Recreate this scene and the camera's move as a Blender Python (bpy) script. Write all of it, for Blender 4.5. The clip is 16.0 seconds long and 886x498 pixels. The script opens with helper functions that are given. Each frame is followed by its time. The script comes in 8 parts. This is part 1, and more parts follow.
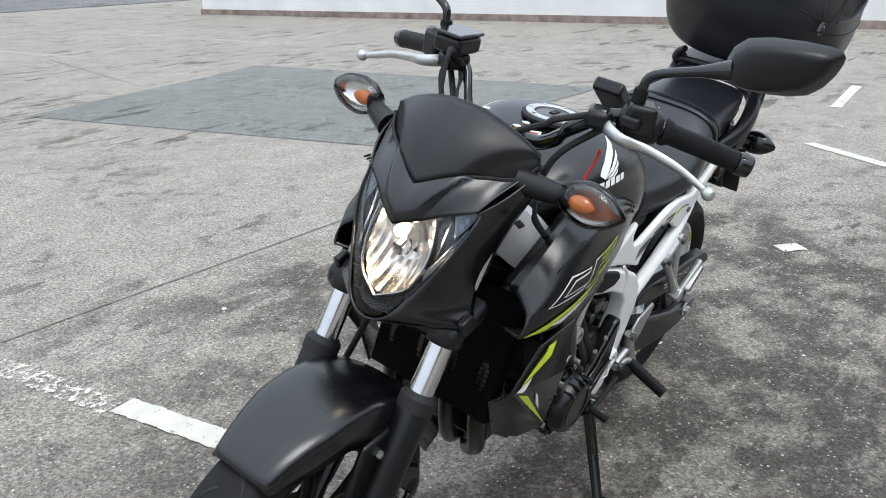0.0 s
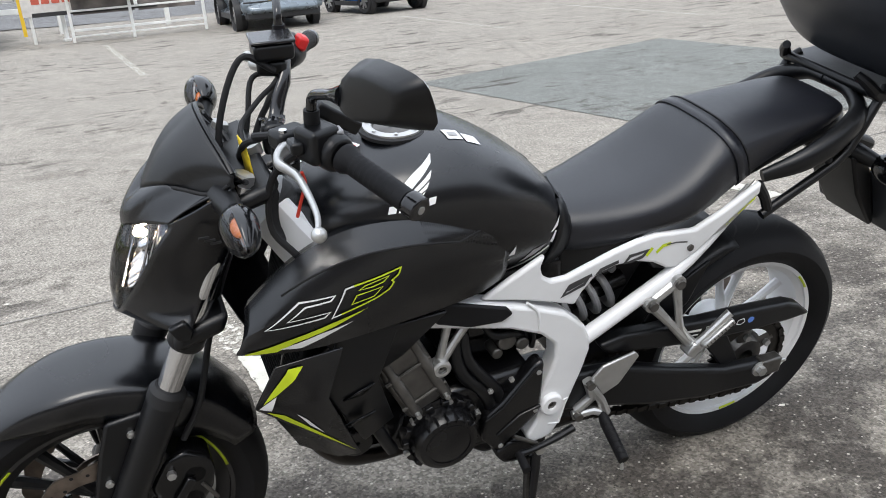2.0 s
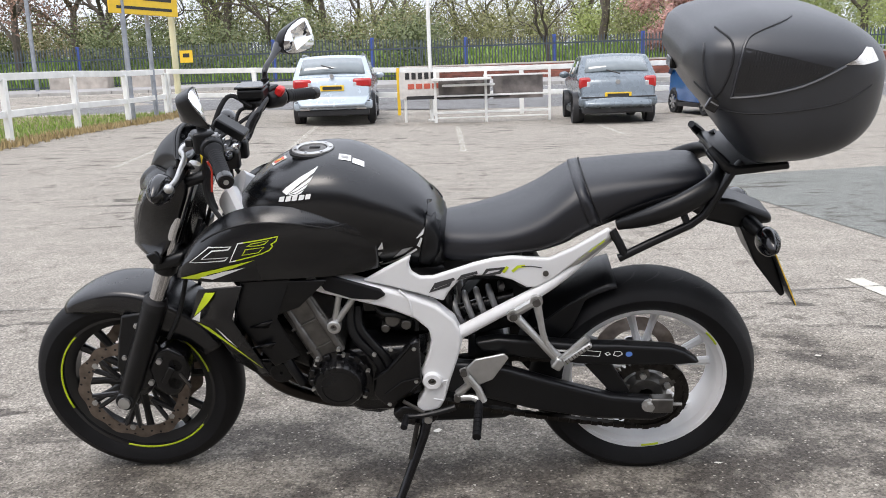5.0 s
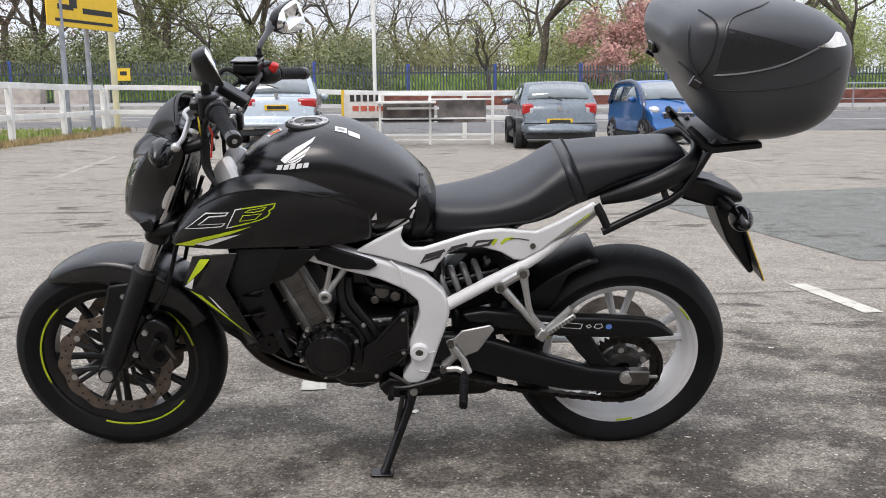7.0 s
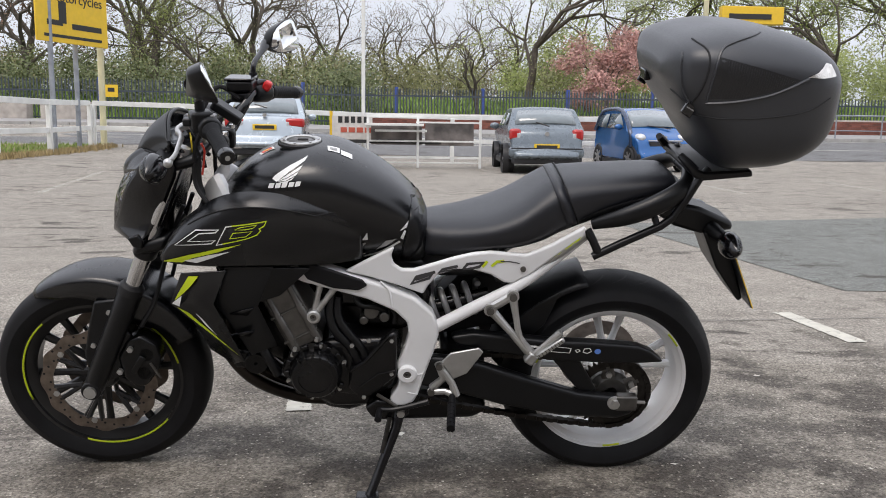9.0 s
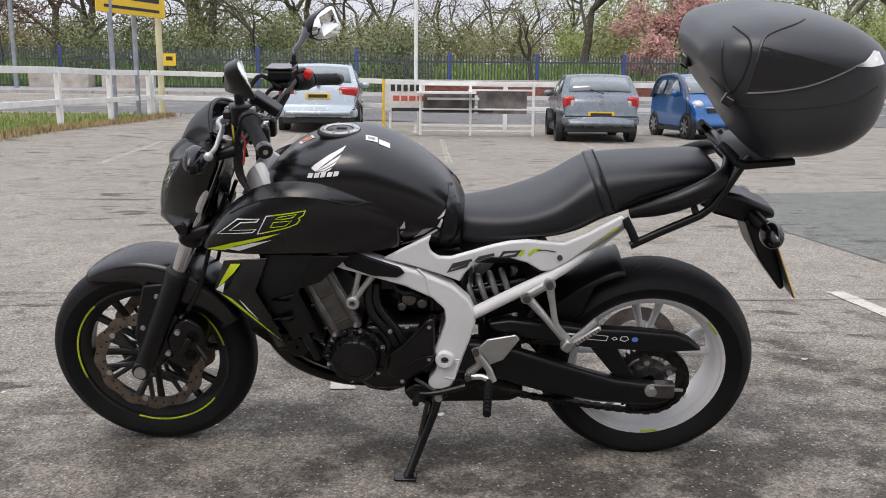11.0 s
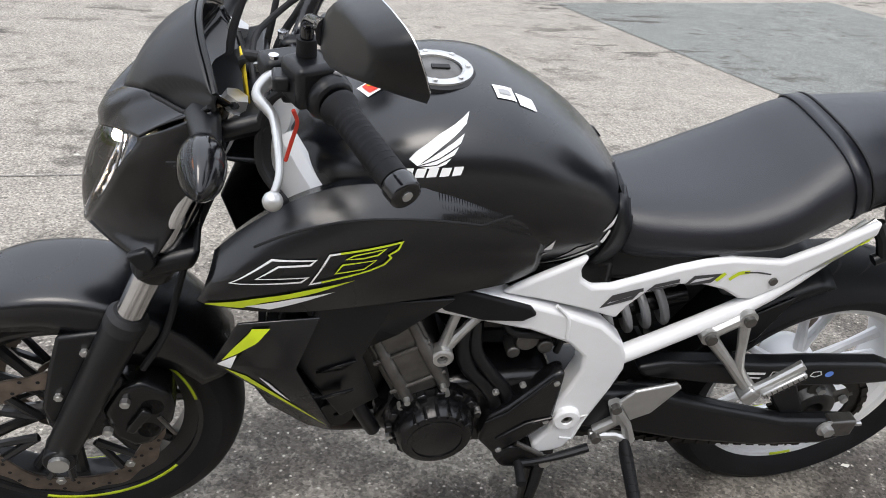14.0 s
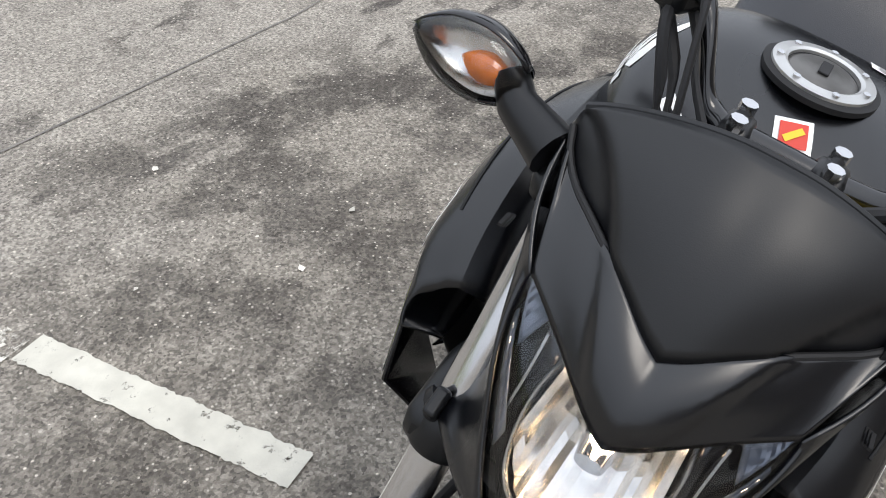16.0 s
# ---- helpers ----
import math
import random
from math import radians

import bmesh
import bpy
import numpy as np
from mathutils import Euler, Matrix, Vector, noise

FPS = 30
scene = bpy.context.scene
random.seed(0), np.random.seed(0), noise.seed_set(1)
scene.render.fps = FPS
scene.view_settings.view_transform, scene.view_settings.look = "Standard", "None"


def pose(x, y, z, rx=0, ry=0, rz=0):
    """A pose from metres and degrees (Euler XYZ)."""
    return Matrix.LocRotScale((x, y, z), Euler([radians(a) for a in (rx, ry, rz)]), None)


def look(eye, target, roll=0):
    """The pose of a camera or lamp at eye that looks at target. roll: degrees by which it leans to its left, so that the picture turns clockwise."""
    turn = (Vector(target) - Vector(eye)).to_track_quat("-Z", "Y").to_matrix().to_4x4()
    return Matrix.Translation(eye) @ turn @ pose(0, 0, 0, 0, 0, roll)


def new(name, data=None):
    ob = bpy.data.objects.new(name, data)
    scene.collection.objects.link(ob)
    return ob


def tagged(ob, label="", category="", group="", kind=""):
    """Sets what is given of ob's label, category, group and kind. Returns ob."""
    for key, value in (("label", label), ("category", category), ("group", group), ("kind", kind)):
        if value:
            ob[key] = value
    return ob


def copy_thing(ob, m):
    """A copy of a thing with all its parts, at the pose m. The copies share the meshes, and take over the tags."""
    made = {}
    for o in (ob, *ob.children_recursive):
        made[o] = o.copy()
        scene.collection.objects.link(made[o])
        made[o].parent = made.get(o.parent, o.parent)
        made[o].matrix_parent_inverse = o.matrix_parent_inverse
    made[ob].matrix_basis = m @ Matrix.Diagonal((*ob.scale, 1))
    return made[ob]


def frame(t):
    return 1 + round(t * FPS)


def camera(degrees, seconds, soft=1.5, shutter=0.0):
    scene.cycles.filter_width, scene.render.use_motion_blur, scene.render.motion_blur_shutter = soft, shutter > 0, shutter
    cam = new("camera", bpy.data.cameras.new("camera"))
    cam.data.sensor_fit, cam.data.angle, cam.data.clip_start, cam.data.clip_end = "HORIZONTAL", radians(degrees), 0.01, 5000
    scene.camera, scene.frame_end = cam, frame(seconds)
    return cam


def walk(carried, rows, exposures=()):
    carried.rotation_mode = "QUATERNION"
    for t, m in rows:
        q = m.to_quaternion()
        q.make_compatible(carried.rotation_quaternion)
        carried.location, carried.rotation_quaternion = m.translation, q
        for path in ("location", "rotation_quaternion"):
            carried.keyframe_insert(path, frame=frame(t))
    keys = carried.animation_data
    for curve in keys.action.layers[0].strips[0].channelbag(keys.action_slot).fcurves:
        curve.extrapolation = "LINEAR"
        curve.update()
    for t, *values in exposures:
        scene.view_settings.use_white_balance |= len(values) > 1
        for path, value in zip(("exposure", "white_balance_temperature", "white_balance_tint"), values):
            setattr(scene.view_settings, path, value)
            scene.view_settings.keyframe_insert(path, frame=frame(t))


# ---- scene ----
cam = camera(55.6, 16.0, soft=0.95)
PATH = [
    (0, (-1.552, -0.947, 1.24), (0.014, 0.128, 0.58), -1.5),
    (0.5, (-1.342, -1.149, 1.255), (-0.002, 0.17, 0.549), -4.6),
    (1, (-1.146, -1.359, 1.237), (-0.026, 0.179, 0.595), -5.8),
    (1.5, (-0.902, -1.539, 1.242), (-0.023, 0.126, 0.552), -4.2),
    (2, (-0.63, -1.589, 1.236), (0.096, 0.15, 0.566), -4.6),
    (2.5, (-0.372, -1.693, 1.203), (0.13, 0.133, 0.568), -4.6),
    (3, (-0.135, -1.718, 1.174), (0.121, 0.187, 0.601), -3.9),
    (3.5, (0.057, -1.83, 1.148), (0.087, 0.122, 0.658), -1.7),
    (4, (0.164, -2.032, 1.12), (0.078, -0.087, 0.635), -1.6),
    (4.5, (0.212, -2.242, 1.129), (0.157, -0.294, 0.67), -2.3),
    (4.7, (0.242, -2.305, 1.132), (0.181, -0.353, 0.706), -2.1),
    (6.8, (0.129, -2.463, 1.022), (0.203, -0.514, 0.658), -0.6),
    (7, (0.099, -2.456, 1.004), (0.194, -0.507, 0.663), -0.4),
    (7.5, (0.094, -2.447, 0.991), (0.255, -0.493, 0.699), 0.7),
    (8, (0.097, -2.442, 0.991), (0.262, -0.486, 0.711), 1.1),
    (8.5, (0.084, -2.446, 0.996), (0.229, -0.49, 0.712), 1.0),
    (10.8, (0.105, -2.463, 1.028), (0.167, -0.51, 0.681), 0.5),
    (11, (0.127, -2.462, 1.06), (0.132, -0.514, 0.692), 0.5),
    (11.5, (0.213, -2.44, 1.132), (0.065, -0.514, 0.683), 0.4),
    (12, (0.137, -2.33, 1.158), (0.06, -0.423, 0.62), 1.1),
    (12.5, (0.004, -2.139, 1.204), (0.075, -0.251, 0.591), 1.5),
    (13, (-0.117, -1.84, 1.216), (0.018, 0.004, 0.483), 2.9),
    (13.5, (-0.229, -1.603, 1.211), (0.027, 0.196, 0.391), 4.2),
    (14, (-0.418, -1.389, 1.24), (0.049, 0.352, 0.38), 4.9),
    (14.5, (-0.617, -1.103, 1.256), (-0.069, 0.568, 0.327), 3.4),
    (15, (-0.854, -0.853, 1.274), (-0.15, 0.685, 0.22), 0.9),
    (15.5, (-0.964, -0.564, 1.283), (0.086, 0.646, 0.1), 1.0),
    (16, (-0.973, -0.28, 1.305), (0.416, 0.473, 0.087), 2.4),
]
EXPOSURES = [(0.0, 0.5, 6400, 8), (1.0, 0.38, 6450, 8), (2.0, 0.55, 6600, 10), (3.5, 0.72, 6700, 12), (4.6, 0.62, 6750, 13), (7.0, 0.36, 6850, 14), (8.6, 0.2, 6900, 14), (11.0, 0.16, 6900, 15),
             (12.0, 0.55, 6750, 15), (12.5, 0.6, 6700, 14), (14.5, 0.75, 6750, 12), (15.0, 0.95, 6750, 12), (15.5, 0.52, 6750, 11), (16.0, 0.38, 6750, 11)]
walk(cam, [(t, look(eye, target, roll)) for t, eye, target, roll in PATH], EXPOSURES)

# ---- world and sun: a bright overcast spring day ----
world = bpy.data.worlds.new("sky")
scene.world = world
world.use_nodes = True
wn, wl = world.node_tree.nodes, world.node_tree.links
wn.clear()
w_out, w_bg = wn.new("ShaderNodeOutputWorld"), wn.new("ShaderNodeBackground")
w_sky, w_mix, w_noise, w_ramp, w_co = (wn.new(k) for k in ("ShaderNodeTexSky", "ShaderNodeMixRGB", "ShaderNodeTexNoise", "ShaderNodeValToRGB", "ShaderNodeTexCoord"))
SUN_ELEV, SUN_AZ = radians(58), radians(205)
w_sky.sky_type, w_sky.sun_disc = "NISHITA", False
w_sky.sun_elevation, w_sky.sun_rotation = SUN_ELEV, SUN_AZ
w_sky.dust_density, w_sky.air_density = 3.0, 1.0
w_noise.inputs["Scale"].default_value, w_noise.inputs["Detail"].default_value = 2.2, 6
w_ramp.color_ramp.elements[0].position, w_ramp.color_ramp.elements[1].position = 0.25, 0.62
w_ramp.color_ramp.elements[0].color, w_ramp.color_ramp.elements[1].color = (0.72, 0.72, 0.72, 1), (0.97, 0.97, 0.97, 1)
w_mix.inputs["Color2"].default_value = (8.15, 8.9, 10.1, 1)
w_bg.inputs["Strength"].default_value = 0.115
wl.new(w_co.outputs["Generated"], w_noise.inputs["Vector"])
wl.new(w_noise.outputs["Fac"], w_ramp.inputs["Fac"])
wl.new(w_ramp.outputs["Color"], w_mix.inputs["Fac"])
wl.new(w_sky.outputs["Color"], w_mix.inputs["Color1"])
# an overcast sky is brighter overhead than near the horizon
w_sep, w_up, w_mul = (wn.new(k) for k in ("ShaderNodeSeparateXYZ", "ShaderNodeMapRange", "ShaderNodeMixRGB"))
w_up.inputs["To Min"].default_value, w_up.inputs["To Max"].default_value = 0.72, 1.5
w_mul.blend_type, w_mul.inputs["Fac"].default_value = "MULTIPLY", 1.0
wl.new(w_co.outputs["Generated"], w_sep.inputs[0])
wl.new(w_sep.outputs["Z"], w_up.inputs["Value"])
wl.new(w_mix.outputs["Color"], w_mul.inputs["Color1"])
wl.new(w_up.outputs["Result"], w_mul.inputs["Color2"])
wl.new(w_mul.outputs["Color"], w_bg.inputs["Color"])
wl.new(w_bg.outputs["Background"], w_out.inputs["Surface"])

sun = new("sun", bpy.data.lights.new("sun", "SUN"))
sun.data.energy, sun.data.angle, sun.data.color = 1.0, radians(24), (1.0, 0.96, 0.9)
sun.matrix_world = look((-3.0, -6.5, 11.0), (0, 0, 0))

# ---- materials ----
def mat(name, base, rough=0.5, metal=0.0, vary=0.12, scale=8.0, grain=0.0, gscale=300.0, coat=0.0, spec=0.5, rvary=0.1, isl=0.0, obj=True):
    """A principled surface with broad stains, fine grain and matching relief."""
    m = bpy.data.materials.new(name)
    m.use_nodes = True
    n, l = m.node_tree.nodes, m.node_tree.links
    b = n["Principled BSDF"]
    b.inputs["Roughness"].default_value, b.inputs["Metallic"].default_value = rough, metal
    b.inputs["Coat Weight"].default_value, b.inputs["Specular IOR Level"].default_value = coat, spec
    co = n.new("ShaderNodeTexCoord")
    tex = n.new("ShaderNodeTexNoise")
    tex.inputs["Scale"].default_value, tex.inputs["Detail"].default_value = scale, 7
    l.new(co.outputs["Object"], tex.inputs["Vector"])
    ramp = n.new("ShaderNodeMapRange")
    ramp.inputs["From Min"].default_value, ramp.inputs["From Max"].default_value = 0.3, 0.7
    ramp.inputs["To Min"].default_value, ramp.inputs["To Max"].default_value = 1 - vary, 1 + vary
    l.new(tex.outputs["Fac"], ramp.inputs["Value"])
    hsv = n.new("ShaderNodeHueSaturation")
    hsv.inputs["Color"].default_value = (*base, 1)
    val = ramp.outputs["Result"]
    if isl:
        geo = n.new("ShaderNodeNewGeometry")
        mr = n.new("ShaderNodeMapRange")
        mr.inputs["To Min"].default_value, mr.inputs["To Max"].default_value = 1 - isl, 1 + isl
        l.new(geo.outputs["Random Per Island"], mr.inputs["Value"])
        mul = n.new("ShaderNodeMath")
        mul.operation = "MULTIPLY"
        l.new(val, mul.inputs[0])
        l.new(mr.outputs["Result"], mul.inputs[1])
        val = mul.outputs[0]
    l.new(val, hsv.inputs["Value"])
    l.new(hsv.outputs["Color"], b.inputs["Base Color"])
    rr = n.new("ShaderNodeMapRange")
    rr.inputs["To Min"].default_value, rr.inputs["To Max"].default_value = max(0.02, rough - rvary), min(1, rough + rvary)
    l.new(tex.outputs["Fac"], rr.inputs["Value"])
    l.new(rr.outputs["Result"], b.inputs["Roughness"])
    if grain:
        fine = n.new("ShaderNodeTexNoise")
        fine.inputs["Scale"].default_value, fine.inputs["Detail"].default_value = gscale, 3
        l.new(co.outputs["Object"], fine.inputs["Vector"])
        bump = n.new("ShaderNodeBump")
        bump.inputs["Strength"].default_value, bump.inputs["Distance"].default_value = grain, 0.002
        l.new(fine.outputs["Fac"], bump.inputs["Height"])
        l.new(bump.outputs["Normal"], b.inputs["Normal"])
    return m


def glass(name, tint=(1, 1, 1), clear=0.85, rough=0.02):
    """A thin pane: part clear, part gloss."""
    m = bpy.data.materials.new(name)
    m.use_nodes = True
    n, l = m.node_tree.nodes, m.node_tree.links
    n.clear()
    out, tr, gl, mx, fr = (n.new(k) for k in ("ShaderNodeOutputMaterial", "ShaderNodeBsdfTransparent", "ShaderNodeBsdfGlossy", "ShaderNodeMixShader", "ShaderNodeFresnel"))
    tr.inputs["Color"].default_value = (*[c * clear for c in tint], 1)
    gl.inputs["Roughness"].default_value = rough
    fr.inputs["IOR"].default_value = 1.5
    l.new(fr.outputs[0], mx.inputs[0])
    l.new(tr.outputs[0], mx.inputs[1])
    l.new(gl.outputs[0], mx.inputs[2])
    l.new(mx.outputs[0], out.inputs["Surface"])
    return m


def lamp_mat(name, colour, power):
    m = bpy.data.materials.new(name)
    m.use_nodes = True
    b = m.node_tree.nodes["Principled BSDF"]
    b.inputs["Emission Color"].default_value, b.inputs["Emission Strength"].default_value = (*colour, 1), power
    b.inputs["Base Color"].default_value = (*colour, 1)
    return m


PAINT = mat("satin_black_paint", (0.0022, 0.0026, 0.0038), 0.26, vary=0.15, scale=5, grain=0.02, gscale=900, spec=0.62, rvary=0.06)
PLASTIC = mat("black_plastic", (0.0036, 0.0039, 0.0048), 0.36, vary=0.15, scale=14, grain=0.06, gscale=900, spec=0.38, rvary=0.08)
GLOSS_BLACK = mat("gloss_black", (0.004, 0.004, 0.005), 0.16, vary=0.1, coat=0.3, rvary=0.05)
RUBBER = mat("tyre_rubber", (0.006, 0.006, 0.007), 0.6, vary=0.3, scale=20, grain=0.15, gscale=500, spec=0.24)
VINYL = mat("seat_vinyl", (0.007, 0.0078, 0.0115), 0.37, vary=0.08, scale=9, grain=0.22, gscale=700, spec=0.56, rvary=0.06)
SEAM = mat("dark_seam", (0.006, 0.006, 0.007), 0.7)
WHITE = mat("white_frame_paint", (0.76, 0.765, 0.77), 0.34, vary=0.06, scale=6, coat=0.15)
BOX_SHELL = mat("box_shell_plastic", (0.022, 0.024, 0.029), 0.36, vary=0.12, scale=7, grain=0.12, gscale=800, spec=0.7, rvary=0.06)
ALLOY = mat("cast_alloy", (0.52, 0.52, 0.51), 0.38, 0.85, vary=0.12, scale=25, grain=0.05)
CHROME = mat("polished_steel", (0.62, 0.62, 0.63), 0.14, 1.0, vary=0.06, scale=30, rvary=0.06)
ENGINE = mat("engine_black", (0.004, 0.004, 0.0046), 0.24, 0.0, vary=0.3, scale=18, grain=0.1, gscale=400, spec=0.42)
ENGINE_GREY = mat("engine_bronze_grey", (0.12, 0.115, 0.108), 0.34, 0.75, vary=0.3, scale=30, grain=0.12, gscale=350)
DISC = mat("brake_disc_steel", (0.2, 0.165, 0.14), 0.36, 0.9, vary=0.3, scale=40)
CHAIN = mat("oily_chain", (0.034, 0.031, 0.028), 0.42, 0.8, vary=0.4, scale=60)
SPRING = mat("grey_spring", (0.26, 0.26, 0.265), 0.4, 0.2, vary=0.1)
LIME = mat("lime_decal", (0.56, 0.68, 0.02), 0.4, vary=0.05)
DECAL_WHITE = mat("white_decal", (0.8, 0.8, 0.79), 0.4, vary=0.05)
DECAL_GREY = mat("grey_decal", (0.3, 0.3, 0.3), 0.4, vary=0.08)
DECAL_RED = mat("red_decal", (0.6, 0.04, 0.02), 0.4)
RED = mat("red_switch", (0.6, 0.02, 0.02), 0.35)
AMBER = mat("amber_lens", (0.62, 0.15, 0.015), 0.1, vary=0.2, scale=80, coat=0.5)
TAIL_RED = mat("red_lens", (0.45, 0.01, 0.01), 0.1, coat=0.5)
LENS = glass("clear_lens", (0.95, 0.97, 1.0), 0.93)
SMOKE = glass("smoked_lens", (0.8, 0.72, 0.6), 0.7)
REFLECTOR = mat("reflector", (0.8, 0.77, 0.72), 0.22, 1.0, vary=0.1, scale=60)
BULB = lamp_mat("headlight_bulb", (1.0, 0.76, 0.5), 45.0)
MIRROR = mat("mirror_glass", (0.85, 0.86, 0.86), 0.02, 1.0, vary=0.01, rvary=0.01)
YELLOW = mat("yellow_tag", (0.72, 0.52, 0.02), 0.5, vary=0.05)
BLUE_DOT = mat("blue_decal", (0.1, 0.22, 0.6), 0.4)
SCREEN = mat("matt_screen_plastic", (0.006, 0.0063, 0.0072), 0.42, vary=0.1, scale=10, grain=0.05, gscale=900, spec=0.45, rvary=0.05)
CARBON = mat("ribbed_panel", (0.012, 0.012, 0.013), 0.34, vary=0.2, scale=200)


# ---- mesh helpers ----
def part(name, bm, material, parent=None, label="", sharp=35, bevel=0.0, seg=2, sub=0, solid=0.0):
    """One mesh object out of a bmesh, under its thing."""
    me = bpy.data.meshes.new(name)
    bmesh.ops.recalc_face_normals(bm, faces=bm.faces)
    bm.to_mesh(me)
    bm.free()
    for k in (material if isinstance(material, (list, tuple)) else [material]):
        me.materials.append(k)
    for p in me.polygons:
        p.use_smooth = True
    me.set_sharp_from_angle(angle=radians(sharp))
    ob = new(name, me)
    ob.parent = parent
    if solid:
        s = ob.modifiers.new("thick", "SOLIDIFY")
        s.thickness, s.offset = solid, 0.0
    if sub:
        ob.modifiers.new("smooth", "SUBSURF").levels = sub
        ob.modifiers["smooth"].render_levels = sub
    if bevel:
        b = ob.modifiers.new("edge", "BEVEL")
        b.width, b.segments, b.limit_method, b.angle_limit = bevel, seg, "ANGLE", radians(28)
        b.harden_normals = False
    return tagged(ob, label)


def thing(name, label, category, m=None, group="", kind=""):
    ob = new(name)
    ob.empty_display_size = 0.1
    if m is not None:
        ob.matrix_basis = m
    return tagged(ob, label, category, group, kind)


def spline(stations, n):
    """Catmull-Rom through tuples, n steps a span."""
    p = [np.array(s, float) for s in stations]
    p = [2 * p[0] - p[1], *p, 2 * p[-1] - p[-2]]
    out = []
    for a, b, c, d in zip(p, p[1:], p[2:], p[3:]):
        for i in range(n):
            t = i / n
            out.append(0.5 * (2 * b + (c - a) * t + (2 * a - 5 * b + 4 * c - d) * t * t + (3 * b - a - 3 * c + d) * t ** 3))
    return [tuple(v) for v in out] + [tuple(p[-2])]


def loft(rings, cap=True, bm=None, closed=True):
    bm = bm or bmesh.new()
    vs = [[bm.verts.new(v) for v in r] for r in rings]
    k = len(vs[0])
    for a, b in zip(vs, vs[1:]):
        for i in range(k if closed else k - 1):
            j = (i + 1) % k
            bm.faces.new((a[i], a[j], b[j], b[i]))
    if cap:
        bm.faces.new(vs[0])
        bm.faces.new(vs[-1])
    return bm


def ring(x, w, zt, zb, n=2.4, k=28, mid=0.5, flat=None):
    """A superellipse across the bike at x; flat: its own power for the lower half."""
    zc, out = zb + (zt - zb) * mid, []
    for i in range(k):
        a = 2 * math.pi * i / k
        c, s = math.cos(a), math.sin(a)
        e = n if s >= 0 or flat is None else flat
        y = w * math.copysign(abs(c) ** (2 / e), c)
        z = zc + ((zt - zc) if s >= 0 else (zc - zb)) * math.copysign(abs(s) ** (2 / e), s)
        out.append((x, y, z))
    return out


def body(stations, n=2.4, k=28, steps=4, mid=0.5, flat=None):
    return loft([ring(s[0], max(s[3], 0.004), s[1], s[2], n, k, mid, flat) for s in spline(stations, steps)])


def prism(poly, y0, y1, bm=None):
    """A polygon in x, z, thick from y0 to y1."""
    bm = bm or bmesh.new()
    a = [bm.verts.new((x, y0, z)) for x, z in poly]
    b = [bm.verts.new((x, y1, z)) for x, z in poly]
    bm.faces.new(a)
    bm.faces.new(b[::-1])
    for i in range(len(poly)):
        j = (i + 1) % len(poly)
        bm.faces.new((a[j], a[i], b[i], b[j]))
    return bm


def shell(verts, faces, bm=None):
    bm = bm or bmesh.new()
    vs = [bm.verts.new(v) for v in verts]
    for f in faces:
        bm.faces.new([vs[i] for i in f])
    return bm


def box(c, s, bm=None, m=None):
    bm = bm or bmesh.new()
    got = bmesh.ops.create_cube(bm, size=1.0)["verts"]
    t = Matrix.Translation(c) @ (m or Matrix()) @ Matrix.Diagonal((*s, 1))
    bmesh.ops.transform(bm, matrix=t, verts=got)
    return bm


def tube(points, r, n=10, steps=0, bm=None, flat=1.0):
    """A round bar along points; r may be a list, one a point; flat squeezes it across."""
    rs = r if isinstance(r, (list, tuple)) else [r] * len(points)
    pts = [(*p, q) for p, q in zip(points, rs)]
    if steps:
        pts = spline(pts, steps)
    p = [Vector(q[:3]) for q in pts]
    rings, up = [], None
    for i, q in enumerate(p):
        d = (p[min(i + 1, len(p) - 1)] - p[max(i - 1, 0)]).normalized()
        if up is None:
            up = d.cross(Vector((0, 0, 1)) if abs(d.z) < 0.9 else Vector((1, 0, 0))).normalized()
        up = (up - d * up.dot(d)).normalized()
        side = d.cross(up)
        rings.append([q + (up * math.cos(a) * flat + side * math.sin(a)) * pts[i][3] for a in (2 * math.pi * k / n for k in range(n))])
    return loft(rings, True, bm)


def cyl(a, b, r, n=16, bm=None, r2=None):
    return tube([a, b], [r, r if r2 is None else r2], n, 0, bm)


def lathe(profile, c, n=64, bm=None, closed=True):
    """Turns a profile of (radius, sideways) round an axle along y through c."""
    rings = []
    for i in range(n):
        a = 2 * math.pi * i / n
        rings.append([(c[0] + r * math.cos(a), c[1] + y, c[2] + r * math.sin(a)) for r, y in profile])
    rings.append(rings[0])
    bm = bm or bmesh.new()
    vs = [[bm.verts.new(v) for v in r] for r in rings[:-1]]
    k = len(profile)
    for i in range(n):
        a, b = vs[i], vs[(i + 1) % n]
        for j in range(k if closed else k - 1):
            q = (j + 1) % k
            bm.faces.new((a[j], a[q], b[q], b[j]))
    return bm


def ball(c, s, bm=None, u=16, v=10):
    bm = bm or bmesh.new()
    got = bmesh.ops.create_uvsphere(bm, u_segments=u, v_segments=v, radius=1.0)["verts"]
    bmesh.ops.transform(bm, matrix=Matrix.Translation(c) @ Matrix.Diagonal((*s, 1)), verts=got)
    return bm


from mathutils import bvhtree


def surface(ob):
    """A search tree of a part's shape, to lay decals on it."""
    me = ob.data
    return bvhtree.BVHTree.FromPolygons([v.co for v in me.vertices], [tuple(p.vertices) for p in me.polygons])


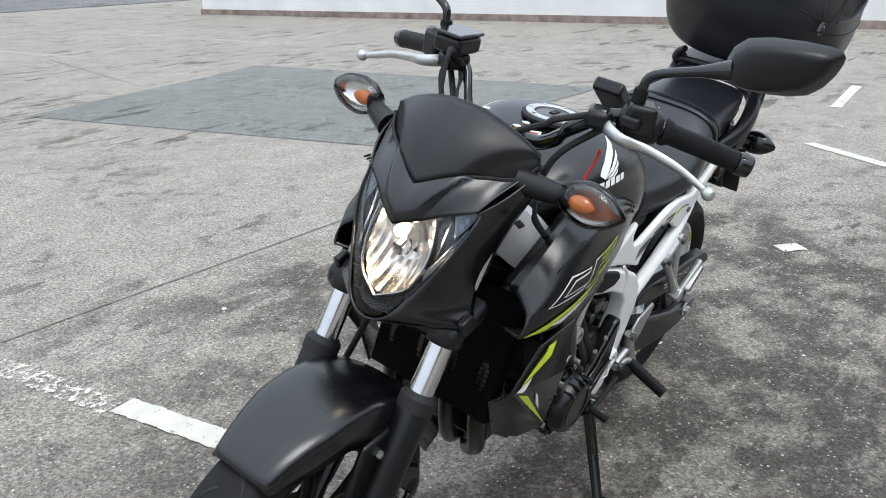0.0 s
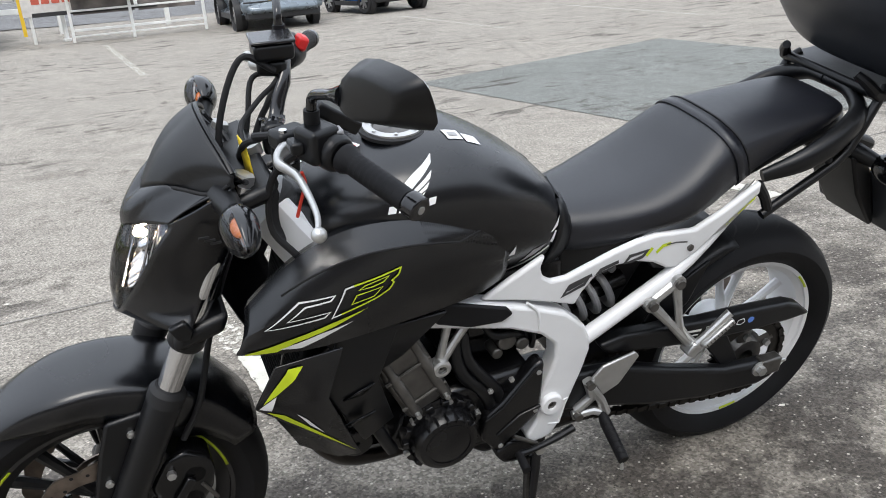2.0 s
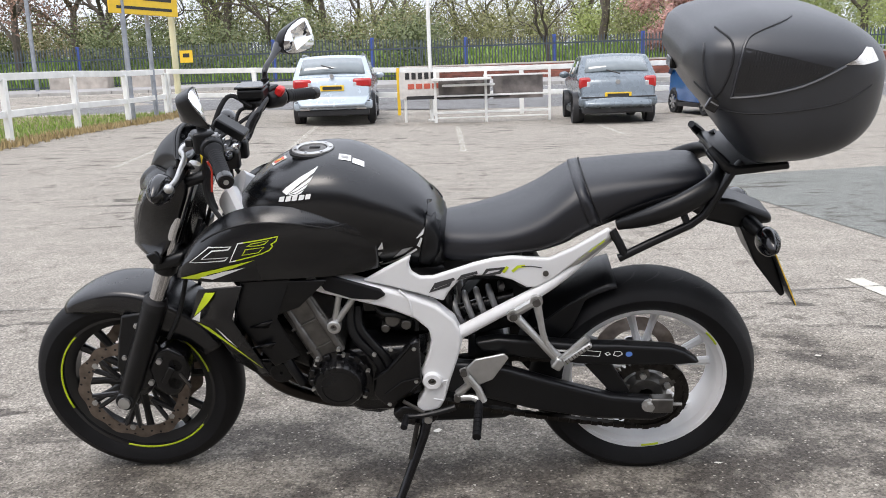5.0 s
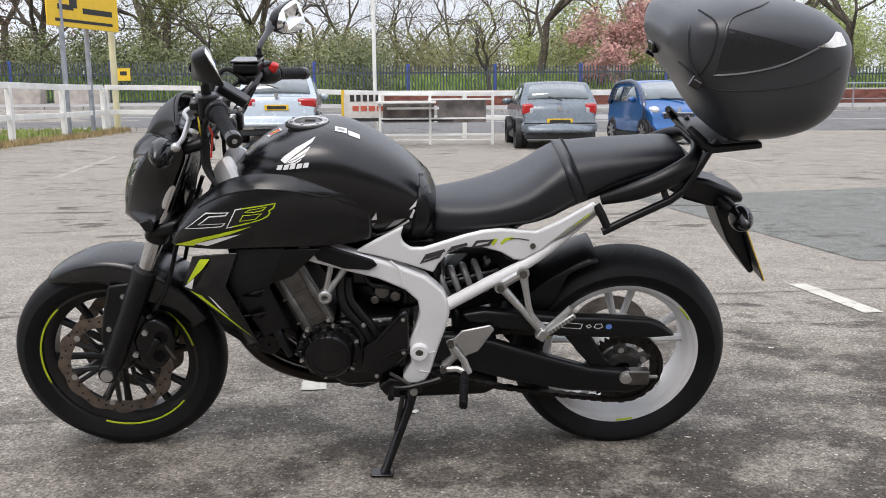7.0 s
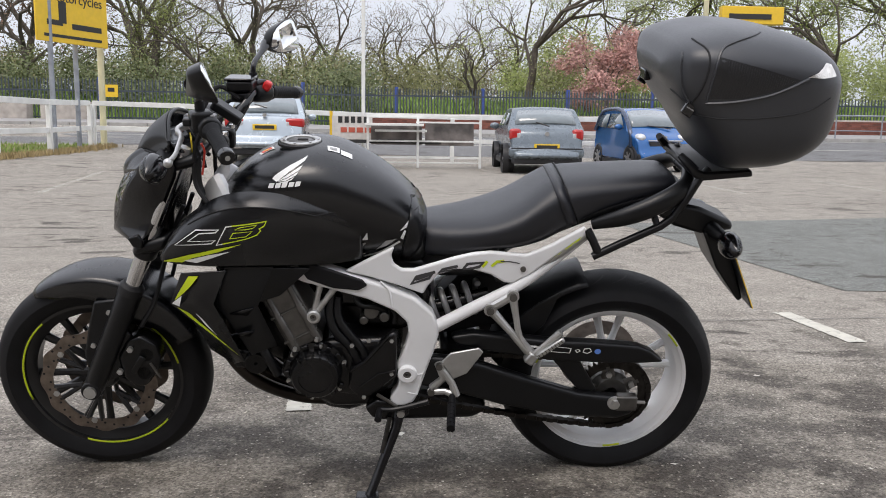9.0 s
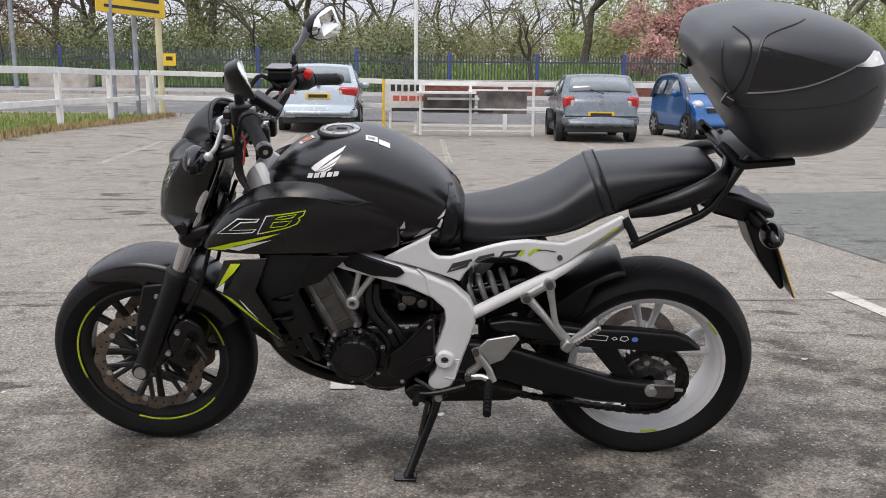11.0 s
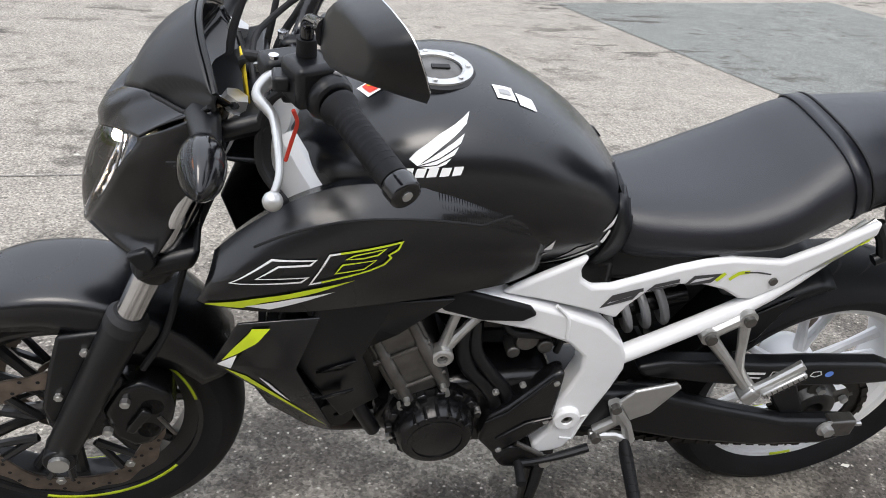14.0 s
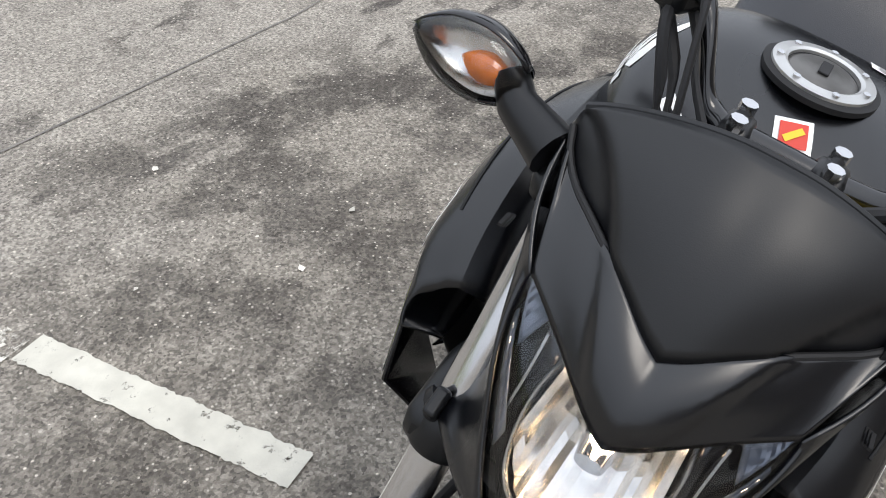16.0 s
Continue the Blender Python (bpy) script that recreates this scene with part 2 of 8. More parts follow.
def decal(tree, polys, side=-1, off=0.0012, cut=0.012):
    """Flat graphics in x, z laid on a surface, from the side given (-1: left)."""
    bm = bmesh.new()
    for poly in polys:
        vs = [bm.verts.new((x, 0, z)) for x, z in poly]
        bm.faces.new(vs)
    bmesh.ops.remove_doubles(bm, verts=bm.verts, dist=1e-5)
    bmesh.ops.triangulate(bm, faces=bm.faces)
    for _ in range(4):
        long = [e for e in bm.edges if e.calc_length() > cut]
        if not long:
            break
        bmesh.ops.subdivide_edges(bm, edges=long, cuts=1)
        bmesh.ops.triangulate(bm, faces=bm.faces)
    gone = []
    for v in bm.verts:
        hit, nor, _, _ = tree.ray_cast(Vector((v.co.x, side * 1.0, v.co.z)), Vector((0, -side, 0)))
        if hit is None:
            gone.append(v)
        else:
            v.co = hit + Vector((0, side * off, 0))
    bmesh.ops.delete(bm, geom=gone, context="VERTS")
    return bm


def stroke(pts, w):
    """Thin quads along a closed or open line in x, z."""
    out = []
    for a, b in zip(pts, pts[1:]):
        d = Vector((b[0] - a[0], b[1] - a[1]))
        if d.length < 1e-6:
            continue
        d.normalize()
        n, e = Vector((-d.y, d.x)) * w / 2, d * w / 2
        p, q = Vector(a) - e, Vector(b) + e
        out.append([tuple(p + n), tuple(q + n), tuple(q - n), tuple(p - n)])
    return out


def band(pts, w, closed=False):
    """One mitred ribbon along a line in x, z."""
    p = [Vector(q) for q in pts]
    n = len(p)
    out = []
    for i in range(n):
        a = p[i - 1] if closed or i else p[i] * 2 - p[i + 1]
        b = p[(i + 1) % n] if closed or i < n - 1 else p[i] * 2 - p[i - 1]
        d, e = (p[i] - a).normalized(), (b - p[i]).normalized()
        m = Vector((-d.y, d.x)) + Vector((-e.y, e.x))
        m = m.normalized() if m.length > 1e-4 else Vector((-d.y, d.x))
        k = min(1.8, 1 / max(0.3, m.dot(Vector((-d.y, d.x)))))
        out.append((tuple(p[i] + m * w / 2 * k), tuple(p[i] - m * w / 2 * k)))
    span = range(n if closed else n - 1)
    return [[out[i][0], out[(i + 1) % n][0], out[(i + 1) % n][1], out[i][1]] for i in span]

# ---- ground ----
def ramp01(v):
    v = min(1.0, max(0.0, v))
    return v * v * (3 - 2 * v)


def ground_z(x, y):
    """The yard is level round the bike, lifts gently to one corner and climbs to the road and the wood behind it."""
    return 0.22 * ramp01((y - 4) / 12) * ramp01((1 - x) / 9) + 0.8 * ramp01((y - 17) / 22)


def tarmac(name, light, dark, split, coarse=1.0):
    m = bpy.data.materials.new(name)
    m.use_nodes = True
    n, l = m.node_tree.nodes, m.node_tree.links
    b = n["Principled BSDF"]
    co = n.new("ShaderNodeTexCoord")

    def noise_node(scale, detail=6, rough=0.6, stretch=None):
        t = n.new("ShaderNodeTexNoise")
        t.inputs["Scale"].default_value, t.inputs["Detail"].default_value, t.inputs["Roughness"].default_value = scale, detail, rough
        if stretch:
            mp = n.new("ShaderNodeMapping")
            mp.inputs["Scale"].default_value = stretch
            l.new(co.outputs["Object"], mp.inputs["Vector"])
            l.new(mp.outputs["Vector"], t.inputs["Vector"])
        else:
            l.new(co.outputs["Object"], t.inputs["Vector"])
        return t.outputs["Fac"]

    def span(src, a, c, lo=0.0, hi=1.0):
        r = n.new("ShaderNodeMapRange")
        for k, v in (("From Min", a), ("From Max", c), ("To Min", lo), ("To Max", hi)):
            r.inputs[k].default_value = v
        l.new(src, r.inputs["Value"])
        return r.outputs["Result"]

    def math_node(op, a, c):
        k = n.new("ShaderNodeMath")
        k.operation = op
        for i, v in enumerate((a, c)):
            if isinstance(v, (int, float)):
                k.inputs[i].default_value = v
            else:
                l.new(v, k.inputs[i])
        return k.outputs[0]

    def mixc(f, a, c):
        k = n.new("ShaderNodeMixRGB")
        l.new(f, k.inputs["Fac"])
        for i, v in (("Color1", a), ("Color2", c)):
            if isinstance(v, tuple):
                k.inputs[i].default_value = (*v, 1)
            else:
                l.new(v, k.inputs[i])
        return k.outputs["Color"]

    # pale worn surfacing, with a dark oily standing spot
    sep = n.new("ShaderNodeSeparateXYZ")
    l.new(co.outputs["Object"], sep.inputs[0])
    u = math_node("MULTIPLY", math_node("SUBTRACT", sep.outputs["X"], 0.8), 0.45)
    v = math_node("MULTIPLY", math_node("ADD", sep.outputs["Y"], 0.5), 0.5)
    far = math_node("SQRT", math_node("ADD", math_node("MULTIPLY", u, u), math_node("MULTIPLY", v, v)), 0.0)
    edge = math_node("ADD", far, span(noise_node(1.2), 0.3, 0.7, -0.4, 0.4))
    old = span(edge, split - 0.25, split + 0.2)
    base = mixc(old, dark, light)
    # broad tone, damp stains, dark oily marks drawn out sideways
    base = mixc(span(noise_node(0.5, 3), 0.35, 0.7, 0.0, 0.35), base, tuple(c * 0.72 for c in light))
    stain = span(noise_node(2.9, 8, 0.64, (1.0, 1.25, 1)), 0.44, 0.54, 0.0, 0.84)
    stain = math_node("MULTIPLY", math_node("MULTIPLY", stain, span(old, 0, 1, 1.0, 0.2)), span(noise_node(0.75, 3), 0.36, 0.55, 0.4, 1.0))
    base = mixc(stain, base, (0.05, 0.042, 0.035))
    base = mixc(math_node("MULTIPLY", span(noise_node(8, 6, 0.62), 0.53, 0.615, 0.0, 0.72), span(noise_node(1.1, 3), 0.45, 0.6, 0.08, 1.0)), base, (0.075, 0.064, 0.055))
    streak = span(noise_node(2.4, 6, 0.56, (0.6, 1.7, 1)), 0.58, 0.61, 0.0, 0.85)
    streak = math_node("MULTIPLY", streak, span(noise_node(0.55, 2), 0.46, 0.58, 0.0, 1.0))
    base = mixc(streak, base, (0.075, 0.066, 0.058))
    # aggregate: pale and dark grains at two sizes
    v1 = n.new("ShaderNodeTexVoronoi")
    v1.inputs["Scale"].default_value = 150 * coarse
    l.new(co.outputs["Object"], v1.inputs["Vector"])
    g1 = span(v1.outputs["Color"], 0.1, 0.9, 0.54, 1.46)
    g2 = span(noise_node(70 * coarse, 6, 0.7), 0.3, 0.72, 0.58, 1.42)
    worn = span(noise_node(16, 8, 0.8), 0.52, 0.7, 0.0, 0.38)
    base = mixc(worn, base, tuple(min(1, c * 1.9) for c in light))
    # single pale chippings
    v2 = n.new("ShaderNodeTexVoronoi")
    v2.inputs["Scale"].default_value = 62 * coarse
    l.new(co.outputs["Object"], v2.inputs["Vector"])
    chip = math_node("MULTIPLY", span(v2.outputs["Distance"], 0.16, 0.26, 0.75, 0.0), span(v2.outputs["Color"], 0.6, 0.64, 0.0, 1.0))
    base = mixc(chip, base, tuple(min(1, c * 1.7) for c in light))
    mul = n.new("ShaderNodeMixRGB")
    mul.blend_type = "MULTIPLY"
    mul.inputs["Fac"].default_value = 1.0
    l.new(base, mul.inputs["Color1"])
    l.new(math_node("MULTIPLY", g1, g2), mul.inputs["Color2"])
    l.new(mul.outputs["Color"], b.inputs["Base Color"])
    l.new(span(stain, 0, 0.6, 0.92, 0.8), b.inputs["Roughness"])
    b.inputs["Specular IOR Level"].default_value = 0.3
    bump = n.new("ShaderNodeBump")
    bump.inputs["Strength"].default_value, bump.inputs["Distance"].default_value = 0.75, 0.006
    l.new(math_node("ADD", g2, g1), bump.inputs["Height"])
    l.new(bump.outputs["Normal"], b.inputs["Normal"])
    return m


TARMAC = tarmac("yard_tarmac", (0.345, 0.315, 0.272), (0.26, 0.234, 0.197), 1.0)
PATCH = tarmac("patch_tarmac", (0.215, 0.222, 0.205), (0.215, 0.222, 0.205), -50, 1.2)
ROAD = tarmac("road_tarmac", (0.2, 0.2, 0.2), (0.2, 0.2, 0.2), -50)


def worn_paint(name, base, hold, size=16):
    m = mat(name, base, 0.75, vary=0.14, scale=14, grain=0.4, gscale=160)
    n, l = m.node_tree.nodes, m.node_tree.links
    b, out = n["Principled BSDF"], n["Material Output"]
    co, t, r, tr, mx = (n.new(k) for k in ("ShaderNodeTexCoord", "ShaderNodeTexNoise", "ShaderNodeMapRange", "ShaderNodeBsdfTransparent", "ShaderNodeMixShader"))
    t.inputs["Scale"].default_value, t.inputs["Detail"].default_value, t.inputs["Roughness"].default_value = size, 9, 0.75
    l.new(co.outputs["Object"], t.inputs["Vector"])
    r.inputs["From Min"].default_value, r.inputs["From Max"].default_value = hold, hold + 0.05
    l.new(t.outputs["Fac"], r.inputs["Value"])
    l.new(r.outputs["Result"], mx.inputs[0])
    l.new(tr.outputs[0], mx.inputs[1])
    l.new(b.outputs[0], mx.inputs[2])
    l.new(mx.outputs[0], out.inputs["Surface"])
    return m


LINE = worn_paint("road_line_paint", (0.53, 0.51, 0.44), 0.36, 22)
LINE_WORN = worn_paint("worn_line_paint", (0.6, 0.57, 0.5), 0.5, 38)

bm = bmesh.new()
xs = [-600, -300, -150, -90, -60, -45, -35] + [-28 + 1.4 * i for i in range(41)] + [35, 45, 60, 90, 150, 300, 600]
ys = [-600, -300, -150, -80, -40, -20, -12] + [-8 + 1.2 * i for i in range(42)] + [46, 52, 60, 75, 100, 150, 300, 600]
grid = [[bm.verts.new((x, y, ground_z(x, y))) for x in xs] for y in ys]
for i in range(len(ys) - 1):
    for j in range(len(xs) - 1):
        bm.faces.new((grid[i][j], grid[i][j + 1], grid[i + 1][j + 1], grid[i + 1][j]))
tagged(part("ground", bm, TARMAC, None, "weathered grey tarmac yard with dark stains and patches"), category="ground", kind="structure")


def sheet(name, pts, material, label, category, lift=0.004, cell=1.5, kind="structure"):
    """A thin layer over the ground, cut to a polygon of x, y corners (four)."""
    bm = bmesh.new()
    a, b, c, d = (Vector(p) for p in pts)
    nu = max(1, int(max((b - a).length, (c - d).length) / cell))
    nv = max(1, int(max((d - a).length, (c - b).length) / cell))
    g = []
    for i in range(nv + 1):
        row = []
        for j in range(nu + 1):
            u, v = j / nu, i / nv
            p = (a * (1 - u) + b * u) * (1 - v) + (d * (1 - u) + c * u) * v
            row.append(bm.verts.new((p.x, p.y, ground_z(p.x, p.y) + lift)))
        g.append(row)
    for i in range(nv):
        for j in range(nu):
            bm.faces.new((g[i][j], g[i][j + 1], g[i + 1][j + 1], g[i + 1][j]))
    return tagged(part(name, bm, material, None, label), category=category, kind=kind)


sheet("tarmac_patch", [(2.98, 2.6), (6.1, 2.4), (6.1, 7.05), (2.5, 6.25)], PATCH, "smoother darker repair patch in the tarmac", "tarmac patch")
sheet("road", [(-80, 22.2), (80, 22.2), (80, 31.5), (-80, 31.5)], ROAD, "grey tarmac road running past the yard", "road", 0.006, 2.5)
sheet("far_pavement", [(-80, 31.7), (80, 31.7), (80, 36.0), (-80, 36.0)], mat("pavement_grey", (0.3, 0.29, 0.28), 0.9, vary=0.2, scale=1.5), "pale grey pavement past the road", "pavement", 0.09, 2.5)
KERB = mat("kerb_stone", (0.36, 0.35, 0.33), 0.85, vary=0.2, scale=3, grain=0.3)
bm = bmesh.new()
for i in range(64):
    x = -48 + 1.5 * i
    box((x, 31.6, ground_z(x, 31.6) + 0.05), (1.47, 0.16, 0.16), bm)
tagged(part("kerb", bm, KERB, None, "pale concrete kerb along the road", bevel=0.012), category="kerb", kind="structure")
for y in (26.6, 30.9):
    sheet("road_line", [(-60, y), (60, y), (60, y + 0.12), (-60, y + 0.12)], LINE, "white line along the road", "road marking", 0.012, 2.5)

SEAM_TAR = mat("tar_seam", (0.17, 0.157, 0.14), 0.7, vary=0.3)


def mark(a, b, w, material, label, lift=0.004):
    """A painted line on the ground from a to b, with a ragged edge."""
    a, b = Vector(a), Vector(b)
    d = (b - a).normalized()
    s = Vector((-d.y, d.x)) * w / 2
    k = max(6, int((b - a).length / 0.008) if (b - a).length < 4 else int((b - a).length / 0.04))
    bm = bmesh.new()
    rows = []
    for i in range(k + 1):
        p = a + (b - a) * i / k
        e = [(noise.noise(Vector((p.x * 22, p.y * 22, q * 5.0))) * 0.07 + noise.noise(Vector((p.x * 90, p.y * 90, q * 7.0))) * 0.06) * w for q in (1, 2)]
        L, R = p + s * (1 + e[0] / w * 2), p - s * (1 + e[1] / w * 2)
        rows.append([bm.verts.new((q.x, q.y, ground_z(q.x, q.y) + lift)) for q in (L, R)])
    for p, q in zip(rows, rows[1:]):
        bm.faces.new((p[0], p[1], q[1], q[0]))
    return tagged(part("painted_line", bm, material, None, label), category="road marking", group="bay markings", kind="structure")


mark((-0.224, 0.41), (-0.268, 1.11), 0.088, LINE, "thick chipped white paint dash on the tarmac")
mark((-0.29, 1.12), (-0.36, 2.5), 0.09, LINE_WORN, "worn white paint trace on the tarmac")
mark((2.27, 1.98), (2.34, 1.33), 0.10, LINE, "white paint dash on the tarmac")
for a, b in (((2.12, -0.2), (2.2, -0.28)), ((3.95, -0.4), (4.4, 0.15)), ((5.9, 0.25), (7.2, 0.3))):
    mark(a, b, 0.09, LINE, "short white paint mark on the tarmac")
for a, b in (((-4.6, 8.8), (-5.0, 12.4)), ((-2.65, 10.6), (-3.2, 16.2)), ((0.1, 9.9), (-0.1, 16.0)), ((2.85, 12.6), (2.8, 15.6)), ((5.6, 10.6), (5.65, 15.2)), ((8.2, 9.0), (8.6, 14.5))):
    mark(a, b, 0.1, LINE_WORN, "faded white parking bay line on tarmac")
for a, b in (((-3.2, 1.78), (-0.4, 1.87)), ((-0.4, 1.87), (1.5, 1.76)), ((1.5, 1.76), (4.2, 1.95)), ((4.1, 7.0), (5.2, 10.5))):
    tagged(mark(a, b, 0.009, SEAM_TAR, "thin dark seam in the tarmac"), category="tarmac seam", group="tarmac seams")

GRASS_SOIL = mat("verge_soil", (0.2, 0.16, 0.08), 0.95, vary=0.35, scale=3, grain=0.5, gscale=60)
GRASS = mat("grass_blades", (0.17, 0.26, 0.045), 0.6, vary=0.2, isl=0.45)
DRY = mat("dry_grass", (0.36, 0.27, 0.13), 0.7, vary=0.2, isl=0.35)
sheet("grass_verge", [(-30, 10.2), (-7.7, 10.2), (-7.7, 21.6), (-30, 21.6)], GRASS_SOIL, "rough soil under the grass verge", "verge", 0.02, 1.2)


def blades(name, area, count, h, material, label, seed, lie=ground_z):
    rnd = random.Random(seed)
    vs, fs = [], []
    for _ in range(count):
        x, y = area(rnd)
        z, a, t = lie(x, y) + 0.01, rnd.uniform(0, 6.28), h * rnd.uniform(0.5, 1.3)
        w, lx, ly = t * 0.12, rnd.uniform(-0.5, 0.5) * t, rnd.uniform(-0.5, 0.5) * t
        k = len(vs)
        vs += [(x - w * math.cos(a), y - w * math.sin(a), z), (x + w * math.cos(a), y + w * math.sin(a), z), (x + lx, y + ly, z + t)]
        fs.append((k, k + 1, k + 2))
    me = bpy.data.meshes.new(name)
    me.from_pydata(vs, [], fs)
    me.materials.append(material)
    return tagged(new(name, me), label, "grass", kind="stuff")


blades("grass", lambda r: (-7.9 - 14 * r.random() ** 1.5, r.uniform(10.5, 21.5)), 16000, 0.10, GRASS, "short green grass on the verge", 3)
blades("dry_grass", lambda r: (-7.75 + r.gauss(0, 0.14), r.uniform(10.3, 21.0)), 3500, 0.12, DRY, "dry straw along the verge's edge", 4)


def bank_z(x, y):
    """The grass bank that rises behind the railings."""
    return ground_z(x, y) + 1.7 * ramp01((y - 37.4) / 10)


bm, g = bmesh.new(), []
for y in (37.3, 38.5, 40, 42, 44, 46, 48, 54, 62, 80, 110):
    g.append([bm.verts.new((x, y, bank_z(x, y) + 0.02)) for x in (-110, -80, -60, -45, -30, -20, -10, 0, 10, 20, 30, 45, 60, 80, 110)])
for a, b in zip(g, g[1:]):
    for i in range(14):
        bm.faces.new((a[i], a[i + 1], b[i + 1], b[i]))
tagged(part("grass_bank", bm, mat("bank_turf", (0.12, 0.17, 0.04), 0.9, vary=0.35, scale=0.8, grain=0.5, gscale=30), None, "green grass bank rising behind the railings"), category="grass bank", kind="structure")
blades("bank_grass", lambda r: (r.uniform(-30, 46), 37.4 + 8 * r.random()), 24000, 0.4, GRASS, "long bright grass on the bank past the railings", 5, bank_z)


def scraps(count, seed):
    """Pale chips, dry leaf bits and paper scraps blown about the bike."""
    rnd = random.Random(seed)
    vs, fs = [], []
    for _ in range(count):
        x, y, k0, r = rnd.gauss(0.1, 1.3), rnd.gauss(-0.3, 1.1), len(vs), rnd.choice((0.004, 0.005, 0.006, 0.008, 0.014))
        n = rnd.randint(4, 6)
        for i in range(n):
            a, q = 6.283 * i / n, r * rnd.uniform(0.55, 1.25)
            vs.append((x + q * math.cos(a), y + 0.8 * q * math.sin(a), ground_z(x, y) + 0.004 + rnd.uniform(0, 0.35) * r))
        fs.append(tuple(range(k0, k0 + n)))
    me = bpy.data.meshes.new("litter")
    me.from_pydata(vs, [], fs)
    me.materials.append(mat("pale_chip", (0.62, 0.59, 0.52), 0.8, vary=0.2, isl=0.3))
    return tagged(new("litter", me), "pale chips and dry scraps scattered on the tarmac", "litter", kind="stuff")


scraps(90, 12)

# ---- fences, signs and poles ----
RAIL_WHITE = mat("white_rail_paint", (0.74, 0.74, 0.71), 0.55, vary=0.1, scale=4, grain=0.1, gscale=90)
CREAM = mat("cream_pole_paint", (0.6, 0.56, 0.36), 0.55, vary=0.15, scale=2)
GALV = mat("galvanised_steel", (0.3, 0.32, 0.35), 0.5, 0.6, vary=0.2, scale=6)
BLUE_STEEL = mat("blue_fence_paint", (0.04, 0.08, 0.3), 0.5, vary=0.2)
DARK_STEEL = mat("dark_fence_paint", (0.05, 0.065, 0.082), 0.55, vary=0.2)
BRICK = mat("red_brick", (0.2, 0.075, 0.055), 0.85, vary=0.3, scale=1.5, isl=0.3)
MORTAR = mat("mortar", (0.14, 0.11, 0.1), 0.9, vary=0.2)
CONCRETE = mat("concrete_block", (0.42, 0.38, 0.34), 0.85, vary=0.25, scale=2.5, grain=0.3, gscale=80)
SIGN_YELLOW = mat("yellow_sign_board", (0.78, 0.5, 0.03), 0.45, vary=0.05)
SIGN_BLACK = mat("black_sign_ink", (0.02, 0.02, 0.02), 0.5)
SIGN_WHITE = mat("banner_white", (0.62, 0.59, 0.55), 0.6, vary=0.12)
SIGN_RED = mat("banner_red", (0.5, 0.1, 0.06), 0.6, vary=0.1)
SIGN_GREY = mat("banner_photo_grey", (0.16, 0.14, 0.13), 0.6, vary=0.5, scale=4)


def rail_fence(a, b, n, label, high=1.18):
    """Posts and two rails between two ends on the ground."""
    a, b = Vector((*a, 0)), Vector((*b, 0))
    f = thing("rail_fence", label, "fence", None, "white rail fences")
    pts = []
    for i in range(n + 1):
        p = a + (b - a) * i / n
        p.z = ground_z(p.x, p.y)
        pts.append(p)
        part("post", box((p.x, p.y, p.z + high / 2 - 0.1), (0.11, 0.11, high + 0.14)), RAIL_WHITE, f, bevel=0.012)
    ang = math.atan2((b - a).y, (b - a).x)
    for z, t in ((high, 0.13), (high * 0.46, 0.12)):
        for p, q in zip(pts, pts[1:]):
            c, d = (p + q) / 2, q - p
            tilt = Euler((0, -math.atan2(d.z, d.xy.length), ang)).to_matrix().to_4x4()
            part("rail", box((c.x, c.y, c.z + z), (d.length + 0.02, 0.05, t), None, tilt), RAIL_WHITE, f, bevel=0.008)
    return f


rail_fence((-7.95, 20.2), (-7.8, 6.8), 5, "white painted post and rail fence along the grass")
rail_fence((-7.9, 20.3), (8.6, 20.0), 7, "white painted post and rail fence by the road")


def pole(name, x, y, h, r, material, label, category):
    z = ground_z(x, y)
    p = thing(name, label, category)
    part("shaft", cyl((x, y, z - 0.05), (x, y, z + h), r, 12), material, p)
    part("collar", cyl((x, y, z), (x, y, z + 0.06), r * 1.9, 12), material, p, bevel=0.01)
    part("cap", ball((x, y, z + h), (r * 1.1, r * 1.1, r)), material, p)
    return p


gate_post = pole("gate_post", -7.85, 20.9, 4.6, 0.085, CREAM, "tall cream painted square-set pole with peeling paint", "pole")
part("cable_hook", tube([(-7.85, 20.8, 3.5), (-7.5, 20.75, 3.3), (-7.45, 20.75, 3.0), (-7.7, 20.78, 2.9)], 0.02, 8, 4), SIGN_BLACK, gate_post)
pole("flag_pole", -0.75, 18.0, 7.0, 0.045, RAIL_WHITE, "slim white flagpole beside the display frame", "flagpole")


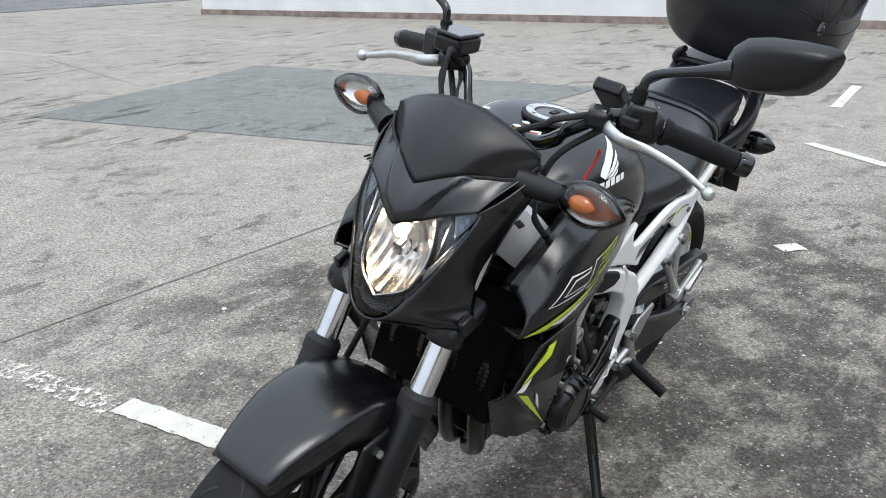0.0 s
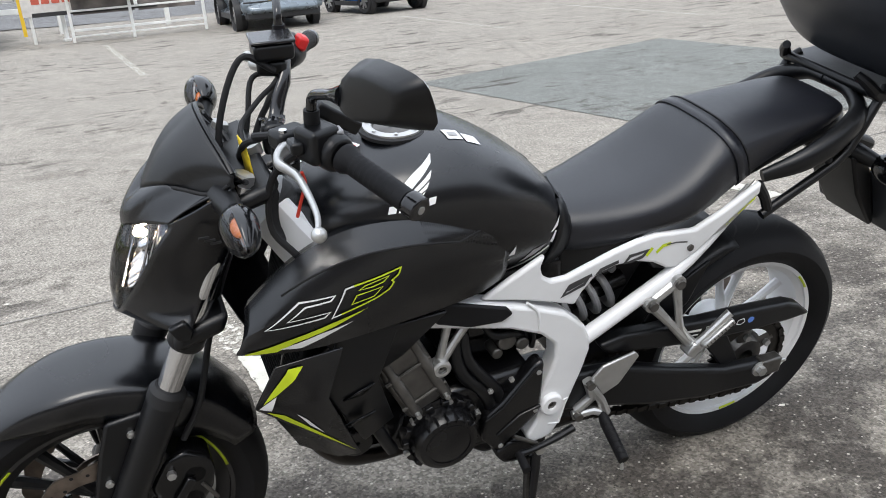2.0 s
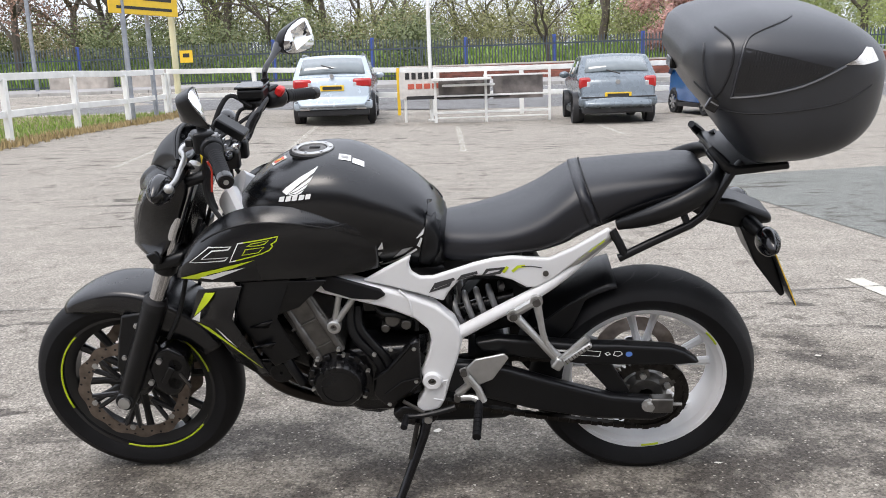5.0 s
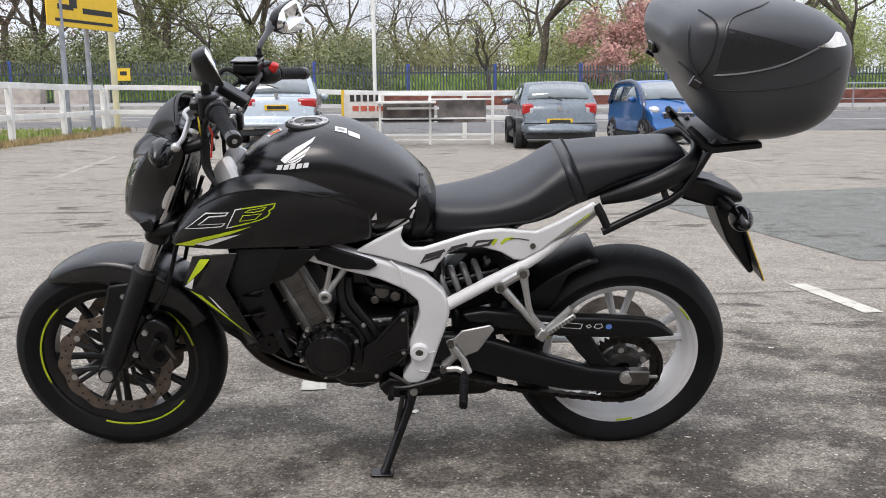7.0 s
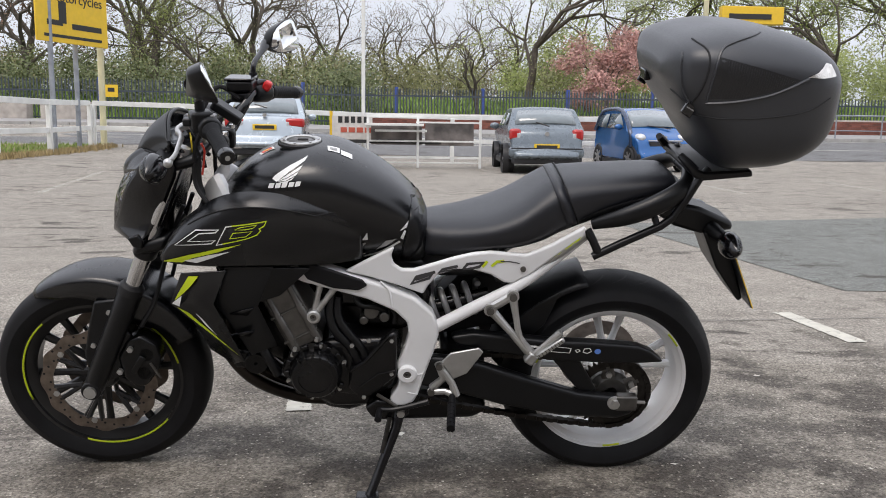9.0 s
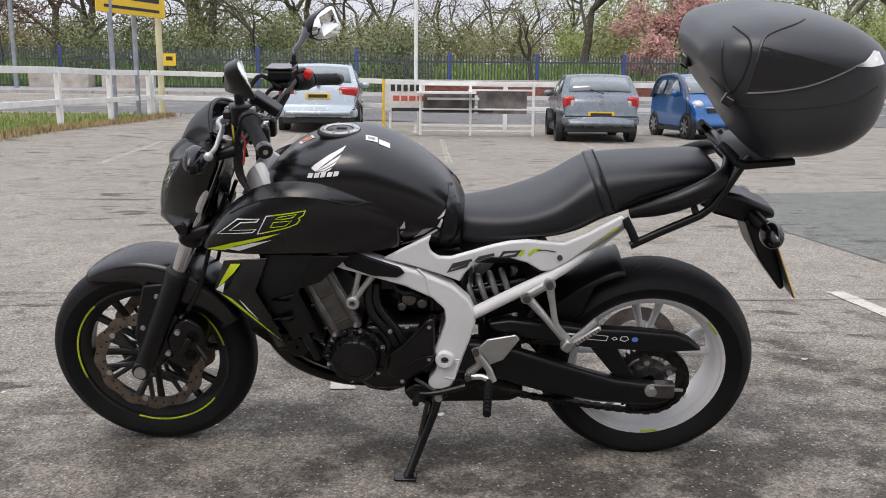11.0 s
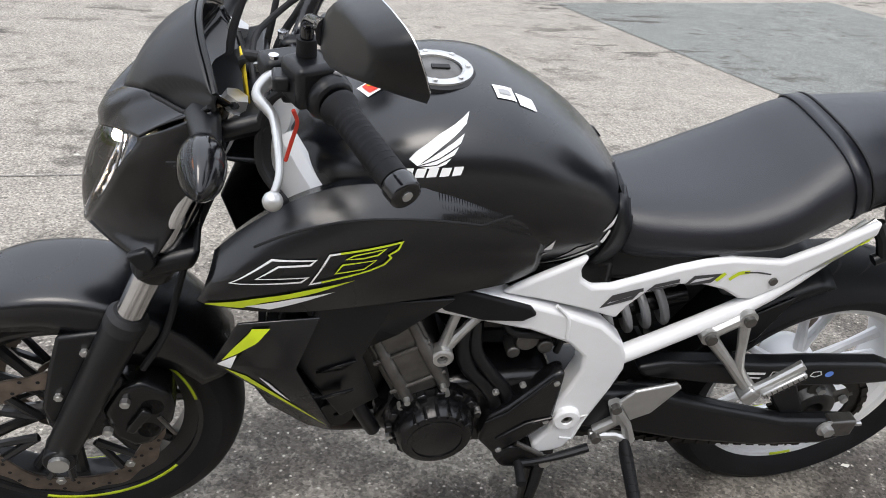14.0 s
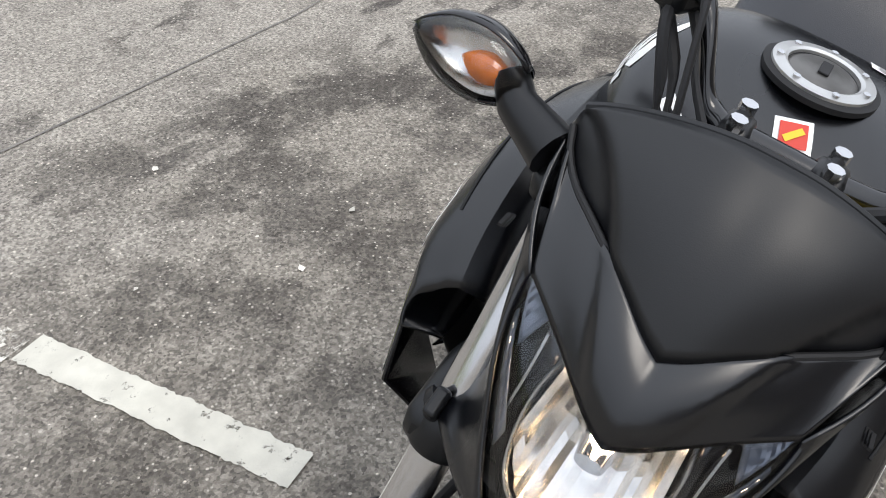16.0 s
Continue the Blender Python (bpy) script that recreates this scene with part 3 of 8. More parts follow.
def board_sign():
    s = thing("yard_sign", "yellow sign board with black writing on two grey posts", "sign")
    for x, y in ((-8.0, 18.0), (-7.95, 19.4)):
        part("post", cyl((x, y, ground_z(x, y) - 0.1), (x, y, 4.6), 0.06, 12), GALV, s)
    u = Vector((-7.3, 19.9, 0)) - Vector((-8.2, 17.6, 0))
    ang, c = math.atan2(u.y, u.x), Vector((-7.72, 18.7, 3.55))
    m = Matrix.Translation(c) @ Matrix.Rotation(ang, 4, "Z")
    b = part("board", box((0, 0, 0), (2.35, 0.05, 1.5)), SIGN_YELLOW, s, "yellow board", bevel=0.01)
    b.matrix_basis = m
    for w, h, x, z in ((1.9, 0.07, 0.0, -0.6), (1.0, 0.13, 0.45, -0.34), (0.5, 0.12, -0.6, -0.3), (0.24, 0.5, -0.35, -0.05), (1.5, 0.16, 0.1, 0.58)):
        k = part("lettering", box((x, -0.028, z), (w, 0.006, h)), SIGN_BLACK, s)
        k.matrix_basis = m
    fc = bpy.data.curves.new("sign_word", "FONT")
    fc.body, fc.size, fc.extrude, fc.align_x = "Motorcycles", 0.34, 0.004, "CENTER"
    fc.materials.append(SIGN_BLACK)
    word = new("sign_word", fc)
    word.parent = s
    word.matrix_basis = m @ Matrix.Translation((0.15, -0.03, 0.2)) @ Matrix.Rotation(radians(90), 4, "X")
    return s


board_sign()


def display_frame():
    """A white tubular stand with a torn banner behind a rack."""
    s = thing("display_frame", "white metal display stand with faded banners", "display stand")
    y = 17.45
    z0 = ground_z(0, y)
    for x in (-1.35, -0.62, 0.55, 2.02):
        part("upright", box((x, y + (0 if x != -1.35 else 0.35), z0 + 0.62), (0.06, 0.06, 1.24)), RAIL_WHITE, s, bevel=0.006)
    for x0, x1, z, t in ((-0.65, 2.05, 1.2, 0.07), (0.5, 2.05, 1.06, 0.04), (-0.65, 2.05, 0.24, 0.05), (-0.65, 2.05, 0.62, 0.04), (-0.65, 2.05, 0.12, 0.03)):
        part("crossbar", box(((x0 + x1) / 2, y, z0 + z), (x1 - x0, 0.05, t)), RAIL_WHITE, s, bevel=0.005)
    part("shelf", box((0.0, y - 0.25, z0 + 1.0), (1.35, 0.5, 0.06)), RAIL_WHITE, s, bevel=0.008)
    part("shelf", box((0.15, y - 0.1, z0 + 0.86), (1.2, 0.35, 0.05)), RAIL_WHITE, s, bevel=0.008)
    part("banner", box((-1.0, y + 0.3, z0 + 0.88), (0.95, 0.02, 0.62)), SIGN_WHITE, s, "faded white banner with dark lettering")
    part("banner", box((0.05, y + 0.12, z0 + 0.78), (1.2, 0.02, 0.5)), SIGN_GREY, s, "weathered dark photo banner")
    part("banner", box((1.3, y + 0.12, z0 + 0.78), (1.15, 0.02, 0.52)), SIGN_GREY, s, "weathered dark photo banner")
    part("yellow_edge", box((-1.5, y + 0.33, z0 + 0.75), (0.07, 0.05, 1.1)), SIGN_YELLOW, s)
    for i in range(5):
        part("lettering", box((-1.28 + 0.15 * i, y + 0.285, z0 + 1.1), (0.1, 0.008, 0.15)), SIGN_BLACK, s)
    for i in range(4):
        part("lettering", box((-1.2 + 0.19 * i, y + 0.285, z0 + 0.86), (0.15, 0.008, 0.12)), SIGN_RED, s)
    part("lettering", box((-0.1, y + 0.1, z0 + 0.6), (2.4, 0.008, 0.08)), SIGN_BLACK, s)
    return s


display_frame()


def palisade(x0, x1, y, high, step, material, post_mat, label, posts):
    f = thing("palisade_fence", label, "fence")
    pale, x = None, x0
    while x < x1:
        if pale is None:
            pale = part("pale", prism([(-0.024, 0), (0.024, 0), (0.024, high - 0.08), (0, high), (-0.024, high - 0.08)], -0.012, 0.012), material, f)
            k = pale
        else:
            k = pale.copy()
            scene.collection.objects.link(k)
        k.location = (x, y, ground_z(x, y))
        x += step
    for z in (0.35, high - 0.35):
        k = ground_z(0, y)
        part("rail", box(((x0 + x1) / 2, y + 0.03, k + z), (x1 - x0, 0.04, 0.07)), material, f)
    for i in range(posts):
        x = x0 + (x1 - x0) * (i + 0.5) / posts
        z = ground_z(x, y)
        part("post", box((x, y + 0.06, z + high / 2), (0.16, 0.1, high + 0.1)), post_mat, f, bevel=0.01)
    return f


palisade(-34, -2, 37.0, 1.9, 0.155, DARK_STEEL, BLUE_STEEL, "dark steel palisade fence with blue posts", 7)
palisade(-2, 14, 37.0, 1.9, 0.145, DARK_STEEL, BLUE_STEEL, "dark steel palisade fence with blue posts", 4)
palisade(14, 46, 36.8, 1.75, 0.16, DARK_STEEL, DARK_STEEL, "black steel railings on a brick wall", 8)
for x, w in ((-17.3, 2.7), (-14.3, 2.2)):
    b = box((x, 35.6, ground_z(x, 35.6) + 0.4), (w, 0.7, 0.85))
    tagged(part("concrete_block", b, CONCRETE, None, "pale concrete barrier block beside the fence", bevel=0.06), category="concrete block", group="barrier blocks")
n_sign = thing("fence_notice", "small yellow notice on the dark fence", "notice")
part("board", box((-12.9, 36.976, ground_z(0, 37) + 1.55), (0.6, 0.02, 0.55)), SIGN_YELLOW, n_sign)
part("lettering", box((-12.9, 36.964, ground_z(0, 37) + 1.6), (0.3, 0.01, 0.18)), SIGN_BLACK, n_sign)


def brick_wall(x0, x1, y, courses):
    w = tagged(part("brick_wall", box(((x0 + x1) / 2, y + 0.11, ground_z(0, y) + courses * 0.0375), (x1 - x0, 0.18, courses * 0.075)), MORTAR, None, "low red brick wall past the road"), category="wall", kind="structure")
    bm = bmesh.new()
    for r in range(courses):
        x = x0 + (0.11 if r % 2 else 0.0)
        while x < x1 - 0.2:
            box((x + 0.11, y, ground_z(0, y) + 0.04 + r * 0.075), (0.215, 0.1, 0.065), bm)
            x += 0.225
    tagged(part("brick_courses", bm, BRICK, w), kind="stuff")
    part("coping", box(((x0 + x1) / 2, y + 0.1, ground_z(0, y) + courses * 0.075 + 0.04), (x1 - x0, 0.3, 0.08)), CONCRETE, w, bevel=0.015)
    return w


brick_wall(-3, 44, 36.3, 9)
# unseen wall, added behind the camera so the bike's flanks mirror something dark
tagged(part("shop_wall", box((0, -9.0, 2.2), (30, 0.3, 4.6)), mat("plain_render", (0.2, 0.175, 0.155), 0.85, vary=0.2, scale=1.5, grain=0.2, gscale=40), None, "unseen plain wall added behind the camera to darken the bike's reflections"), category="wall", kind="structure")
tagged(part("boundary_wall", box((13.7, 3.2, 1.1), (0.3, 27, 2.2)), mat("white_wall_paint", (0.76, 0.76, 0.75), 0.7, vary=0.08, scale=1.2, grain=0.2, gscale=40), None, "white painted boundary wall with a stained foot", bevel=0.02), category="wall", kind="structure")
tagged(part("wall_plinth", box((13.52, 3.2, 0.06), (0.08, 27, 0.14)), mat("stained_plinth", (0.25, 0.2, 0.17), 0.9, vary=0.4, scale=5), None, "dark stained foot of the white wall"), category="wall", kind="structure")
g_sign = thing("gate_sign", "yellow gateway sign on a cream pole", "sign")
part("pole", cyl((10.7, 27.0, 0.3), (10.7, 27.0, 5.7), 0.09, 12), CREAM, g_sign)
part("board", box((12.35, 27.1, 4.95), (2.2, 0.3, 0.6)), SIGN_YELLOW, g_sign, bevel=0.02)
part("lettering", box((12.25, 26.93, 4.9), (1.5, 0.02, 0.18)), SIGN_BLACK, g_sign)
pole("lamp_column", -18.8, 34.5, 8.0, 0.09, GALV, "grey street lighting column on the far pavement", "lamp post")



def crossing_signal(x, y):
    """A back-to-front road signal: dark board edged in red and white, on a grey pole."""
    s = thing("road_signal", "dark signal board with red and white edge on a grey pole", "road signal")
    z = ground_z(x, y)
    part("pole", cyl((x, y, z), (x, y, z + 2.3), 0.06, 12), GALV, s)
    b = part("board", box((x, y, z + 2.55), (0.9, 0.08, 0.85)), SIGN_BLACK, s, "black board", bevel=0.02)
    for i in range(6):
        for e in (-1, 1):
            part("edge_block", box((x - 0.375 + 0.15 * i, y - 0.045, z + 2.55 + e * 0.38), (0.15, 0.02, 0.09)), (RAIL_WHITE, SIGN_RED)[i % 2], b)
            if 0 < i < 5:
                part("edge_block", box((x + e * 0.405, y - 0.045, z + 2.55 - 0.375 + 0.15 * i), (0.09, 0.02, 0.15)), (RAIL_WHITE, SIGN_RED)[i % 2], b)
    return s


crossing_signal(21.4, 33.0)
g_rail = thing("guard_rail", "thin grey pedestrian guard rail along the kerb", "guard rail")
for i in range(9):
    x = 14.5 + 2.0 * i
    part("post", cyl((x, 32.4, ground_z(x, 32.4)), (x, 32.4, ground_z(x, 32.4) + 1.05), 0.03, 8), GALV, g_rail)
part("rail", cyl((14.5, 32.4, ground_z(0, 32.4) + 1.03), (30.5, 32.4, ground_z(0, 32.4) + 1.03), 0.03, 8), GALV, g_rail)
part("rail", cyl((14.5, 32.4, ground_z(0, 32.4) + 0.4), (30.5, 32.4, ground_z(0, 32.4) + 0.4), 0.02, 8), GALV, g_rail)

# ---- parked cars ----
CAR_GLASS = mat("car_glass", (0.13, 0.16, 0.17), 0.05, vary=0.1, coat=1.0, spec=0.9)
TYRE_FAR = mat("car_tyre", (0.02, 0.02, 0.021), 0.75, vary=0.2)
CAR_TRIM = mat("car_black_trim", (0.025, 0.025, 0.027), 0.5, vary=0.15)
CAR_LAMP = mat("car_red_lamp", (0.42, 0.02, 0.02), 0.2, coat=0.5)
HEAD_LAMP = mat("car_head_lamp", (0.6, 0.62, 0.64), 0.15, 0.4)
PLATE_YELLOW = mat("rear_plate_yellow", (0.8, 0.52, 0.03), 0.4)
PLATE_WHITE = mat("front_plate_white", (0.78, 0.78, 0.76), 0.4)
ALLOY_WHEEL = mat("alloy_wheel", (0.5, 0.5, 0.51), 0.3, 0.8)


def car(label, x, y, yaw, paint, prof, belt, width, glass_ends, side_glass, wheels, wr, plate, tail):
    """prof: side outline (x forward, z up), nose at +x; glass_ends: outline spans that are glass (i, lo, hi); tail: True if the back faces us."""
    root = thing("parked_car", label, "car", Matrix.Translation((x, y, ground_z(x, y))) @ Matrix.Rotation(radians(yaw), 4, "Z"), "parked cars")
    top, x_lo, x_hi = max(z for _, z in prof), min(p[0] for p in prof), max(p[0] for p in prof)

    def half(px, z):
        k = min(px - x_lo, x_hi - px)
        nose = 1 - 0.13 * max(0, 1 - k / 0.45) ** 2
        return width / 2 * nose * (1 - 0.2 * max(0, (z - belt) / (top - belt)) - 0.05 * max(0, (0.45 - z) / 0.45))

    pr = []
    n = len(prof)
    soft = spline([prof[-1]] + prof + prof[:2], 4)[4:4 + 4 * n]
    for i in range(n):
        a, b = prof[i], prof[(i + 1) % n]
        for k in range(4):
            q = soft[4 * i + k]
            pr.append(((a[0] + (b[0] - a[0]) * k / 4) * 0.35 + q[0] * 0.65, max(0.2, (a[1] + (b[1] - a[1]) * k / 4) * 0.35 + q[1] * 0.65)))
    bm = bmesh.new()
    cols = []
    for u in (-1, -0.82, -0.45, 0, 0.45, 0.82, 1):
        crown = (1 - u * u)
        cols.append([bm.verts.new((px + 0.06 * crown * (1 if px > 0 else -1) * (1 if abs(px) > 0.6 * x_hi else 0), u * half(px, z), z + 0.035 * crown * (1 if z > belt else 0))) for px, z in pr])
    for a, b in zip(cols, cols[1:]):
        for i in range(len(pr)):
            j = (i + 1) % len(pr)
            bm.faces.new((a[i], a[j], b[j], b[i]))
    bm.faces.new(cols[0])
    bm.faces.new(cols[-1][::-1])
    part("body", bm, paint, root, bevel=0.05, seg=3, sharp=50)
    for i, lo, hi, inset in glass_ends:
        a, b = Vector(prof[i]), Vector(prof[(i + 1) % len(prof)])
        nrm = Vector((b.y - a.y, -(b.x - a.x))).normalized()
        if nrm.x * (1 if (a.x + b.x) > 0 else -1) < 0:
            nrm = -nrm
        bm = bmesh.new()
        rows = []
        for t in (lo, (lo + hi) / 2, hi):
            p = a + (b - a) * t + nrm * 0.024
            rows.append([bm.verts.new((p.x + 0.055 * (1 - u * u) * (1 if p.x > 0 else -1) * (1 if abs(p.x) > 0.6 * x_hi else 0.3), u * half(p.x, p.y) * inset, p.y + 0.03 * (1 - u * u))) for u in (-1, -0.85, -0.4, 0, 0.4, 0.85, 1)])
        for p, q in zip(rows, rows[1:]):
            for k in range(6):
                bm.faces.new((p[k], p[k + 1], q[k + 1], q[k]))
        part("window", bm, CAR_GLASS, root, solid=0.012)
    for s in (-1, 1):
        for poly in side_glass:
            bm = bmesh.new()
            bm.faces.new([bm.verts.new((px, s * (half(px, z) + 0.006), z)) for px, z in poly])
            part("window", bm, CAR_GLASS, root, solid=0.01)
        for wx in wheels:
            c = (wx, s * (width / 2 - 0.1), wr)
            w = part("wheel", lathe([(wr * 0.64, -0.09), (wr * 0.9, -0.1), (wr, -0.07), (wr, 0.07), (wr * 0.9, 0.1), (wr * 0.64, 0.09)], c, 28), TYRE_FAR, root)
            bm = lathe([(0.03, 0.06), (wr * 0.64, 0.085), (wr * 0.62, -0.06), (0.03, -0.04)], c, 24)
            part("rim", bm, CAR_TRIM, w)
            bm = bmesh.new()
            for i in range(7):
                a = 2 * math.pi * i / 7
                q = Vector((wx + math.cos(a) * wr * 0.33, s * (width / 2 - 0.005), wr + math.sin(a) * wr * 0.33))
                box(q, (wr * 0.58, 0.02, 0.05), bm, Matrix.Rotation(-a, 4, "Y"))
            part("spokes", bm, ALLOY_WHEEL, w)
            part("arch", lathe([(wr * 1.08, -0.02), (wr * 1.16, -0.02), (wr * 1.16, 0.1), (wr * 1.08, 0.1)], (wx, s * (width / 2 - 0.06), wr), 28), CAR_TRIM, root)
        mx = max(p[0] for p in side_glass[0]) - 0.1
        part("door_mirror", ball((mx, s * (width / 2 + 0.08), belt + 0.08), (0.06, 0.11, 0.075)), paint, root)
        part("sill", box(((wheels[0] + wheels[1]) / 2, s * (width / 2 - 0.03), 0.24), (abs(wheels[1] - wheels[0]) - wr * 2.1, 0.06, 0.1)), CAR_TRIM, root)
    return root, half


SILVER = mat("silver_blue_paint", (0.42, 0.48, 0.53), 0.25, 0.35, vary=0.04, coat=0.4)
STEEL_BLUE = mat("steel_grey_paint", (0.15, 0.18, 0.205), 0.28, 0.35, vary=0.06, coat=0.4)
BRIGHT_BLUE = mat("bright_blue_paint", (0.012, 0.105, 0.32), 0.2, 0.2, vary=0.05, coat=0.6)


def rear_dress(root, xr, w, lamps, plate_z, bump_z, paint, wiper=True):
    for s in (-1, 1):
        part("tail_lamp", box((xr + lamps[3], s * (w / 2 - lamps[0] / 2 - 0.05), lamps[1]), (0.14, lamps[0], lamps[2])), CAR_LAMP, root, bevel=0.055, seg=3)
        part("reverse_lamp", box((xr + lamps[3] - 0.062, s * (w / 2 - lamps[0] - 0.0), lamps[1] - 0.03), (0.03, 0.07, lamps[2] * 0.5)), HEAD_LAMP, root, bevel=0.01)
    p = part("number_plate", box((xr - 0.075, 0, plate_z), (0.02, 0.52, 0.12)), PLATE_YELLOW, root, bevel=0.005)
    part("plate_bar", box((xr - 0.088, 0, plate_z), (0.006, 0.42, 0.07)), SIGN_BLACK, p)
    part("bumper", box((xr + 0.03, 0, bump_z + 0.05), (0.24, w * 0.95, 0.2)), paint, root, bevel=0.06, seg=3)
    part("bumper_strip", box((xr - 0.085, 0, bump_z + 0.13), (0.02, w * 0.9, 0.025)), CAR_TRIM, root, bevel=0.005)
    part("valance", box((xr + 0.06, 0, bump_z - 0.12), (0.2, w * 0.86, 0.14)), CAR_TRIM, root, bevel=0.03)
    part("badge", cyl((xr + 0.02, 0, plate_z + 0.27), (xr - 0.05, 0, plate_z + 0.26), 0.045, 16), ALLOY_WHEEL, root)
    if wiper:
        part("wiper", tube([(xr + 0.02, -0.05, plate_z + 0.42), (xr + 0.09, 0.22, plate_z + 0.5)], 0.015, 6), SIGN_BLACK, root)


# hatchback, back towards the yard
hatch = [(-1.82, 0.3), (-1.88, 0.55), (-1.8, 0.86), (-1.66, 0.95), (-1.3, 1.3), (-1.05, 1.35), (0.05, 1.34), (0.8, 0.96), (1.55, 0.82), (1.8, 0.6), (1.82, 0.3)]
r, h = car("steel grey hatchback with red tail lamps, parked nose to the fence", 3.3, 17.3, 88, STEEL_BLUE, hatch, 0.9, 1.62, [(3, 0.12, 0.92, 0.84), (6, 0.1, 0.9, 0.86)],
           [[(0.5, 0.98), (-0.15, 0.98), (-0.15, 1.27), (0.08, 1.27)], [(-0.22, 0.98), (-1.25, 1.0), (-1.15, 1.24), (-0.22, 1.27)]], (-1.2, 1.22), 0.29, None, True)
rear_dress(r, -1.86, 1.62, (0.24, 0.81, 0.23, 0.075), 0.56, 0.4, STEEL_BLUE)
r.scale = (1.04, 1.04, 1.04)
# estate car
estate = [(-2.35, 0.35), (-2.42, 0.6), (-2.32, 0.98), (-2.2, 1.04), (-1.85, 1.44), (-1.5, 1.5), (0.2, 1.47), (1.05, 1.0), (2.1, 0.86), (2.4, 0.62), (2.42, 0.32)]
r, h = car("silver estate car with red tail lamps parked by the fence", -3.07, 18.9, 95, SILVER, estate, 0.98, 1.84, [(3, 0.1, 0.94, 0.86), (6, 0.1, 0.9, 0.86)],
           [[(0.75, 1.05), (-0.3, 1.05), (-0.3, 1.38), (0.2, 1.38)], [(-0.38, 1.05), (-1.2, 1.05), (-1.2, 1.38), (-0.38, 1.38)], [(-1.27, 1.06), (-2.05, 1.08), (-1.8, 1.36), (-1.27, 1.38)]], (-1.4, 1.45), 0.33, None, True)
rear_dress(r, -2.39, 1.84, (0.42, 0.9, 0.2, 0.06), 0.8, 0.38, SILVER)
for s in (-1, 1):
    part("exhaust_tip", box((-2.42, s * 0.62, 0.36), (0.1, 0.24, 0.08)), CHROME, r, bevel=0.02)
    part("roof_rail", tube([(-1.7, s * 0.68, 1.5), (-1.6, s * 0.68, 1.55), (0.0, s * 0.68, 1.54), (0.15, s * 0.68, 1.48)], 0.018, 8, 3), ALLOY_WHEEL, r)
# small two-seater, nose towards the yard
micro = [(-1.3, 0.35), (-1.34, 0.7), (-1.28, 1.1), (-0.95, 1.5), (-0.6, 1.54), (0.25, 1.5), (0.85, 1.02), (1.22, 0.8), (1.33, 0.55), (1.3, 0.28)]
r, h = car("small bright blue two-seat car with dark roof pillars, nose out", 6.0, 18.0, -80, BRIGHT_BLUE, micro, 1.0, 1.54, [(5, 0.08, 0.92, 0.88)],
           [[(0.62, 1.06), (-0.35, 1.06), (-0.35, 1.42), (0.2, 1.42)], [(-0.45, 1.06), (-1.1, 1.1), (-0.95, 1.38), (-0.45, 1.42)]], (-0.9, 0.93), 0.3, None, False)
p = part("number_plate", box((1.36, 0, 0.5), (0.02, 0.52, 0.11)), PLATE_WHITE, r, bevel=0.005)
part("plate_bar", box((1.373, 0, 0.5), (0.006, 0.42, 0.065)), SIGN_BLACK, p)
part("grille", box((1.34, 0, 0.68), (0.06, 0.8, 0.11)), CAR_TRIM, r, bevel=0.02)
part("grille_bar", box((1.36, 0, 0.76), (0.05, 0.9, 0.035)), ALLOY_WHEEL, r, bevel=0.01)
part("bumper", box((1.3, 0, 0.34), (0.16, 1.36, 0.2)), CAR_TRIM, r, bevel=0.04)
for s in (-1, 1):
    part("head_lamp", ball((1.12, s * 0.56, 0.82), (0.17, 0.15, 0.11)), HEAD_LAMP, r)
    part("roof_pillar", tube([(0.98, s * 0.72, 0.6), (0.93, s * 0.73, 0.98), (0.2, s * 0.62, 1.48), (-0.6, s * 0.6, 1.53), (-1.0, s * 0.63, 1.44), (-1.2, s * 0.72, 1.0)], 0.055, 8, 4), mat("dark_cell_paint", (0.03, 0.05, 0.1), 0.25, 0.3, coat=0.4), r)
    part("fog_lamp", cyl((1.36, s * 0.55, 0.4), (1.4, s * 0.55, 0.4), 0.06), HEAD_LAMP, r)
r.scale = (0.95, 0.95, 0.95)
part("wiper", tube([(0.95, 0.35, 1.05), (0.86, -0.25, 1.12)], 0.014, 6), SIGN_BLACK, r)
part("badge", cyl((1.34, 0, 0.83), (1.36, 0, 0.83), 0.05), ALLOY_WHEEL, r)

# ---- trees and bushes ----
BARK = mat("bark", (0.085, 0.07, 0.055), 0.9, vary=0.35, scale=6, grain=0.5, gscale=40)
LEAF_GREEN = mat("spring_leaves", (0.25, 0.29, 0.085), 0.6, vary=0.2, scale=1.2, isl=0.45)
LEAF_YELLOW = mat("bud_leaves", (0.215, 0.185, 0.1), 0.65, vary=0.25, scale=1.2, isl=0.45)
LEAF_DARK = mat("deep_green_leaves", (0.125, 0.15, 0.06), 0.6, vary=0.25, scale=1.2, isl=0.45)
LEAF_COPPER = mat("copper_leaves", (0.2, 0.12, 0.085), 0.65, vary=0.2, scale=1.2, isl=0.4)
BLOSSOM = mat("pink_blossom", (0.46, 0.25, 0.215), 0.65, vary=0.2, scale=1.5, isl=0.4)


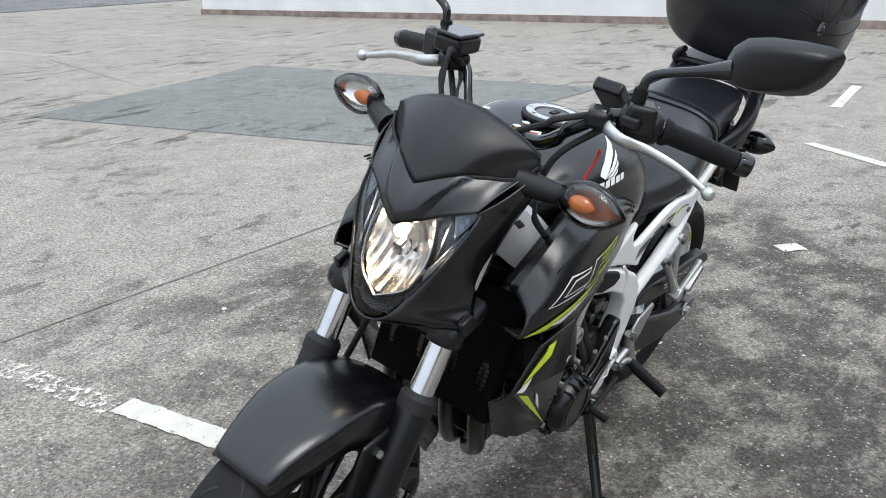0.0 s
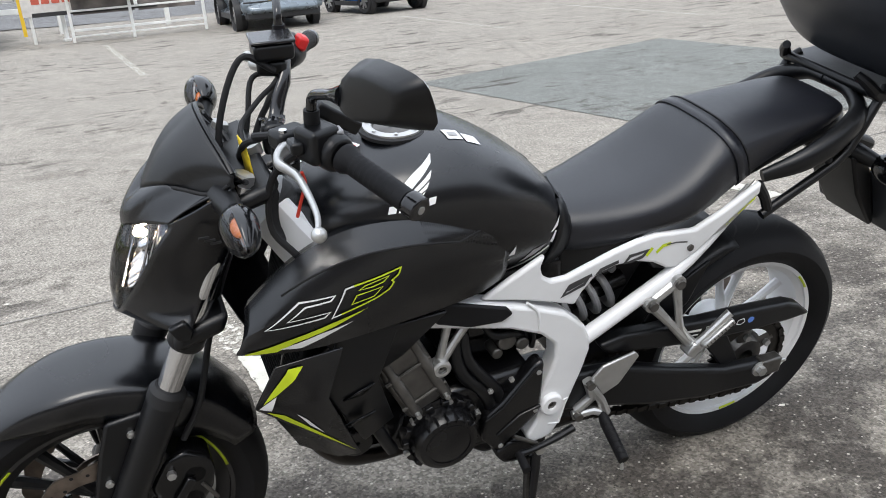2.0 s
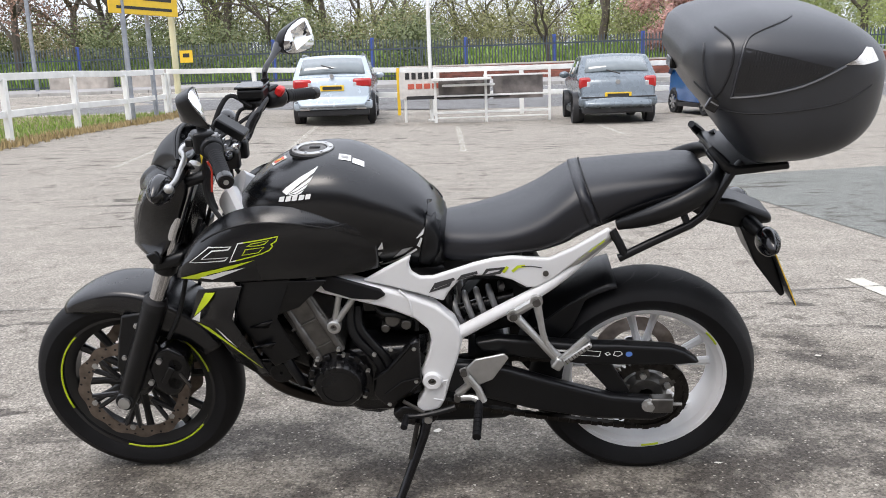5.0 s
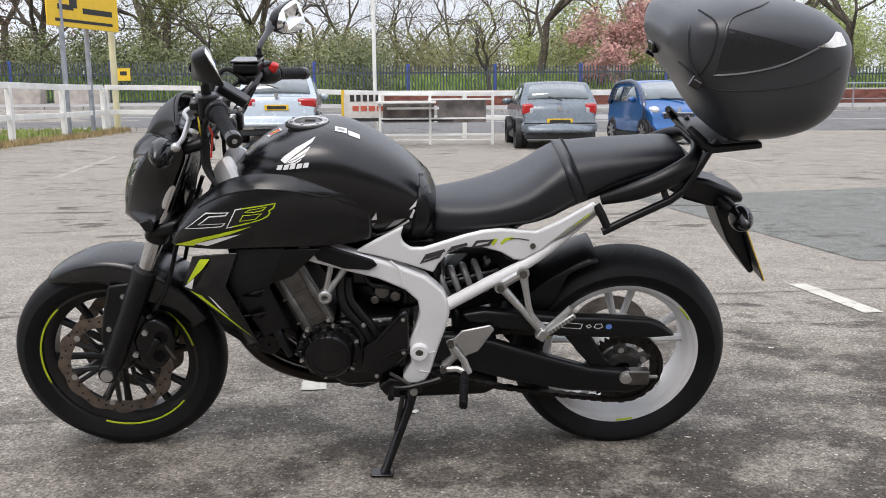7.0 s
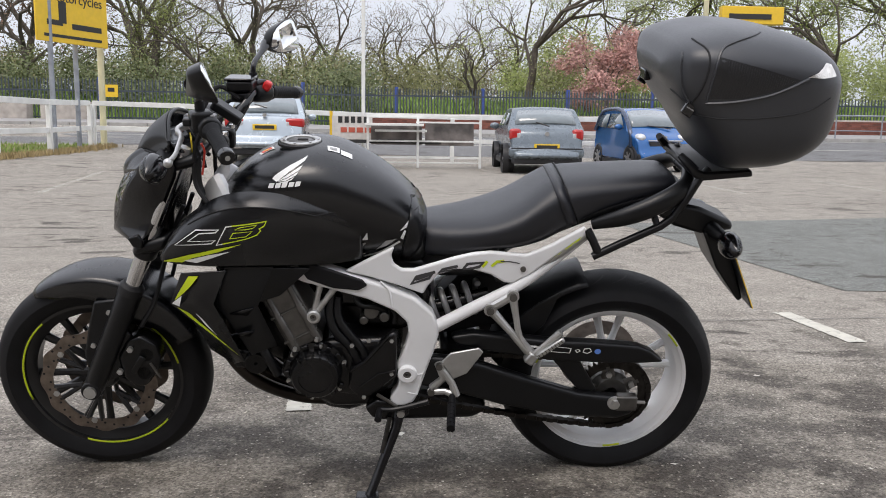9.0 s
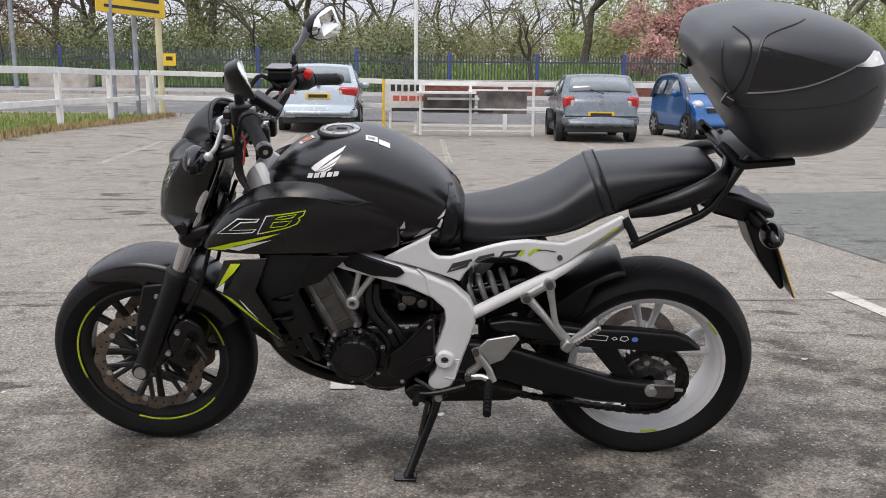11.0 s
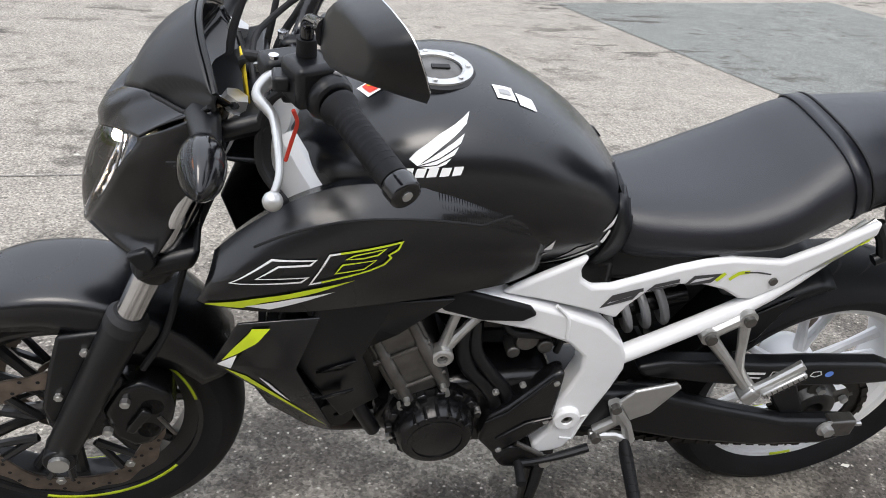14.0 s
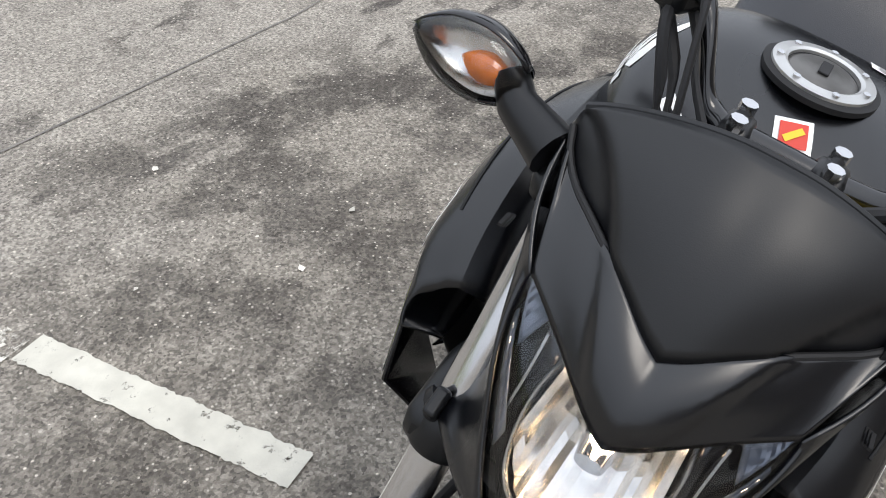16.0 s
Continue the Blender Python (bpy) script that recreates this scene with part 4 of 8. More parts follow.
def tree(name, label, x, y, high, spread, leaf, per_tip, size, seed, depth=5, fork=0.32, trunk=0.42, category="tree", droop=0.0):
    """A tapered trunk that forks into limbs and twigs, with small leaves about the twigs."""
    rnd = random.Random(seed)
    root = thing(name, label, category, Matrix.Translation((x, y, bank_z(x, y) - 0.05)), "trees past the fence")
    bm, tips = bmesh.new(), []

    def grow(p, d, length, r, level):
        q, mid = p + d * length, p + d * length * 0.5 + Vector((rnd.gauss(0, 1), rnd.gauss(0, 1), 0)) * length * 0.05
        tube([p, mid, q], [r, r * 0.85, r * 0.68], 7 if level < 2 else (5 if level < 4 else 3), 0, bm)
        if level >= 2:
            tips.append((mid, level))
        if level == depth:
            tips.append((q, level))
            return
        for i in range(3 if level in (0, 1, 3) else 2):
            a, t = rnd.uniform(0, 6.28), rnd.uniform(0.35, 0.85) * (fork / 0.32)
            side = d.orthogonal()
            side.rotate(Matrix.Rotation(a, 3, d))
            nd = (d * math.cos(t) + side * math.sin(t) * spread + Vector((0, 0, 0.12 - droop * level))).normalized()
            grow(q if i < 2 else mid, nd, length * rnd.uniform(0.66, 0.86), r * (0.62 if i < 2 else 0.45), level + 1)

    grow(Vector((0, 0, 0)), Vector((rnd.gauss(0, 0.05), rnd.gauss(0, 0.05), 1)).normalized(), high * trunk * 0.62, high * 0.022, 0)
    part("trunk", bm, BARK, root, "grey-brown trunk and branches")
    if leaf is not None:
        vs, fs = [], []
        for q, level in tips:
            for _ in range(per_tip):
                c = q + Vector((rnd.gauss(0, 1), rnd.gauss(0, 1), rnd.gauss(0, 0.8))) * high * 0.045
                a = Vector((rnd.gauss(0, 1), rnd.gauss(0, 1), rnd.gauss(0, 1))).normalized() * size * rnd.uniform(0.5, 1.2)
                b = a.orthogonal().normalized() * size * rnd.uniform(0.3, 0.6)
                k = len(vs)
                vs += [c - a, c + b, c + a, c - b]
                fs.append((k, k + 1, k + 2, k + 3))
        me = bpy.data.meshes.new("crown")
        me.from_pydata([tuple(v) for v in vs], [], fs)
        me.materials.append(leaf)
        crown = new("crown", me)
        crown.parent = root
        tagged(crown, kind="stuff")
    return root


def again(ob, spots):
    for x, y, turn, s in spots:
        c = copy_thing(ob, pose(x, y, bank_z(x, y) - 0.05, 0, 0, turn))
        c.scale = (s, s, s)


bare = tree("bare_tree", "tall bare tree with fine grey branches and first buds", -13.5, 46, 13, 1.0, LEAF_YELLOW, 2, 0.07, 1, 6)
again(bare, [(-9.0, 52, 70, 0.95), (-17, 55, 140, 1.1), (-4.5, 58, 200, 0.75), (-1.0, 62, 260, 0.7), (3.0, 60, 30, 0.72), (6.0, 64, 100, 0.75), (-22, 50, 310, 0.95), (-27, 56, 20, 1.05), (-12, 62, 15, 1.1), (-15, 49, 250, 0.85), (-7, 66, 120, 0.8), (0.8, 68, 330, 0.75), (9.5, 66, 50, 0.8), (-19, 64, 190, 1.15), (-6.5, 49, 280, 0.6)])
green = tree("green_tree", "tall tree in light spring leaf", 7.6, 47, 12, 0.9, LEAF_GREEN, 18, 0.085, 2, 5, droop=0.015)
again(green, [(13.5, 52, 80, 1.05), (24.5, 44, 150, 1.0), (31, 47, 220, 1.1), (19.5, 56, 300, 1.15), (38, 52, 10, 1.2), (-10.5, 44, 190, 0.62), (28, 60, 60, 1.2)])
copper = tree("copper_tree", "broad tree with reddish brown spring leaves", -24.0, 43, 11, 1.1, LEAF_COPPER, 9, 0.12, 4, 5)
again(copper, [(-29, 47, 130, 1.1), (-20.5, 46, 220, 0.85)])
tree("cherry_tree", "cherry tree in pink blossom behind the railings", 10.9, 41.5, 5.6, 1.35, BLOSSOM, 55, 0.085, 8, 5, 0.36, 0.5)
tree("birch_tree", "thin pale leaning birch by the fence", 3.9, 39.0, 6.2, 0.8, LEAF_GREEN, 1, 0.09, 11, 4)


def thicket(name, x0, x1, y0, y1, h0, h1, count, leaf, size, label, seed):
    """A bank of bushes: twigs and leaves in uneven clumps."""
    rnd = random.Random(seed)
    vs, fs = [], []
    for _ in range(int((x1 - x0) * 1.1)):
        cx, cy = rnd.uniform(x0, x1), rnd.uniform(y0, y1)
        hh, rr = rnd.uniform(h0, h1), rnd.uniform(0.9, 2.0)
        for _ in range(count):
            u = Vector((rnd.gauss(0, 1), rnd.gauss(0, 1), rnd.gauss(0, 1))).normalized() * rnd.random() ** 0.4
            c = Vector((cx + u.x * rr, cy + u.y * rr, bank_z(cx, cy) + hh * 0.5 + u.z * hh * 0.55))
            a = Vector((rnd.gauss(0, 1), rnd.gauss(0, 1), rnd.gauss(0, 1))).normalized() * size * rnd.uniform(0.5, 1.2)
            b = a.orthogonal().normalized() * size * rnd.uniform(0.3, 0.6)
            k = len(vs)
            vs += [c - a, c + b, c + a, c - b]
            fs.append((k, k + 1, k + 2, k + 3))
    me = bpy.data.meshes.new(name)
    me.from_pydata([tuple(v) for v in vs], [], fs)
    me.materials.append(leaf)
    return tagged(new(name, me), label, "bushes", kind="stuff")


thicket("undergrowth", -34, 2, 39.5, 45, 1.4, 3.6, 620, LEAF_DARK, 0.09, "dark green undergrowth behind the fence", 21)
SCRUB = mat("scrub_leaves", (0.2, 0.2, 0.085), 0.65, vary=0.3, scale=1.2, isl=0.45)
thicket("scrub", -32, 12, 46, 56, 2.2, 3.8, 620, SCRUB, 0.095, "olive and straw coloured scrub on the bank", 22)
thicket("hedge", 7, 50, 48, 60, 2.2, 5.0, 800, LEAF_GREEN, 0.12, "light green bushes behind the railings", 23)
thicket("far_wood", -70, 12, 70, 90, 3.0, 5.4, 620, LEAF_YELLOW, 0.16, "hazy far wood in early leaf", 24)
thicket("far_trees", 10, 80, 66, 90, 5.0, 9.5, 900, LEAF_GREEN, 0.2, "far trees in light leaf", 25)

# the whole roadside stands turned a little about the yard's near edge
TURN = Matrix.Translation((0.1, -2.4, 0)) @ Matrix.Rotation(-0.012, 4, "Z") @ Matrix.Translation((-0.1, 2.4, 0))
for ob in [o for o in scene.objects if o.parent is None and o.type in ("MESH", "EMPTY") and o.name != "ground"]:
    boxes = [o.matrix_basis @ Vector(c) for o in [ob, *ob.children] if o.type == "MESH" for c in o.bound_box]
    at = ob.location if ob.type == "EMPTY" and ob.location.length > 0.01 else sum(boxes, Vector()) / max(1, len(boxes))
    if at.y > 5:
        ob.matrix_basis = TURN @ ob.matrix_basis

# ---- motorcycle ----
bike = thing("motorcycle", "black naked motorcycle with white frame leaning on its side stand", "motorcycle", pose(0, 0, 0, 0, 0, -1.6) @ pose(0, 0, 0, 13.5, 0, 0))
FW, RW = (-0.714, 0.0, 0.302), (0.722, 0.0, 0.305)


def tyre_profile(R, rim, w):
    """Outer surface of a tyre from bead to bead, and back inside."""
    h = R - rim
    out = [(rim + 0.004, -w * 0.36), (rim + h * 0.25, -w * 0.46), (rim + h * 0.5, -w * 0.5), (rim + h * 0.72, -w * 0.44)]
    out += [(R - 0.5 * w * (1 - math.cos(a)) * 0.62, math.sin(a) * w * 0.5) for a in (-0.85, -0.6, -0.35, -0.12, 0.12, 0.35, 0.6, 0.85)]
    out += [(r, -y) for r, y in reversed(out[:4])]
    return out + [(rim - 0.004, w * 0.3), (rim - 0.004, -w * 0.3)]


def rim_profile(rim, w, deep):
    t = 0.006
    o = [(rim + 0.006, -w / 2), (rim + 0.006, -w / 2 + 0.008), (rim - 0.008, -w / 2 + 0.016), (rim - deep, -w * 0.22), (rim - deep, w * 0.22), (rim - 0.008, w / 2 - 0.016), (rim + 0.006, w / 2 - 0.008), (rim + 0.006, w / 2)]
    return o + [(r - t - 0.003, y * 0.97) for r, y in reversed(o)]


def wheel(name, c, R, w, rim, deep, colour, spokes, label, stripe, hub_r, hub_w, arc):
    ob = part(name, lathe(rim_profile(rim, w * 0.74, deep), c, 72), colour, bike, label)
    part("tyre", lathe(tyre_profile(R, rim, w), c, 96), RUBBER, ob, "worn black road tyre")
    bm = bmesh.new()
    for i in range(spokes):
        a = 2 * math.pi * (i + 0.25) / spokes
        for b in (-0.2, 0.2):
            p = Vector((c[0] + math.cos(a) * hub_r * 0.9, c[1], c[2] + math.sin(a) * hub_r * 0.9))
            q = Vector((c[0] + math.cos(a + b) * (rim - deep), c[1], c[2] + math.sin(a + b) * (rim - deep)))
            tube([p, p.lerp(q, 0.5), q], [0.014, 0.010, 0.013], 8, 0, bm)
    part("spokes", bm, colour, ob)
    part("hub", lathe([(0.012, -hub_w), (hub_r * 0.8, -hub_w), (hub_r, -hub_w * 0.7), (hub_r, hub_w * 0.7), (hub_r * 0.8, hub_w), (0.012, hub_w)], c, 32), colour, ob, bevel=0.003)
    for s in (-1, 1):
        for k in range(3):
            bm = bmesh.new()
            a0 = (0.2 if colour is not WHITE else 0.55) + k * 2.094
            rows = []
            for i in range(15):
                a = a0 + arc * i / 14
                rows.append([bm.verts.new((c[0] + r * math.cos(a), s * y, c[2] + r * math.sin(a))) for r, y in ((rim + 0.0025, w * 0.375), (rim - 0.0025, w * 0.364))])
            for p, q in zip(rows, rows[1:]):
                bm.faces.new((p[0], p[1], q[1], q[0]))
            part("rim_stripe", bm, stripe, ob, solid=0.002)
    vs, fs = [], []
    n = 30
    for i in range(n):
        for s in (-1, 1):
            a0 = 2 * math.pi * (i + (0.5 if s > 0 else 0)) / n
            pts = []
            for j in range(7):
                t = j / 6
                ang = s * (0.12 + 0.62 * t)
                rr = R - 0.5 * w * (1 - math.cos(ang)) * 0.62 + 0.0008
                aa = a0 + 0.22 * t * t
                pts.append((aa, rr, math.sin(ang) * w * 0.5, 0.0035 / R * math.sin(math.pi * min(1, t + 0.15))))
            for p, q in zip(pts, pts[1:]):
                k = len(vs)
                for aa, rr, yy, hw in (p, q):
                    for e in (-1, 1):
                        vs.append((c[0] + rr * math.cos(aa + e * hw), yy, c[2] + rr * math.sin(aa + e * hw)))
                fs.append((k, k + 1, k + 3, k + 2))
    me = bpy.data.meshes.new("tread_grooves")
    me.from_pydata(vs, [], fs)
    me.materials.append(SEAM)
    g = new("tread_grooves", me)
    g.parent = ob
    tagged(g, kind="stuff")
    return ob


RIM_BLACK = mat("rim_black", (0.014, 0.014, 0.015), 0.32, 0.2, vary=0.15, coat=0.2)
front_wheel = wheel("front_wheel", FW, 0.298, 0.12, 0.219, 0.02, RIM_BLACK, 6, "black alloy front wheel with lime rim tape", LIME, 0.042, 0.045, 1.2)
rear_wheel = wheel("rear_wheel", RW, 0.312, 0.18, 0.219, 0.017, WHITE, 5, "white alloy rear wheel", LIME, 0.055, 0.06, 0.22)

# ---- front end ----
AX = Vector((-0.718, 0, 0.304))
FD = Vector((0.413, 0, 0.911)).normalized()


def on_fork(h, s, out=0.105):
    p = AX + FD * ((h - AX.z) / FD.z)
    return Vector((p.x, s * out, p.z))


def bolt(c, r=0.008, side=-1, m=None, parent=None, depth=0.006):
    c = Vector(c)
    b = cyl(c, c + Vector((0, side * depth, 0)), r, 6)
    cyl(c + Vector((0, side * depth, 0)), c + Vector((0, side * (depth + 0.001), 0)), r * 0.55, 6, b)
    return part("bolt", b, m or ALLOY, parent or bike)


for s in (-1, 1):
    low = part("fork_leg", tube([on_fork(0.295, s), on_fork(0.35, s), on_fork(0.5, s), on_fork(0.585, s), on_fork(0.6, s)], [0.026, 0.029, 0.03, 0.031, 0.027], 20), PLASTIC, bike, "black cast lower fork leg")
    part("dust_seal", tube([on_fork(0.592, s), on_fork(0.612, s), on_fork(0.62, s)], [0.032, 0.032, 0.025], 20), SEAM, low)
    part("axle_cap", cyl((AX.x, s * 0.13, AX.z), (AX.x, s * 0.14, AX.z), 0.017, 16), ALLOY, low)
    part("axle_lug", cyl((AX.x, s * 0.085, AX.z), (AX.x, s * 0.132, AX.z), 0.027, 18), PLASTIC, low, bevel=0.003)
    part("fork_tube", tube([on_fork(0.6, s), on_fork(0.975, s)], [0.0215, 0.0215], 24), CHROME, bike, "polished fork tube")
    part("fork_cap", tube([on_fork(0.972, s), on_fork(0.99, s)], [0.02, 0.016], 6), ALLOY, bike)
    part("fork_clamp", tube([on_fork(0.698, s), on_fork(0.704, s), on_fork(0.74, s), on_fork(0.746, s)], [0.027, 0.031, 0.031, 0.027], 20), PLASTIC, bike)
for h, t in ((0.735, 0.035), (0.955, 0.03)):
    a, b = on_fork(h, -1), on_fork(h, 1)
    c = (a + b) / 2 + Vector((0.035, 0, 0))
    part("triple_clamp", prism([(a.x - 0.036, h - t / 2 - 0.014), (a.x + 0.05, h - t / 2 + 0.01), (a.x + 0.06, h + t / 2 + 0.012), (a.x - 0.03, h + t / 2 - 0.012)], -0.14, 0.14), PLASTIC, bike, bevel=0.012)

# front mudguard: an arched skin round the tyre, deeper where it meets the fork
bm = bmesh.new()
rows = []
for i in range(31):
    t = i / 30
    a = radians(120 - 92 * t)
    near = math.exp(-((t - 0.62) / 0.22) ** 2)
    lift = 0.320 + 0.010 * math.sin(math.pi * min(1, t * 1.1)) - 0.012 * (1 - t) ** 3
    wide = 0.079 * (0.72 + 0.28 * min(1, t * 4)) + 0.008 * near
    skirt = 0.04 + 0.05 * near - 0.035 * max(0, 1 - t * 7)
    row = []
    for k in range(17):
        u = -1 + 2 * k / 16
        e = abs(u)
        r = lift - (0.032 * e ** 2.2 if e < 0.72 else 0.032 * 0.72 ** 2.2 + (e - 0.72) / 0.28 * skirt)
        y = wide * (math.sin(min(1, e / 0.8) * math.pi / 2) ** 0.9 + 0.05 * max(0, e - 0.8)) * (1 if u > 0 else -1)
        row.append(bm.verts.new((FW[0] + r * math.cos(a), y, FW[2] + r * math.sin(a))))
    rows.append(row)
for p, q in zip(rows, rows[1:]):
    for k in range(16):
        bm.faces.new((p[k], p[k + 1], q[k + 1], q[k]))
part("front_mudguard", bm, PAINT, bike, "satin black front mudguard", sharp=60, solid=0.004)
for s in (-1, 1):
    part("mudguard_stay", prism([(-0.69, 0.56), (-0.60, 0.57), (-0.635, 0.47), (-0.69, 0.37), (-0.73, 0.362), (-0.735, 0.40), (-0.712, 0.49)], s * 0.082, s * 0.096), PLASTIC, bike, bevel=0.006)
    for x, z in ((-0.652, 0.53), (-0.705, 0.43)):
        bolt((x, s * 0.096, z), 0.0075, s)

# brakes
for s in (-1, 1):
    bm = bmesh.new()
    n = 120
    rr = []
    for i in range(n):
        a = 2 * math.pi * i / n
        ro, ri = 0.158 + 0.004 * math.cos(a * 12), 0.124 + 0.003 * math.cos(a * 6)
        rr.append([bm.verts.new((FW[0] + r * math.cos(a), s * y, FW[2] + r * math.sin(a))) for r, y in ((ri, 0.070), (ro, 0.070), (ro, 0.0745), (ri, 0.0745))])
    for i in range(n):
        p, q = rr[i], rr[(i + 1) % n]
        for k in range(4):
            bm.faces.new((p[k], p[(k + 1) % 4], q[(k + 1) % 4], q[k]))
    d = part("brake_disc", bm, DISC, front_wheel, "brownish steel wave brake disc")
    for i in range(36):
        a = 2 * math.pi * i / 36
        r = (0.133, 0.141, 0.150)[i % 3]
        c = Vector((FW[0] + r * math.cos(a), s * 0.0747, FW[2] + r * math.sin(a)))
        if i == 0:
            hole = part("drilled_hole", cyl((0, 0, 0), (0, s * 0.0006, 0), 0.0034, 8), SEAM, front_wheel)
            hole.location = c
        else:
            k = hole.copy()
            scene.collection.objects.link(k)
            k.location = c
    for i in range(6):
        a = 2 * math.pi * i / 6 + 0.3
        for b in (-0.16, 0.16):
            bm = tube([(FW[0] + 0.055 * math.cos(a), s * 0.06, FW[2] + 0.055 * math.sin(a)), (FW[0] + 0.128 * math.cos(a + b), s * 0.07, FW[2] + 0.128 * math.sin(a + b))], [0.008, 0.007], 6)
            part("carrier_arm", bm, RIM_BLACK, front_wheel)
    for i in range(6):
        a = 2 * math.pi * i / 6 + 0.3
        bolt((FW[0] + 0.128 * math.cos(a), s * 0.073, FW[2] + 0.128 * math.sin(a)), 0.009, s, ALLOY, front_wheel, 0.004)
    cal = part("brake_caliper", prism([(-0.61, 0.455), (-0.575, 0.468), (-0.532, 0.44), (-0.526, 0.40), (-0.533, 0.365), (-0.568, 0.312), (-0.598, 0.304), (-0.632, 0.335), (-0.642, 0.40)], s * 0.05, s * 0.112), ENGINE, bike, "black brake caliper", bevel=0.012, seg=3)
    for x, z in ((-0.602, 0.428), (-0.636, 0.36)):
        bolt((x, s * 0.112, z), 0.0085, s, ALLOY, cal, 0.01)
    for x, z in ((-0.562, 0.41), (-0.572, 0.352)):
        part("piston_cap", lathe([(0.002, s * 0.112), (0.019, s * 0.112), (0.022, s * 0.106), (0.022, s * 0.1), (0.002, s * 0.1)], (x, 0, z), 20), PLASTIC, cal)
    part("caliper_bridge", box((-0.585, s * 0.117, 0.383), (0.06, 0.012, 0.018), None, Matrix.Rotation(-1.0, 4, "Y")), ENGINE, cal, bevel=0.004)
    part("pad_pin", cyl((-0.553, s * 0.113, 0.385), (-0.53, s * 0.113, 0.34), 0.004, 8), ENGINE_GREY, cal)
    part("caliper_bracket", prism([(-0.70, 0.31), (-0.64, 0.335), (-0.60, 0.40), (-0.60, 0.47), (-0.63, 0.49), (-0.69, 0.40)], s * 0.085, s * 0.104), ENGINE, bike, bevel=0.008)
    part("brake_hose", tube([(-0.57, s * 0.1, 0.49), (-0.53, s * 0.09, 0.56), (-0.50, s * 0.07, 0.66), (-0.47, s * 0.06, 0.75), (-0.44, s * 0.05, 0.82)], 0.006, 8, 5), SEAM, bike)
bm = lathe([(0.066, 0.04), (0.076, 0.04), (0.076, 0.044), (0.066, 0.044)], FW, 60)
part("sensor_ring", bm, DISC, front_wheel)

# headlight and cowl, built round their own middle line and then set beside the tank
front_before = set(bpy.data.objects)


def along(pts, e):
    """The point of a half-curve at a distance e from the middle, mirrored for e below zero."""
    ws = [p[1] for p in pts]
    return Vector((float(np.interp(abs(e), ws, [p[0] for p in pts])), e, float(np.interp(abs(e), ws, [p[2] for p in pts]))))


LENS_TOP = spline([(-0.595, 0.0, 0.892), (-0.589, 0.016, 0.898), (-0.577, 0.036, 0.907), (-0.56, 0.06, 0.917), (-0.546, 0.081, 0.925), (-0.531, 0.103, 0.932)], 4)
LENS_LOW = spline([(-0.634, 0.0, 0.748), (-0.63, 0.022, 0.751), (-0.621, 0.038, 0.766), (-0.611, 0.05, 0.785), (-0.596, 0.066, 0.813), (-0.58, 0.081, 0.845), (-0.563, 0.095, 0.88), (-0.547, 0.102, 0.906), (-0.533, 0.104, 0.926)], 4)
SCREEN_LOW = spline([(-0.551, 0.0, 0.944), (-0.545, 0.018, 0.953), (-0.532, 0.04, 0.964), (-0.515, 0.065, 0.973), (-0.494, 0.09, 0.976), (-0.472, 0.112, 0.976), (-0.452, 0.13, 0.984), (-0.438, 0.139, 0.998)], 4)
SCREEN_TOP = spline([(-0.454, 0.0, 1.056), (-0.4535, 0.025, 1.055), (-0.451, 0.05, 1.05), (-0.447, 0.075, 1.042), (-0.441, 0.1, 1.031), (-0.436, 0.12, 1.02), (-0.432, 0.137, 1.009)], 4)
POSITION = mat("position_lamp", (0.13, 0.15, 0.19), 0.12, 0.3, vary=0.25, scale=90, coat=0.5)


def lens_at(u, v):
    """A place on the headlight's face: u from side to side, v from its foot to its brow."""
    hi = along(LENS_TOP, abs(u) * 0.103)
    k = abs(u) * (len(LENS_LOW) - 1)
    i = min(int(k), len(LENS_LOW) - 2)
    lo = Vector(LENS_LOW[i]).lerp(Vector(LENS_LOW[i + 1]), k - i)
    p = lo.lerp(hi, v)
    return Vector((p.x, p.y * (1 if u >= 0 else -1), p.z))


def lens_grid(u0, u1, v0, v1, depth, bulge, nu=24, nv=8, flute=0.0):
    bm, g = bmesh.new(), []
    for j in range(nv + 1):
        v, row = v0 + (v1 - v0) * j / nv, []
        for i in range(nu + 1):
            u = u0 + (u1 - u0) * i / nu
            p = lens_at(u, v)
            a, b = (i / nu - 0.5) * 2, (j / nv - 0.5) * 2
            p.x += depth - bulge * (1 - a * a) * (1 - b * b) + flute * (i % 2)
            row.append(bm.verts.new(p))
        g.append(row)
    for a, b in zip(g, g[1:]):
        for i in range(nu):
            bm.faces.new((a[i], a[i + 1], b[i + 1], b[i]))
    return bm


